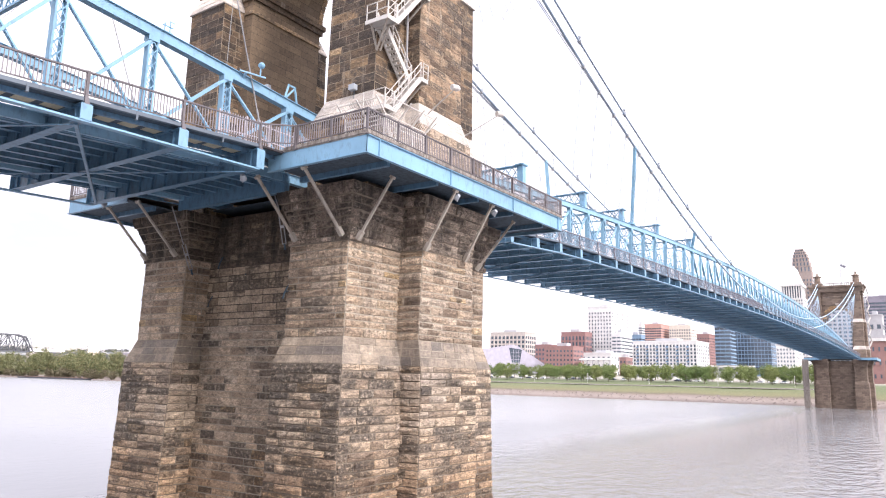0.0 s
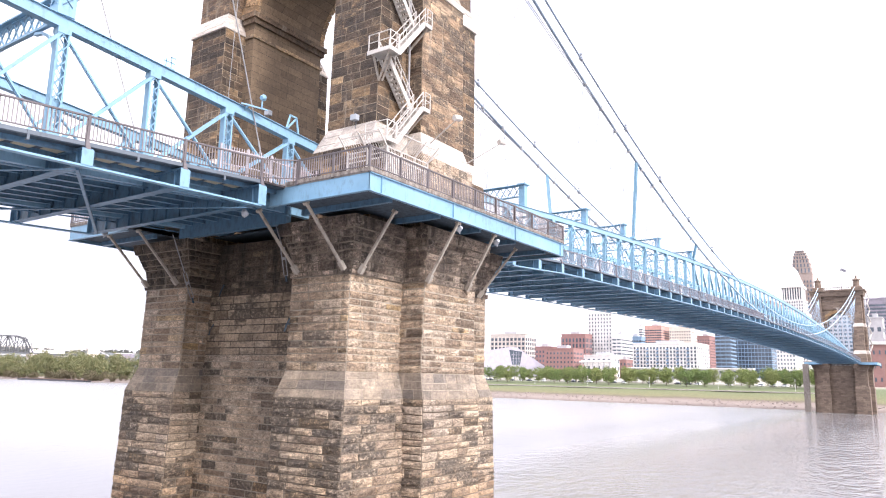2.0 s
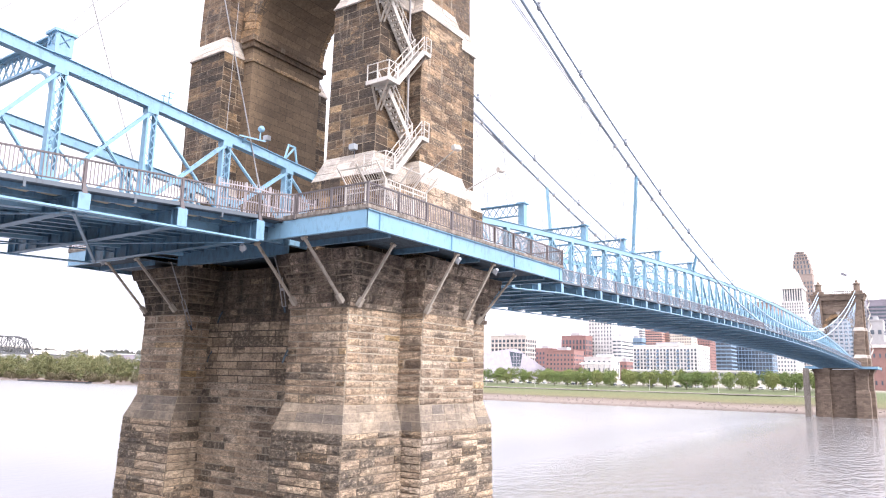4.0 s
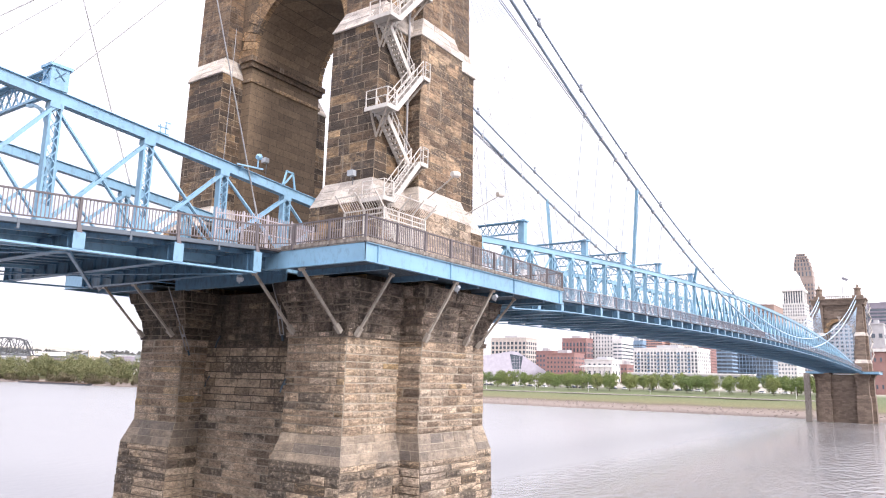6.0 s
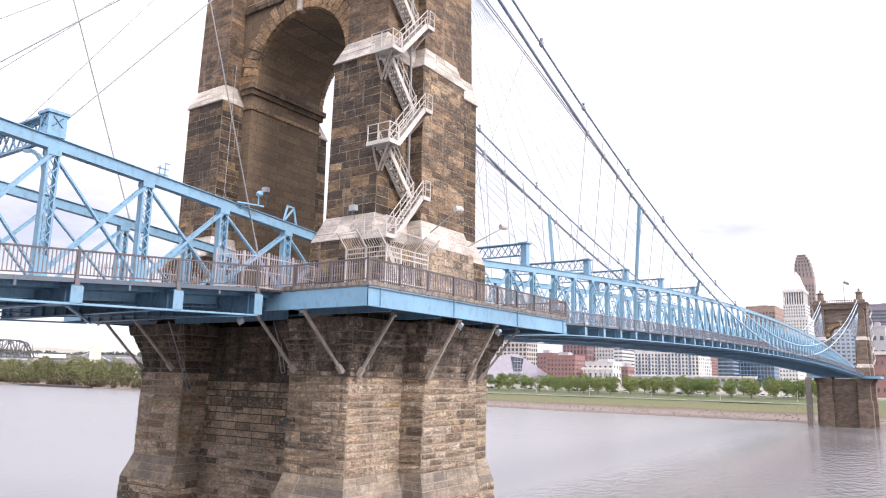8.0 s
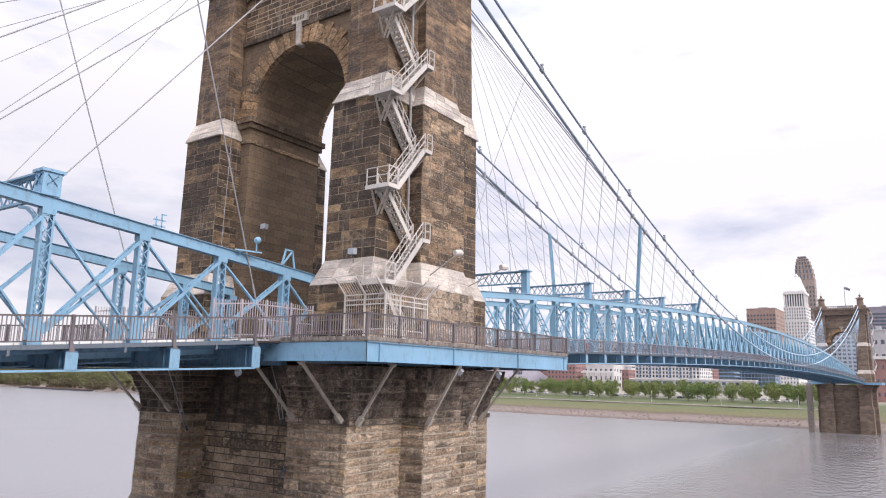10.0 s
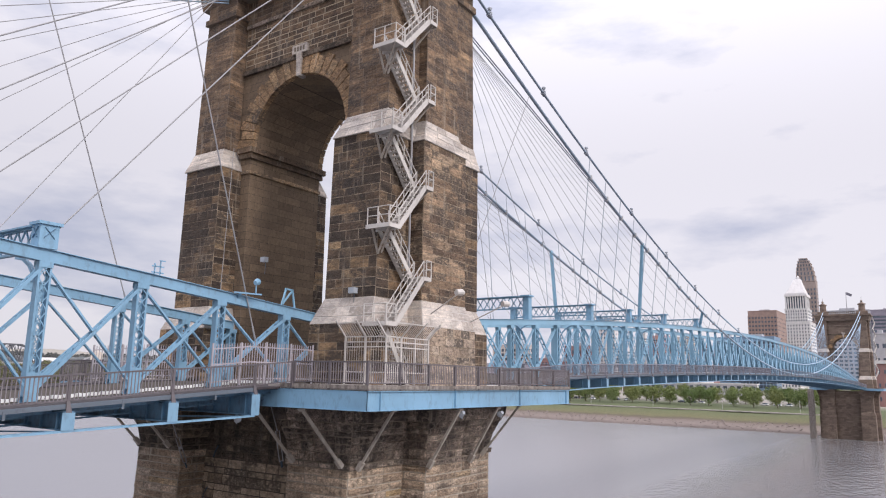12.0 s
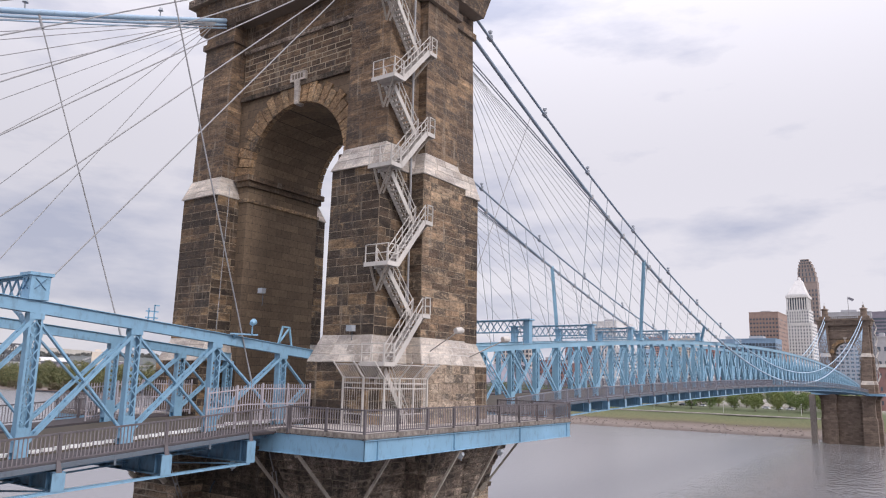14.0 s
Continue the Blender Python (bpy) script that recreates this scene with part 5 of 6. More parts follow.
def sway_frame(x, top, label="pale blue lattice frame joining the two trusses overhead"):
    root = thing("sway_frame", label, "bridge frame", "sway frames")
    z = chord_z(x) + 0.28
    h = top - z
    part("lattice_girder", crossed(Mesh(), (x, AXIS - 4.35, top - 1.15), (x, AXIS + 4.35, top - 1.15), 1.05, 12), blue, root)
    part("top_plate", Mesh().box(x - 0.28, x + 0.28, AXIS - 5.0, AXIS + 5.0, top - 0.08, top), blue, root)
    for sy in (-1, 1):
        c = AXIS + sy * 4.65
        if x < 0:
            b = Mesh().box(x - 0.4, x + 0.4, c - 0.36, c + 0.36, z, top - 0.1)
        else:
            b = Mesh().box(x - 0.3, x + 0.3, c - 0.3, c + 0.3, z, top - 0.1)
        part("box_post", b, blue, root)
        part("cap_plate", Mesh().box(x - 0.5, x + 0.5, c - 0.45, c + 0.45, top - 0.1, top + 0.03), blue, root)
        cross = Mesh()
        for s in (-1, 1) if x < 0 else ():
            cross.beam((x - 0.43, c - 0.2 * s, z + h * 0.4), (x - 0.43, c + 0.2 * s, z + h * 0.8), 0.05, 0.03)
            cross.beam((x - 0.22 * s, c + sy * 0.38, z + h * 0.4), (x + 0.22 * s, c + sy * 0.38, z + h * 0.8), 0.05, 0.03)
        if x < 0:
            part("cross_plate", cross, blue_dark, root)
        knee = Mesh()
        for k in range(5):
            a0, a1 = math.pi / 2 * k / 5, math.pi / 2 * (k + 1) / 5
            knee.beam((x, AXIS + sy * (4.55 - 2.2 * (1 - math.cos(a0))), z - 2.4 + 2.2 * math.sin(a0)), (x, AXIS + sy * (4.55 - 2.2 * (1 - math.cos(a1))), z - 2.4 + 2.2 * math.sin(a1)), 0.16, 0.14)
        part("knee_brace", knee, blue, root)


sway_frame(-21.8, 28.0)
sway_frame(-21.8 - 5 * PANEL, 30.2)
for x, top in ((21.4, 29.45), (35.6, 30.0), (47.2, 30.45), (60.5, 31.0), (76.0, 31.6)):
    sway_frame(x, top)


def tall_post(foot, head, sy):
    root = thing("cable_post", "tall pale blue laced post under the cable", "post", "cable posts")
    z = chord_z(foot) + 0.28
    y0 = AXIS + sy * 4.85
    part("laced_shaft", lattice(Mesh(), (foot, y0, z), (head, cable_y(sy, head), lower_cable(head) + 0.2), 0.42, 0.3, (1, 0, 0), 18), blue_far, root)
    part("foot_plate", Mesh().box(foot - 0.45, foot + 0.45, y0 - 0.3, y0 + 0.3, z - 0.02, z + 0.25), blue_far, root)


tall_post(50.2, 48.5, -1)
tall_post(47.2, 48.3, 1)
for side in (-1, 1):
    tall_post(77.0, 76.0, side)


# ---- stairway up the tower ----
def stairway():
    root = thing("tower_stairway", "cream-painted zigzag steel stairway fixed to the stone tower", "stairway")
    lefts, rights = (24.85, 30.35, 36.05, 41.35, 46.9), (27.7, 33.25, 38.75, 44.0)
    xl, xr = -5.5, -3.05
    yo, yi = -10.05, -9.25

    def flight(x0, z0, x1, z1, y):
        fl = Mesh()
        for s in (-0.33, 0.33):
            fl.beam((x0, y + s, z0 - 0.1), (x1, y + s, z1 - 0.1), 0.06, 0.3)
        f = part("flight", fl, pale_steel, root)
        n = max(4, round(abs(z1 - z0) / 0.22))
        for i in range(n):
            k = (i + 0.5) / n
            x, z = x0 + (x1 - x0) * k, z0 + (z1 - z0) * k
            part("tread", Mesh().box(x - 0.12, x + 0.12, y - 0.34, y + 0.34, z - 0.02, z + 0.02), pale_steel, f)
        rail = Mesh()
        for s in (-0.36, 0.36):
            for h in (0.5, 0.95):
                rail.beam((x0, y + s, z0 + h), (x1, y + s, z1 + h), 0.045, 0.045)
            for i in range(5):
                k = i / 4
                x, z = x0 + (x1 - x0) * k, z0 + (z1 - z0) * k
                rail.beam((x, y + s, z), (x, y + s, z + 0.97), 0.045, 0.045)
        part("handrail", rail, pale_steel, f)

    def landing(xa, xb, z, outer):
        y0, y1 = -10.42, (-8.7 if outer == xa else -8.95)
        ld = part("landing", Mesh().box(xa, xb, y0, y1, z - 0.04, z).box(xa, xb, y0 - 0.03, y0 + 0.03, z - 0.22, z + 0.02).box(xa - 0.03, xa + 0.03, y0, y1, z - 0.22, z + 0.02).box(xb - 0.03, xb + 0.03, y0, y1, z - 0.22, z), pale_steel, root)
        edge = [(outer, y1 - 0.1), (outer, y0), (xb - 0.1, y0)] if outer == xa else [(xb, y1 - 0.1), (xb, y0), (xb - 0.5, y0)]
        for h in (0.5, 1.0):
            part("guard_rail", Mesh().path([(x, y, z + h) for x, y in edge], 0.028, 6), pale_steel, ld)
        for x, y in edge + [(outer, (y0 + y1) / 2)]:
            part("rail_post", Mesh().beam((x, y, z), (x, y, z + 1.02), 0.05, 0.05), pale_steel, ld)
        br = Mesh()
        for y in (-10.2, -9.0):
            br.beam((outer + (0.2 if outer == xa else -0.2), y, z - 0.15), (-5.5 if outer == xa else -2.75, -8.9, z - 1.5), 0.1, 0.1)
        if outer == xa:
            br.beam((xb - 0.1, -9.9, z - 0.15), (-5.2, -8.9, z - 1.4), 0.09, 0.09)
        part("bracket", br, strut_paint, ld)

    for z in lefts:
        landing(-6.4, xl, z, -6.4)
    for z in rights:
        landing(xr, -2.32, z, -2.32)
    for i, z in enumerate(rights):
        flight(xl, lefts[i], xr, z, yo)
        flight(xr, z, xl, lefts[i + 1], yi)
    flight(-3.2, 21.45, xl, lefts[0], yi)


stairway()


# ---- caged enclosure at the stairs' foot ----
def stair_cage():
    root = thing("stair_cage", "cream steel security cage with outward-leaning spikes", "security cage")
    corners = [(-6.9, -8.0), (-6.9, -10.9), (-3.1, -10.9), (-2.6, -10.2)]
    top = 24.0
    for (x0, y0), (x1, y1) in zip(corners, corners[1:]):
        ln = math.hypot(x1 - x0, y1 - y0)
        n = round(ln / 0.17)
        nx, ny = (y1 - y0) / ln, -(x1 - x0) / ln
        if nx * (x0 + 4.5) + ny * (y0 + 8.5) < 0:
            nx, ny = -nx, -ny
        for i in range(1, n):
            x, y = x0 + (x1 - x0) * i / n, y0 + (y1 - y0) * i / n
            part("bar", Mesh().path([(x, y, 21.5), (x + 0.0004, y, top), (x + nx * 0.75, y + ny * 0.75, top + 0.75)], 0.017, 5), pale_steel, root)
        for h in (21.55, 22.1, 23.45, 23.72, top):
            part("rail", Mesh().beam((x0, y0, h), (x1, y1, h), 0.06, 0.06), pale_steel, root)
        part("rail", Mesh().beam((x0 + nx * 0.7, y0 + ny * 0.7, top + 0.7), (x1 + nx * 0.7, y1 + ny * 0.7, top + 0.7), 0.05, 0.05), pale_steel, root)
        m = max(1, round(ln / 1.3))
        for i in range(0 if (x0, y0) == corners[0] else 1, m + 1):
            x, y = x0 + (x1 - x0) * i / m, y0 + (y1 - y0) * i / m
            p = Mesh().box(x - 0.045, x + 0.045, y - 0.045, y + 0.045, 21.44, top + 0.05)
            p.beam((x, y, top), (x + nx * 0.85, y + ny * 0.85, top + 0.85), 0.07, 0.07)
            part("post", p, pale_steel, root)


stair_cage()


def picket_fence():
    """Tall pale fence between walkway and truss by the tower."""
    for sy in (-1, 1):
        root = thing("picket_fence", "tall cream steel picket fence beside the truss", "fence", "picket fences")
        y = AXIS + sy * 5.45
        x = -13.4
        while x < -6.4:
            z = floor_z(x)
            part("picket", Mesh().box(x - 0.02, x + 0.02, y - 0.012, y + 0.012, z + 0.1, z + 2.15), fence_grey, root)
            x += 0.17
        for h in (0.25, 1.1, 1.9):
            part("rail", Mesh().sweep([(-13.4, y, floor_z(-13.4)), (-11, y, floor_z(-11)), (-6.4, y, 21.4)], 0.05, 0.06, h), fence_grey, root)
        for x in (-13.4, -11.6, -9.9, -8.1, -6.4):
            part("post", Mesh().box(x - 0.04, x + 0.04, y - 0.04, y + 0.04, floor_z(x), floor_z(x) + 2.2), fence_grey, root)


picket_fence()


# ---- lamps and fittings ----
def floodlight(p, aim, label="blue-grey floodlight on a steel bracket", mat=None, group="floodlights", k=0.55):
    root = thing("floodlight", label, "floodlight", group, at=p)
    d = Vector(aim).normalized()
    root.scale = (k, k, k)
    part("housing", Mesh().tube(-d * 0.28, d * 0.1, 0.2, 0.32, 12).tube(d * 0.1, d * 0.3, 0.32, 0.34, 12), mat or lamp_glass, root, smooth=False)
    part("lens", Mesh().tube(d * 0.3, d * 0.33, 0.3, 0.28, 12), lamp_glass, root, "pale glass lens")
    part("yoke", Mesh().beam((0, 0, -0.55), (0, 0, -0.05), 0.08, 0.08), mat or lamp_glass, root)


floodlight((-10.85, -4.95, 26.75), (0.6, 0.3, 0.25), mat=blue)
br = Mesh().beam((-12.0, -4.6, 26.12), (-10.5, -5.0, 26.12), 0.07, 0.08).beam((-10.85, -4.95, 26.12), (-10.85, -4.95, 26.5), 0.06, 0.06).beam((-11.6, -4.3, 25.8), (-11.6, -4.7, 26.12), 0.1, 0.1)
tagged(part("lamp_bracket", br, blue), "pale blue bracket arm on the truss chord", "bracket")
for p, aim in (((-2.5, -12.9, 19.95), (0.2, 1, -0.5)), ((1.6, -13.0, 19.85), (0.3, 1, -0.5)), ((-12.4, -6.0, 19.7), (0.7, 0.5, -0.5)), ((-12.0, 7.8, 20.0), (0.7, -0.4, -0.5))):
    floodlight(p, aim, "round grey floodlight hung under the deck")
fr = Mesh()
for a, b in (((-8.35, 25.7), (-8.05, 26.75)), ((-7.3, 25.62), (-7.55, 26.72)), ((-8.1, 26.75), (-7.5, 26.72)), ((-8.35, 25.75), (-7.55, 26.7))):
    fr.beam((a[0], -4.25, a[1]), (b[0], -4.25, b[1]), 0.09, 0.09)
tagged(part("signal_frame", fr, blue_far), "small pale blue trapezoid frame on the truss chord", "frame")
fr = Mesh().beam((-16.55, -4.25, 26.3), (-16.55, -4.25, 27.05), 0.05, 0.05).beam((-16.25, -4.25, 26.3), (-16.25, -4.25, 27.2), 0.05, 0.05)
for z in (26.6, 26.9):
    fr.beam((-16.7, -4.25, z), (-16.05, -4.25, z), 0.05, 0.06)
fr.beam((-16.3, -4.25, 27.2), (-16.0, -4.25, 27.2), 0.05, 0.05)
tagged(part("rod_bracket", fr, blue), "small pale blue ladder-like bracket on the chord", "bracket")


def street_lamp(base, head, label):
    root = thing("street_lamp", label, "street lamp", "walkway lamps", at=base)
    d = Vector(head) - Vector(base)
    part("arm", Mesh().tube((0, 0, 0), d, 0.045, 0.03, 8), pale_steel, root)
    hd = Mesh().tube(d + Vector((-0.3, 0, 0.02)), d + Vector((0.12, -0.1, 0.06)), 0.17, 0.2, 10).tube(d + Vector((0.12, -0.1, 0.06)), d + Vector((0.3, -0.15, 0.06)), 0.2, 0.1, 10)
    part("head", hd, pale_steel, root)


street_lamp((-2.2, -10.4, 25.6), (-2.4, -12.5, 26.7), "cream walkway lamp on an arm from the tower")
street_lamp((1.9, -10.5, 25.4), (2.2, -12.9, 26.45), "cream walkway lamp on an arm from the tower")
for x, y, z in ((-5.6, -7.3, 26.75), (-3.75, 2.6, 29.6)):
    root = thing("wall_lamp", "small grey box lamp on the stone wall", "lamp", "wall lamps", at=(x, y, z))
    part("box", Mesh().box(-0.28, 0.05, -0.22, 0.22, -0.16, 0.18), lamp_glass, root)
    part("conduit", Mesh().beam((0.02, 0, -0.1), (0.0, 0, -1.0), 0.03, 0.03), slate_paint, root)
pipe = Mesh().tube((-2.75, -9.05, 26.3), (-2.75, -8.95, 48.0), 0.07, n=8)
tagged(part("drain_pipe", pipe, stay_wire), "thin grey pipe running up the tower recess", "pipe")

# white kerb strip of the roadway
kb = Mesh()
x = -48.0
while x < -7:
    kb.box(x, x + 0.49, -3.72, -3.58, floor_z(x + 0.2) - 0.03, floor_z(x + 0.2) + 0.12)
    x += 0.55
tagged(part("kerb_strip", kb, white_paint, kind="stuff"), "row of white kerb blocks beside the roadway", "kerb", kind="stuff")

# hanging rods and iron hooks on the pier
def tie_rod(top, mid, low):
    root = thing("tie_rod", "dark iron tie rod with a turnbuckle on the pier", "tie rod", "tie rods", at=top)
    o = Vector(top)
    mid, low = Vector(mid) - o, Vector(low) - o
    part("rod", Mesh().tube((0, 0, 0), mid, 0.035, n=6), stay_wire, root)
    d = (low - mid).normalized()
    s = d.cross(Vector((1, -1, 0))).normalized().cross(d) * 0.1
    tb = Mesh().tube(mid + s, low + s, 0.028, n=6).tube(mid - s, low - s, 0.028, n=6).tube(low + s * 1.1, low - s * 1.1, 0.03, n=6)
    tb.beam(mid.lerp(low, 0.4) - s * 1.2, mid.lerp(low, 0.4) + s * 1.2, 0.09, 0.16)
    part("turnbuckle", tb, stay_wire, root)
    part("eye", Mesh().tube(low, low + d * 0.35, 0.05, 0.07, n=6), under_deck, root)


tie_rod((-9.0, 5.0, 20.2), (-7.87, 5.0, 17.8), (-7.15, 5.0, 16.25))
tie_rod((-7.9, -3.1, 20.8), (-7.9, -4.07, 18.76), (-7.55, -4.15, 17.1))
for x, y, z in ((-5.15, 1.88, 15.74), (-7.4, -4.5, 14.35), (-5.25, 5.0, 14.4), (-5.2, 4.3, 17.0)):
    hk = Mesh().tube((x + 0.15, y, z), (x - 0.22, y, z - 0.1), 0.05, n=6).tube((x - 0.22, y, z - 0.1), (x - 0.25, y + 0.12, z - 0.5), 0.05, n=6).tube((x - 0.22, y, z - 0.1), (x - 0.25, y - 0.28, z + 0.25), 0.045, n=6)
    tagged(part("iron_hook", hk, under_deck), "rusty iron hook set in the pier wall", "hook", "iron hooks")

# far tower fittings
tagged(part("concrete_pillar", Mesh().box(310.2, 312.6, 12.6, 14.8, -3, 20.4), deck_conc), "tall grey concrete pillar beside the far pier", "pillar")
far_stair = thing("tower_stairway", "cream zigzag stairway on the distant tower", "stairway")
for z in (26, 31, 36, 41, 46):
    part("flight", Mesh().beam((318.5, -10.6, z), (320.5, -11.4, z + 2.6), 0.5, 0.2), pale_steel, far_stair)
    part("flight", Mesh().beam((320.5, -11.4, z + 2.6), (318.5, -10.8, z + 5), 0.4, 0.2), pale_steel, far_stair)
flag = thing("flagpole", "grey flagpole with a small flag on the distant tower", "flagpole", at=(322, -1.4, 52.5))
part("pole", Mesh().tube((0, 0, 0), (0, 0, 10.2), 0.16, 0.1, 8), stay_wire, flag)
fl = Mesh()
for k in range(5):
    fl.beam((0, -0.1 - 0.42 * k, 9.7 - 0.22 * k), (0.12 * (-1) ** k, -0.52 - 0.42 * k, 9.48 - 0.22 * k), 0.06, 1.1)
part("cloth", fl, rail_far, flag, "grey striped flag cloth")


# ---- far shore: trees ----
def leaf_mat(name, stops):
    m, n, l, b = material(name, 0.8)
    rnd = n.new("ShaderNodeNewGeometry").outputs["Random Per Island"]
    c = ramp_node(n, l, rnd, stops)
    own = n.new("ShaderNodeObjectInfo").outputs["Random"]
    tint = ramp_node(n, l, own, [(0.0, (0.8, 0.95, 0.75)), (1.0, (1.25, 1.15, 1.0))])
    l.new(mix_node(n, l, 1.0, c.outputs["Color"], tint.outputs["Color"], "MULTIPLY"), b.inputs["Base Color"])
    return m


leaf_spring = leaf_mat("spring_leaves", [(0.0, (0.0635, 0.0846, 0.0324)), (0.5, (0.132, 0.169, 0.0607)), (1.0, (0.222, 0.27, 0.101))])
leaf_wood = leaf_mat("bank_woods", [(0.0, (0.0459, 0.0553, 0.0311)), (0.3, (0.085, 0.0975, 0.051)), (0.6, (0.15, 0.165, 0.0798)), (0.85, (0.222, 0.188, 0.111)), (1.0, (0.196, 0.218, 0.0943))])
leaf_scrub = leaf_mat("scrub_leaves", [(0.0, (0.0516, 0.0439, 0.0316)), (0.5, (0.0938, 0.0858, 0.054)), (1.0, (0.16, 0.137, 0.0946))])
# blue-grey leaves: the haze of distance is put into their colour
leaf_hill = leaf_mat("haze_tinted_hill_leaves", [(0.0, (0.0857, 0.0988, 0.11)), (1.0, (0.151, 0.166, 0.181))])
bark = painted("grey_brown_bark", (0.12, 0.09, 0.065), (0.06, 0.045, 0.035), 0.9)


def crown(rng, centre, rx, rz, clumps, leaves, size):
    """Leaves in clumps, with gaps and an uneven outline."""
    mb = Mesh()
    c0 = Vector(centre)
    for _ in range(clumps):
        while True:
            p = Vector((rng.uniform(-1, 1), rng.uniform(-1, 1), rng.uniform(-1, 1)))
            if 0.25 < p.length < 1:
                break
        k = c0 + Vector((p.x * rx, p.y * rx, p.z * rz))
        r = rng.uniform(0.22, 0.42) * rx
        for _ in range(leaves):
            q = k + Vector((rng.gauss(0, 0.5), rng.gauss(0, 0.5), rng.gauss(0, 0.42))) * r
            a = Vector((rng.uniform(-1, 1), rng.uniform(-1, 1), rng.uniform(-1, 1))).normalized()
            b = a.cross(Vector((rng.uniform(-1, 1), rng.uniform(-1, 1), rng.uniform(-1, 1)))).normalized()
            s = size * rng.uniform(0.6, 1.3)
            o = len(mb.v)
            mb.v += [tuple(q - a * s), tuple(q + b * s * 0.6), tuple(q + a * s), tuple(q - b * s * 0.6)]
            mb.f.append((o, o + 1, o + 2, o + 3))
    return mb


def raw_part(name, mb, mat, parent):
    me = bpy.data.meshes.new(name)
    me.from_pydata(mb.v, [], mb.f)
    me.materials.append(mat)
    ob = new(name, me)
    ob.parent = parent
    return ob


def young_tree(seed, high):
    rng = random.Random(seed)
    root = thing("tree", "young riverside tree in fresh green leaf", "tree", "park trees")
    tr = Mesh().tube((0, 0, -0.3), (0, 0, high * 0.42), 0.24, 0.15, 8)
    for k in range(7):
        a = k * 0.9 + rng.uniform(-0.3, 0.3)
        tr.tube((0, 0, high * (0.26 + 0.025 * k)), (math.cos(a) * high * 0.25, math.sin(a) * high * 0.25, high * rng.uniform(0.55, 0.82)), 0.1, 0.03, 6)
    part("trunk", tr, bark, root)
    raw_part("crown", crown(rng, (0, 0, high * 0.56), high * 0.38, high * 0.42, 52, 36, 0.32), leaf_spring, root)
    return root


rng_t = random.Random(11)
kinds = [young_tree(s, 10.2) for s in range(4)]
spots = []
y = 20.0
while y < 440:
    spots.append((bank_x(y) + 66 + rng_t.uniform(-3, 3), y))
    y += rng_t.uniform(9.5, 14.0)
y = 10.0
while y < 440:
    spots.append((bank_x(y) + 88 + rng_t.uniform(-6, 6), y))
    y += rng_t.uniform(10, 17)
y = 8.0
while y < 330:
    spots.append((bank_x(y) + 106 + rng_t.uniform(-8, 8), y))
    y += rng_t.uniform(8, 13)
y = 6.0
while y < 210:
    spots.append((bank_x(y) + 98 + rng_t.uniform(-5, 5), y))
    y += rng_t.uniform(7, 11)
for x, y in spots:
    src = kinds[rng_t.randrange(4)]
    k = rng_t.uniform(0.88, 1.12)
    copy_thing(src, pose(x, y, ground_z(x - bank_x(y), y) - 0.1, 0, 0, rng_t.uniform(0, 360)) @ Matrix.Diagonal((k, k, k, 1)))
for i, src in enumerate(kinds):
    yy = 432 + 14 * i
    src.location = (bank_x(yy) + 76, yy, ground_z(76, yy) - 0.1)


def woods(name, label, pts, seed, high, size, mat, leaves=60):
    rng = random.Random(seed)
    mb, tk = Mesh(), Mesh()
    for x, y, z in pts:
        h = high * rng.choice((0.5, 0.7, 0.9, 1.1, 1.35)) * rng.uniform(0.85, 1.1)
        c = crown(rng, (x, y, z + h * 0.52), h * rng.uniform(0.3, 0.46), h * 0.48, 20, leaves // 2, size)
        o = len(mb.v)
        mb.v += c.v
        mb.f += [tuple(o + i for i in f) for f in c.f]
        tk.tube((x, y, z - 1), (x, y, z + h * 0.6), 0.5, 0.2, 5)
    root = thing(name, label, "woods", kind="stuff")
    raw_part("canopy", mb, mat, root)
    part("trunks", tk, bark, root, kind="stuff")


rng_w = random.Random(5)


def reach_point(az, d, z):
    """A place seen up the river, by bearing and distance from the pier's shoulder."""
    return (-36 + d * math.cos(radians(az)), -35 + d * math.sin(radians(az)), z)


wood_pts = []
for i in range(250):
    y = rng_w.uniform(455, 1010)
    k = rng_w.uniform(12, 85)
    wood_pts.append((bank_x(y) + k, y, ground_z(k, y) - 0.5))
woods("riverbank_woods", "dense green-brown woods along the distant riverbank", wood_pts, 3, 18.5, 0.5, leaf_wood, 180)
scrub_pts = []
for i in range(170):
    y = rng_w.uniform(455, 1120)
    k = rng_w.uniform(5, 16)
    scrub_pts.append((bank_x(y) + k, y, ground_z(k, y) - 0.3))
woods("bank_scrub", "low tangled scrub at the foot of the riverbank", scrub_pts, 6, 7.5, 0.45, leaf_scrub, 60)
hill_pts = []
for i in range(650):
    az = rng_w.uniform(48, 72)
    d = rng_w.uniform(2350, 2900)
    hill_pts.append(reach_point(az, d, 52 + (d - 2350) * 0.03 + 7 * noise.noise(Vector((az * 0.25, 0, 0)))))
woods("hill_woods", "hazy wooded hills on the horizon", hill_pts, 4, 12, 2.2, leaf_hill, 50)


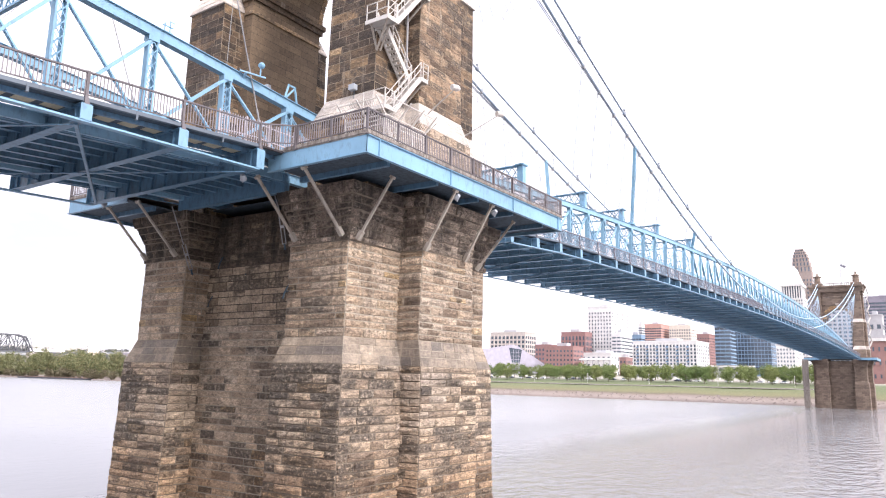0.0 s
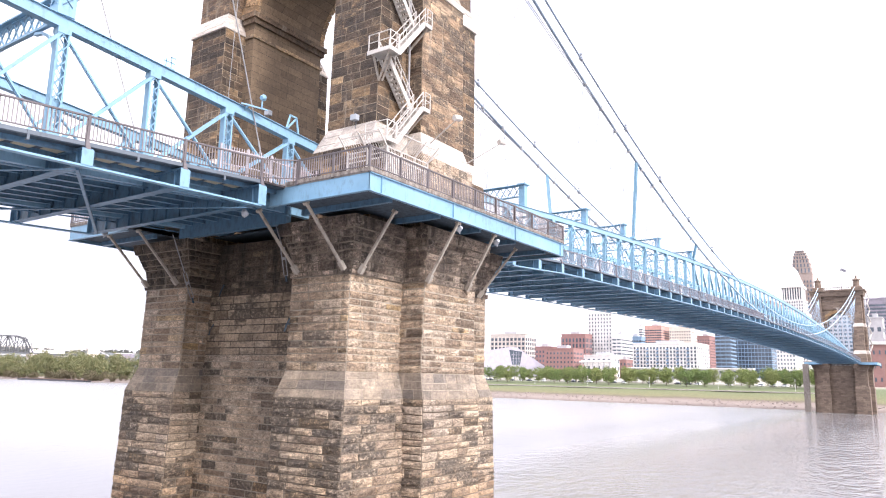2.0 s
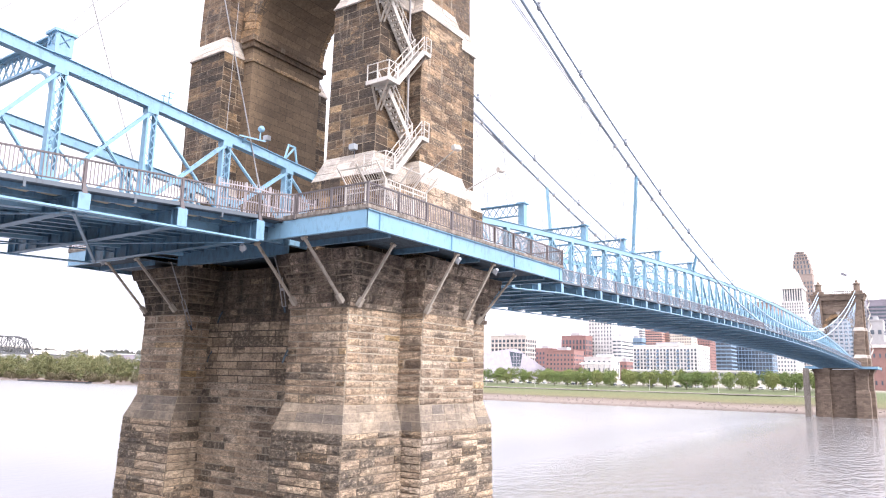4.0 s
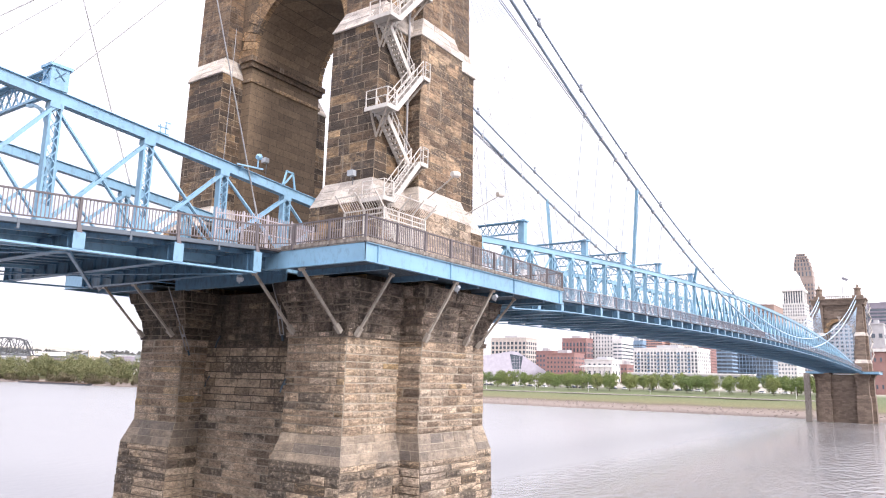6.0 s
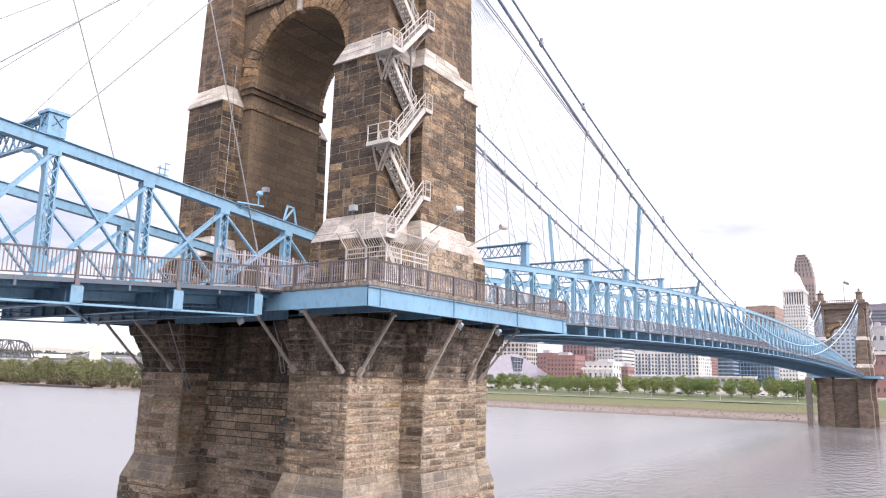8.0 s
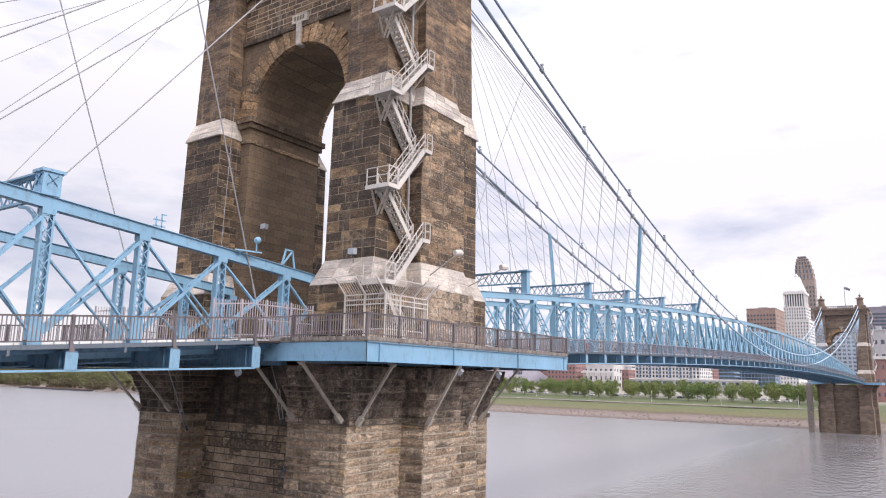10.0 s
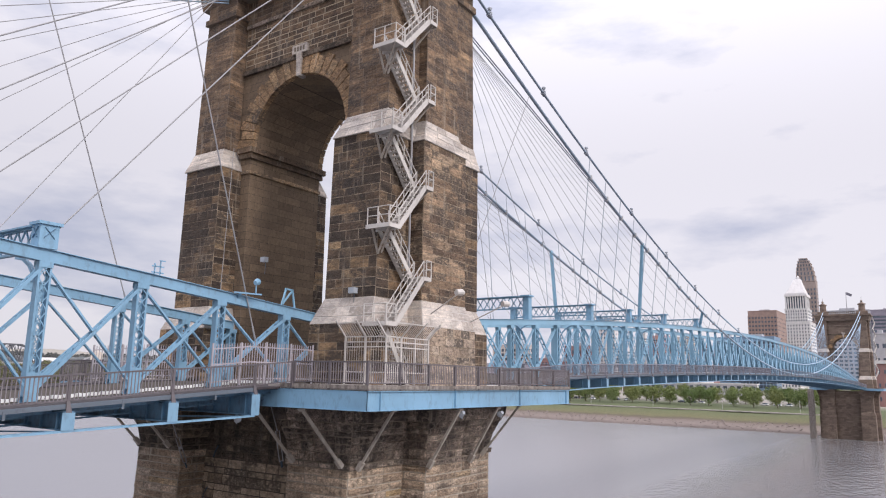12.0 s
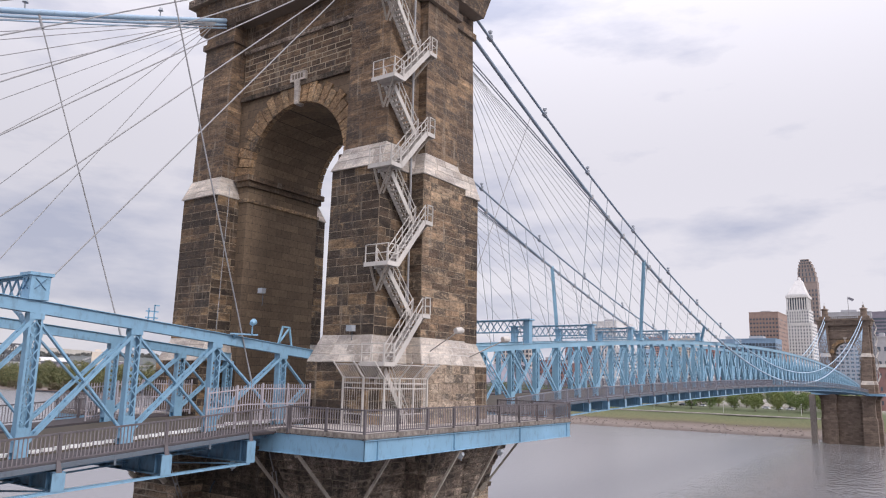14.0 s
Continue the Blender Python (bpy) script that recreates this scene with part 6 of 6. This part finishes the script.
def far_hills():
    """The wooded ridge that closes the valley."""
    mb = Mesh()
    n = 90
    rows = [(1480, 12), (1900, 36), (2350, 58), (2900, 72), (3600, 74)]
    for i in range(n + 1):
        az = 44 + 34 * i / n
        for d, z in rows:
            mb.v.append(reach_point(az, d, z + 7 * noise.noise(Vector((az * 0.3, d * 0.004, 0))) + 3 * noise.noise(Vector((az * 2.2, d * 0.02, 5)))))
    m = len(rows)
    for i in range(n):
        for j in range(m - 1):
            a = i * m + j
            mb.f.append((a, a + 1, a + m + 1, a + m))
    mt, nd, l, b = material("wooded_ridge", 0.95)
    ns = noise_node(nd, l, 0.02, 8, 0.7, space="World")
    # ridge colours greyed for the same distance haze
    c = ramp_node(nd, l, ns.outputs["Fac"], [(0.35, (0.07, 0.08, 0.082)), (0.5, (0.11, 0.122, 0.122)), (0.66, (0.17, 0.18, 0.18))])
    l.new(c.outputs["Color"], b.inputs["Base Color"])
    bump_node(nd, l, b, ns.outputs["Fac"], 1.0, 14.0)
    tagged(part("far_hills", mb, mt, smooth=True), "grey-green wooded ridge closing the valley", "hills", kind="structure")


far_hills()

# ---- far buildings ----
def wall_mat(name, base, dirt):
    return painted(name, base, dirt, 0.85, (0.5, 0.8))


glass_m, gn, gl, gb = material("dark_window_glass", 0.12)
gv = noise_node(gn, gl, 0.05, 3, 0.5, space="World")
gc = ramp_node(gn, gl, gv.outputs["Fac"], [(0.3, (0.035, 0.045, 0.06)), (0.7, (0.12, 0.15, 0.19))])
gl.new(gc.outputs["Color"], gb.inputs["Base Color"])
concrete_w = wall_mat("warm_concrete", (0.5, 0.45, 0.42), (0.35, 0.31, 0.29))
brick_red = wall_mat("red_brick_wall", (0.28, 0.16, 0.15), (0.22, 0.13, 0.12))
brick_brown = wall_mat("brown_brick_wall", (0.3, 0.215, 0.185), (0.22, 0.16, 0.14))
# brown brick with the haze of distance mixed into its colour
brick_haze = wall_mat("haze_greyed_brick", (0.3, 0.245, 0.225), (0.24, 0.195, 0.18))
white_wall = wall_mat("white_masonry_wall", (0.62, 0.61, 0.605), (0.47, 0.46, 0.455))
lavender = wall_mat("lavender_grey_cladding", (0.42, 0.4, 0.47), (0.34, 0.33, 0.39))
brick_pink = wall_mat("pinkish_brick_wall", (0.5, 0.3, 0.26), (0.42, 0.26, 0.23))
purple_wall = wall_mat("mauve_grey_cladding", (0.24, 0.22, 0.27), (0.17, 0.16, 0.2))
cream_wall = wall_mat("cream_wall", (0.62, 0.55, 0.48), (0.48, 0.42, 0.37))
blue_glass = wall_mat("blue_glass_wall", (0.2, 0.3, 0.42), (0.13, 0.2, 0.3))
grey_wall = wall_mat("grey_wall", (0.4, 0.4, 0.42), (0.3, 0.3, 0.32))


def building(name, label, at, width, z0, z1, yaw, mat, cols, rows, win=(0.55, 0.6), depth=24, bands=None, arches=False, piers=None, base=0.12, crown_h=0.06):
    """A block facing the river, with its storeys and windows on the front and right side."""
    x, y = at
    root = thing(name, label, "building", "riverfront buildings", at=(x, y, z0))
    root.rotation_euler = (0, 0, radians(yaw - 90))
    h = z1 - z0
    w = width / 2
    wall = Mesh().box(-w, w, 0, depth, -14, h)
    part("wall", wall, mat, root)
    rf = Mesh().box(-w - 0.3, w + 0.3, -0.3, depth + 0.3, h - 0.02, h + 0.9)
    part("roof", rf, mat, root)
    part("plant_room", Mesh().box(-w * 0.4, w * 0.3, depth * 0.3, depth * 0.7, h + 0.9, h + 3.6), grey_wall, root)
    if not rows:
        return root
    y_lo, y_hi = h * base, h * (1 - crown_h)
    sw, sh = width / cols, (y_hi - y_lo) / rows
    ww, wh = sw * win[0] / 2, sh * win[1] / 2
    me = Mesh().box(-ww, ww, -0.12, 0.15, -wh, wh).data("window", glass_m)
    sill = Mesh().box(-ww - 0.12, ww + 0.12, -0.28, 0.1, -wh - 0.28, -wh).data("sill", mat) if wh > 0.6 else None
    for i in range(cols):
        for j in range(rows):
            ob = new("window", me)
            ob.parent = root
            ob.location = (-w + sw * (i + 0.5), 0, y_lo + sh * (j + 0.5))
            if sill and cols * rows < 60:
                s = new("sill", sill)
                s.parent = ob
    n_side = max(1, min(7, round(depth / sw)))
    for i in range(n_side):
        for j in range(rows):
            ob = new("window", me)
            ob.parent = root
            ob.location = (w, depth * (i + 0.5) / n_side, y_lo + sh * (j + 0.5))
            ob.rotation_euler = (0, 0, radians(90))
    if piers:
        for i in range(cols + 1):
            part("pilaster", Mesh().box(-w + sw * i - piers, -w + sw * i + piers, -0.55, 0.1, y_lo * 0.3, y_hi + 0.3), mat, root)
    if bands:
        for j in range(rows + 1):
            part("floor_band", Mesh().box(-w - 0.1, w + 0.1, -bands, 0.05, y_lo + sh * j - 0.22, y_lo + sh * j + 0.22), mat, root)
    return root


building("office_block", "broad pinkish concrete office block with square windows", (619.1, 334.8), 41.1, 12, 56.5, 0, concrete_w, 9, 8, (0.6, 0.62), depth=23.9, piers=0.35)
building("brick_warehouse", "narrow red brick warehouse by the river park", (582.2, 275.3), 16.7, 10, 41.3, 0, brick_red, 5, 6, (0.45, 0.5), depth=12)
building("brick_warehouse", "long red brick warehouse with rows of windows", (519.8, 229.0), 25.5, 10, 36.7, 0, brick_red, 8, 6, (0.4, 0.45), depth=20.8)
building("brick_block", "tall dark red brick block with arched bays", (597.2, 251.2), 24.4, 10, 53.7, 0, brick_red, 7, 7, (0.45, 0.7), depth=16, piers=0.3)
building("white_tower_block", "tall white office tower with a fine window grid", (615.7, 232.0), 23.6, 10, 79.2, 0, white_wall, 8, 16, (0.35, 0.5), depth=45.6, piers=0.45)
building("white_wing", "white office wing with long window strips", (609.4, 213.3), 8.8, 10, 53.4, 0, white_wall, 2, 11, (0.8, 0.4), depth=30, bands=0.5)
building("white_podium", "low white podium with tall openings", (559.6, 212.9), 27.7, 10, 32.7, 0, white_wall, 6, 3, (0.4, 0.55), depth=44)
building("brick_annex", "small red brick annex", (548, 184.5), 6.0, 10, 28.3, 0, brick_red, 2, 4, (0.4, 0.5), depth=15)
condo = building("apartment_block", "long white apartment block with blue-grey balconies", (581.5, 160.3), 54.6, 10, 43.5, 0, white_wall, 19, 9, (0.5, 0.62), piers=0.3, depth=40)
for i in range(1, 19, 3):
    for j in range(9):
        x0, z0 = -27.3 + 54.6 / 19 * i + 0.3, 3.1 + 3.05 * j
        part("balcony", Mesh().box(x0, x0 + 2.3, -1.5, -0.1, z0 + 0.85, z0 + 1.0).box(x0, x0 + 2.3, -1.5, -1.42, z0 + 1.0, z0 + 2.0), blue_glass, condo)
building("glass_block", "dark glass office block behind the apartments", (681.7, 221.9), 14.3, 14, 55.7, 0, blue_glass, 5, 12, (0.8, 0.55), depth=12)
building("white_slab", "slim white slab with dark floor bands", (814.3, 262.0), 4.4, 20, 77.8, 0, white_wall, 2, 16, (0.9, 0.5), depth=10, bands=0.3)
building("brick_block", "pinkish brick block behind the apartments", (773.7, 233.0), 18.9, 20, 73.4, 0, brick_pink, 7, 16, (0.85, 0.45), depth=29, bands=0.3)
building("cream_block", "cream stone block with regular windows", (782.7, 205.4), 24.0, 20, 72.1, 0, cream_wall, 9, 13, (0.45, 0.5), depth=32)
building("brick_block", "dark red brick block with a flat roof", (739.2, 168.8), 12.7, 20, 59.0, 0, brick_red, 5, 11, (0.4, 0.45), depth=25)
building("glass_tower", "blue glass corner tower with storey bands", (627.0, 122.6), 13.0, 10, 61.5, 0, blue_glass, 3, 13, (0.94, 0.6), depth=20, bands=0.4)
building("glass_tower", "blue-grey curtain wall office with fine mullions", (672.8, 108.8), 34.5, 12, 64.5, 0, blue_glass, 12, 12, (0.86, 0.8), depth=30.5, piers=0.12)
building("white_block", "white riverside block with small square windows", (596.8, 67.4), 13.7, 10, 40.5, 0, white_wall, 6, 8, (0.45, 0.5), depth=40)
building("brown_block", "wide brown brick office slab", (850.4, 134.5), 30.9, 20, 105, 0, brick_brown, 9, 15, (0.55, 0.4), depth=57, piers=0.2)
building("dark_tower", "dark blue-grey banded tower", (763.6, 4.9), 31.8, 20, 94.1, 0, purple_wall, 4, 18, (0.98, 0.5), depth=60, bands=0.3)
building("white_annex", "pale flat-roofed block by the bridge foot", (523.2, -0.3), 8.5, 10, 56.4, 0, grey_wall, 2, 4, (0.5, 0.3), depth=20)
stad = building("dark_red_block", "dark red stadium wall with a white roof edge", (443.7, -10.7), 17.5, 8, 36.0, 0, brick_red, 6, 3, (0.3, 0.3), depth=70)
part("roof_edge", Mesh().box(-9.2, 9.2, -0.8, 71, 27.0, 28.8), white_wall, stad, "white roof edge")
building("bank_tower", "pale grey office tower behind the far bridge tower", (810.4, 44.6), 40, 20, 98.8, 0, grey_wall, 9, 16, (0.6, 0.5), depth=24)
# promenade, pavilion, museum
prom = thing("promenade_wall", "long pale terrace wall above the park", "wall", at=(527.4, 125.9, 12))
prom.rotation_euler = (0, 0, radians(-90))
part("wall", Mesh().box(-47, 47, 0, 6, -6, 9.6), grey_wall, prom)
part("coping", Mesh().box(-47.5, 47.5, -0.5, 6.5, 9.6, 10.5), white_wall, prom)
for i in range(19):
    part("opening", Mesh().box(-45 + i * 4.9, -42.4 + i * 4.9, -0.15, 0.2, 6.4, 8.4), glass_m, prom)
pav = thing("pavilion", "white flat-roofed open pavilion on columns", "pavilion", at=(522, 198.3, 17.6))
pav.rotation_euler = (0, 0, radians(-90))
part("roof", Mesh().box(-14, 14, 0, 12, 8.4, 9.6).box(-13, 13, 1, 11, 9.6, 10.2), white_wall, pav)
for i in range(6):
    part("column", Mesh().tube((-12 + i * 4.8, 1, -8), (-12 + i * 4.8, 1, 8.4), 0.5, 0.45, 10), grey_wall, pav)
part("floor", Mesh().box(-14, 14, 0, 12, -8, 0.3), cream_wall, pav)
mus = thing("museum_hall", "angular lavender-grey hall with a tall trapezoid window", "building", at=(531.5, 281.8, 12))
mus.rotation_euler = (0, 0, radians(-63))
front = [(-42, -10), (34, -10), (34, 8), (5.5, 26.9), (0, 27.6), (-42, 20.5)]
part("wall", Mesh().quad_solid([(x, 0, z) for x, z in front], [(x, 26, z) for x, z in front]), lavender, mus)
wf = [(0.9, 11.8), (8.0, 11.8), (9.8, 23.3), (-1.7, 25.0)]
win = part("window", Mesh().quad_solid([(x, -0.2, z) for x, z in wf], [(x, 0.3, z) for x, z in wf]), glass_m, mus)
for k in (2.2, 4.6, 7.0):
    part("mullion", Mesh().box(k - 0.12, k + 0.12, -0.35, 0, 11.8, 23.4), lavender, win)
for k in (14.5, 17.5, 20.5):
    part("mullion", Mesh().box(0.2, 8.6, -0.35, 0, k - 0.12, k + 0.12), lavender, win)

# pale stepped tower with a pyramid top, and the tall brown tower behind it
st = thing("stepped_tower", "white stepped skyscraper with a colonnade and pyramid roof", "skyscraper", at=(954.5, 114.8, 20))
st.rotation_euler = (0, 0, radians(-90))
part("base_block", Mesh().box(-15.4, 15.4, 0, 44, -10, 80).box(-15.8, 15.8, -0.4, 44.4, 79.2, 80.4), white_wall, st)
part("shaft", Mesh().box(-13, 13, 2, 38, 80, 97).box(-13.4, 13.4, 1.6, 38.4, 96, 97.2), white_wall, st)
part("colonnade_core", Mesh().box(-10.6, 10.6, 4, 34, 97, 113), glass_m, st)
for i in range(9):
    part("column", Mesh().box(-11.6 + i * 2.9 - 0.6, -11.6 + i * 2.9 + 0.6, 2.6, 4.1, 97, 112.5), white_wall, st)
for i in range(8):
    part("column", Mesh().box(10.4, 11.8, 4.4 + i * 4 - 0.7, 4.4 + i * 4 + 0.7, 97, 112.5), white_wall, st)
part("cornice", Mesh().box(-12.8, 12.8, 1.6, 36, 112.5, 115.5).box(-11.6, 11.6, 3, 35, 115.5, 117), white_wall, st)
part("roof", Mesh().frustum((-10.8, 10.8, 4, 34), (-5.2, 7, 12, 29), 117, 129).frustum((-5.2, 7, 12, 29), (-2.4, 5, 17, 27), 129, 136).box(-3.4, 5.2, 10, 14, 120, 124.5), white_wall, st)
part("lantern", Mesh().tube((1.3, 22, 136), (1.3, 22, 139), 2.4, 2.0, 8).tube((1.3, 22, 139), (1.3, 22, 141), 2.0, 0.3, 8), white_wall, st)
wme = Mesh().box(-0.6, 0.6, -0.15, 0.1, -1.1, 1.1).data("window", glass_m)
for j in range(24):
    if j in (18, 19):
        continue
    low = j < 18
    for i in range(9):
        ob = new("window", wme)
        ob.parent, ob.location = st, ((-13.2 + 3.3 * i, 0, 6 + 4.1 * j) if low else (-11.2 + 2.8 * i, 2, 4 + 3.9 * j))
    for i in range(10):
        ob = new("window", wme)
        ob.parent, ob.location = st, ((15.4, 3 + 4.1 * i, 6 + 4.1 * j) if low else (13, 4.5 + 3.5 * i, 4 + 3.9 * j))
        ob.rotation_euler = (0, 0, radians(90))
br_t = building("brown_skyscraper", "tall slim brown brick skyscraper with a rounded top", (1074.3, 117.4), 24, 20, 166, 0, brick_haze, 6, 20, (0.4, 0.5), depth=18, piers=0.25)
for lo, hi, z0, z1 in ((-12, 11.2, 146, 154.5), (-12, 10.2, 154.5, 161), (-11.6, 8.8, 161, 167), (-10.6, 7.2, 167, 172), (-9.6, 5.2, 172, 176), (-8, 2.6, 176, 179.5)):
    tier = part("setback", Mesh().box(lo, hi, (z0 - 146) * 0.1, 18 - (z0 - 146) * 0.2, z0 - 0.2, z1).box(lo - 0.25, hi + 0.25, (z0 - 146) * 0.1 - 0.25, 18.2 - (z0 - 146) * 0.2, z1 - 0.8, z1), brick_haze, br_t)
    for k in range(5):
        c = lo + (hi - lo) * (k + 0.5) / 5
        part("window", Mesh().box(c - 0.8, c + 0.8, (z0 - 146) * 0.1 - 0.15, (z0 - 146) * 0.1 + 0.1, z0 + 0.8, z1 - 1.4), glass_m, tier)

shed_rust = painted("rusty_brown_steel", (0.13, 0.08, 0.06), (0.06, 0.05, 0.045), 0.8)
dark_steel = painted("dark_bridge_steel", (0.09, 0.095, 0.11), (0.05, 0.05, 0.055), 0.6)
# railway bridge and sheds at the river's bend
rb = thing("railway_bridge", "dark steel truss railway bridge far downriver", "bridge", at=(475, 1015, 32))
tr = Mesh()
for dy in (0, 8):
    tr.box(-176, 0, dy - 0.6, dy + 0.6, 0, 1.8)
    tops = [(-11 * k, (0.9 if k == 0 else 20 if k == 1 else 23.5)) for k in range(17)]
    for k, ((x0, h0), (x1, h1)) in enumerate(zip(tops, tops[1:])):
        tr.beam((x0, dy, h0), (x1, dy, h1), 1.3, 1.6).beam((x1, dy, 0), (x1, dy, h1), 0.8, 0.9)
        tr.beam((x0, dy, h0 if k % 2 else 1), (x1, dy, 1 if k % 2 else h1), 0.8, 1.0)
        tr.beam((x0, dy, (h0 + 1) / 2), ((x0 + x1) / 2, dy, 1 if k % 2 else h1), 0.5, 0.5)
        tr.beam((x1, dy, h1 / 2), ((x0 + x1) / 2, dy, h0 if k % 2 else 1), 0.5, 0.5)
for k in range(1, 17):
    tr.beam((-11 * k, 0, 22), (-11 * k, 8, 22), 0.8, 0.8)
part("truss", tr, dark_steel, rb)
part("pier", Mesh().box(-4, 4, -3, 11, -38, 0), concrete_w, rb)
part("pier", Mesh().box(-180, -172, -3, 11, -38, 0), concrete_w, rb)
part("approach_span", Mesh().box(0, 150, -1, 9, -1.6, 1.6), dark_steel, rb)
for i in range(5):
    part("trestle", Mesh().box(26 + 28 * i, 28.4 + 28 * i, 0, 8, -30, -1.6), dark_steel, rb)
hw = thing("road_viaduct", "long grey road viaduct beyond the trees", "bridge", at=(470, 1090, 22))
part("deck", Mesh().box(-60, 260, -4, 4, 8, 10), grey_wall, hw)
for i in range(8):
    part("pier", Mesh().box(-50 + 36 * i, -48 + 36 * i, -2, 2, -20, 8), concrete_w, hw)


def shed(name, label, az, d, width, z0, z1, mat, ramp=False, gable=0.7):
    root = thing(name, label, "building", "works buildings", at=reach_point(az, d, z0))
    root.rotation_euler = (0, 0, radians(az - 90))
    h = z1 - z0
    part("wall", Mesh().box(-width / 2, width / 2, 0, 18, -20, h), mat, root)
    part("roof", Mesh().frustum((-width / 2 - 0.4, width / 2 + 0.4, -0.4, 18.4), (-width / 2 - 0.4, width / 2 + 0.4, 8.6 if gable > 1 else -0.4, 9.4 if gable > 1 else 18.4), h, h + gable), white_wall, root)
    if ramp:
        part("conveyor", Mesh().beam((-width / 2, 4, h * 0.75), (-width / 2 - 26, 4, h * 0.3), 2.0, 1.6), grey_wall, root)
        part("conveyor", Mesh().beam((width / 2, 4, h * 0.6), (width / 2 + 24, 4, h * 0.15), 2.0, 1.6), grey_wall, root)
        part("head_house", Mesh().box(-width / 4, width / 4, 4, 12, h + 0.7, h + 3.5), mat, root)


shed("white_warehouse", "long low grey warehouse with a white pitched roof", 63.2, 1240, 46, 20, 32, purple_wall, gable=8.0)
shed("grain_works", "pale boxy riverside works with sloping conveyors", 60.3, 1047, 14, 20, 46, cream_wall, True)
shed("blue_shed", "blue-grey warehouse beyond the woods", 58.3, 1100, 26, 22, 34.5, purple_wall)
barge = thing("moored_barge", "long low dark barge moored at the wooded bank", "barge", at=(bank_x(720) - 4, 700, -0.2))
barge.rotation_euler = (0, 0, radians(90))
part("hull", Mesh().frustum((-64, 64, 0, 6), (-66, 66, -0.4, 6.4), 0.0, 1.6), dark_steel, barge)
part("coaming", Mesh().box(-60, 58, 0.8, 5.2, 1.6, 2.3), shed_rust, barge)

# light poles in the park
for i in range(10):
    yy = 30 + i * 40
    xx = bank_x(yy) + 52
    root = thing("park_lamp", "thin white lamp post on the riverside lawn", "lamp post", "park lamp posts", at=(xx, yy, ground_z(52, yy) - 0.1))
    part("pole", Mesh().tube((0, 0, 0), (0, 0, 6.0), 0.09, 0.06, 6), white_wall, root)
    part("head", Mesh().tube((-0.3, 0, 6.0), (0.3, 0, 6.0), 0.2, 0.2, 6), white_wall, root)
pth = Mesh()
for y in range(0, 420, 20):
    a, b = bank_x(y) + 46, bank_x(y + 20) + 46
    pth.beam((a, y, ground_z(46, y) + 0.25), (b, y + 20, ground_z(46, y) + 0.25), 3.0, 0.5)
tagged(part("footpath", pth, walk_slab), "pale concrete footpath along the lawn", "path", kind="structure")
# cars parked among the trees
car_white = painted("white_car_paint", (0.7, 0.7, 0.7), (0.5, 0.5, 0.5), 0.3)
car_dark = painted("dark_car_paint", (0.05, 0.055, 0.07), (0.04, 0.04, 0.04), 0.3)
tyre_black = painted("tyre_rubber", (0.025, 0.025, 0.025), (0.04, 0.04, 0.04), 0.9)


def parked_car(mat, label):
    root = thing("car", label, "car", "parked cars")
    part("body", Mesh().frustum((-2.2, 2.2, -0.88, 0.88), (-2.1, 2.1, -0.8, 0.8), 0.35, 0.95), mat, root)
    part("cabin", Mesh().frustum((-1.5, 1.2, -0.78, 0.78), (-1.1, 0.6, -0.62, 0.62), 0.95, 1.5), glass_m, root)
    for x in (-1.35, 1.35):
        for y in (-0.8, 0.8):
            part("wheel", Mesh().tube((x, y - 0.1, 0.33), (x, y + 0.1, 0.33), 0.33, n=10), tyre_black, root)
    return root


rng_c = random.Random(9)
cars = [parked_car(car_white, "white car parked beneath the park trees"), parked_car(car_dark, "dark car parked beneath the park trees")]
yy = 40.0
first_car = [True, True]
while yy < 400:
    which = 0 if rng_c.random() < 0.65 else 1
    m = pose(bank_x(yy) + 80 + rng_c.uniform(-2, 2), yy, ground_z(80, yy) + 0.05, 0, 0, 68 + rng_c.uniform(-4, 4))
    if first_car[which]:
        cars[which].matrix_world = m
        first_car[which] = False
    else:
        copy_thing(cars[which], m)
    yy += rng_c.choice((6.0, 6.5, 7.0, 18.0))
# stones of the shore
shore_rock = painted("shore_rock", (0.22, 0.185, 0.168), (0.11, 0.088, 0.078), 0.95)
rk, rng_s = Mesh(), random.Random(21)
for i in range(900):
    y = rng_s.uniform(-30, 430)
    s = rng_s.uniform(0, 22)
    x = bank_x(y) + s
    r = rng_s.uniform(0.15, 0.6)
    z = ground_z(s, y)
    rk.frustum((x - r, x + r, y - r * 1.4, y + r * 1.4), (x - r * 0.5, x + r * 0.6, y - r * 0.8, y + r * 0.7), z - 0.4, z + r * 0.7)
tagged(part("shore_stones", rk, shore_rock, kind="stuff"), "scattered pale stones along the muddy shore", "stones", kind="stuff")
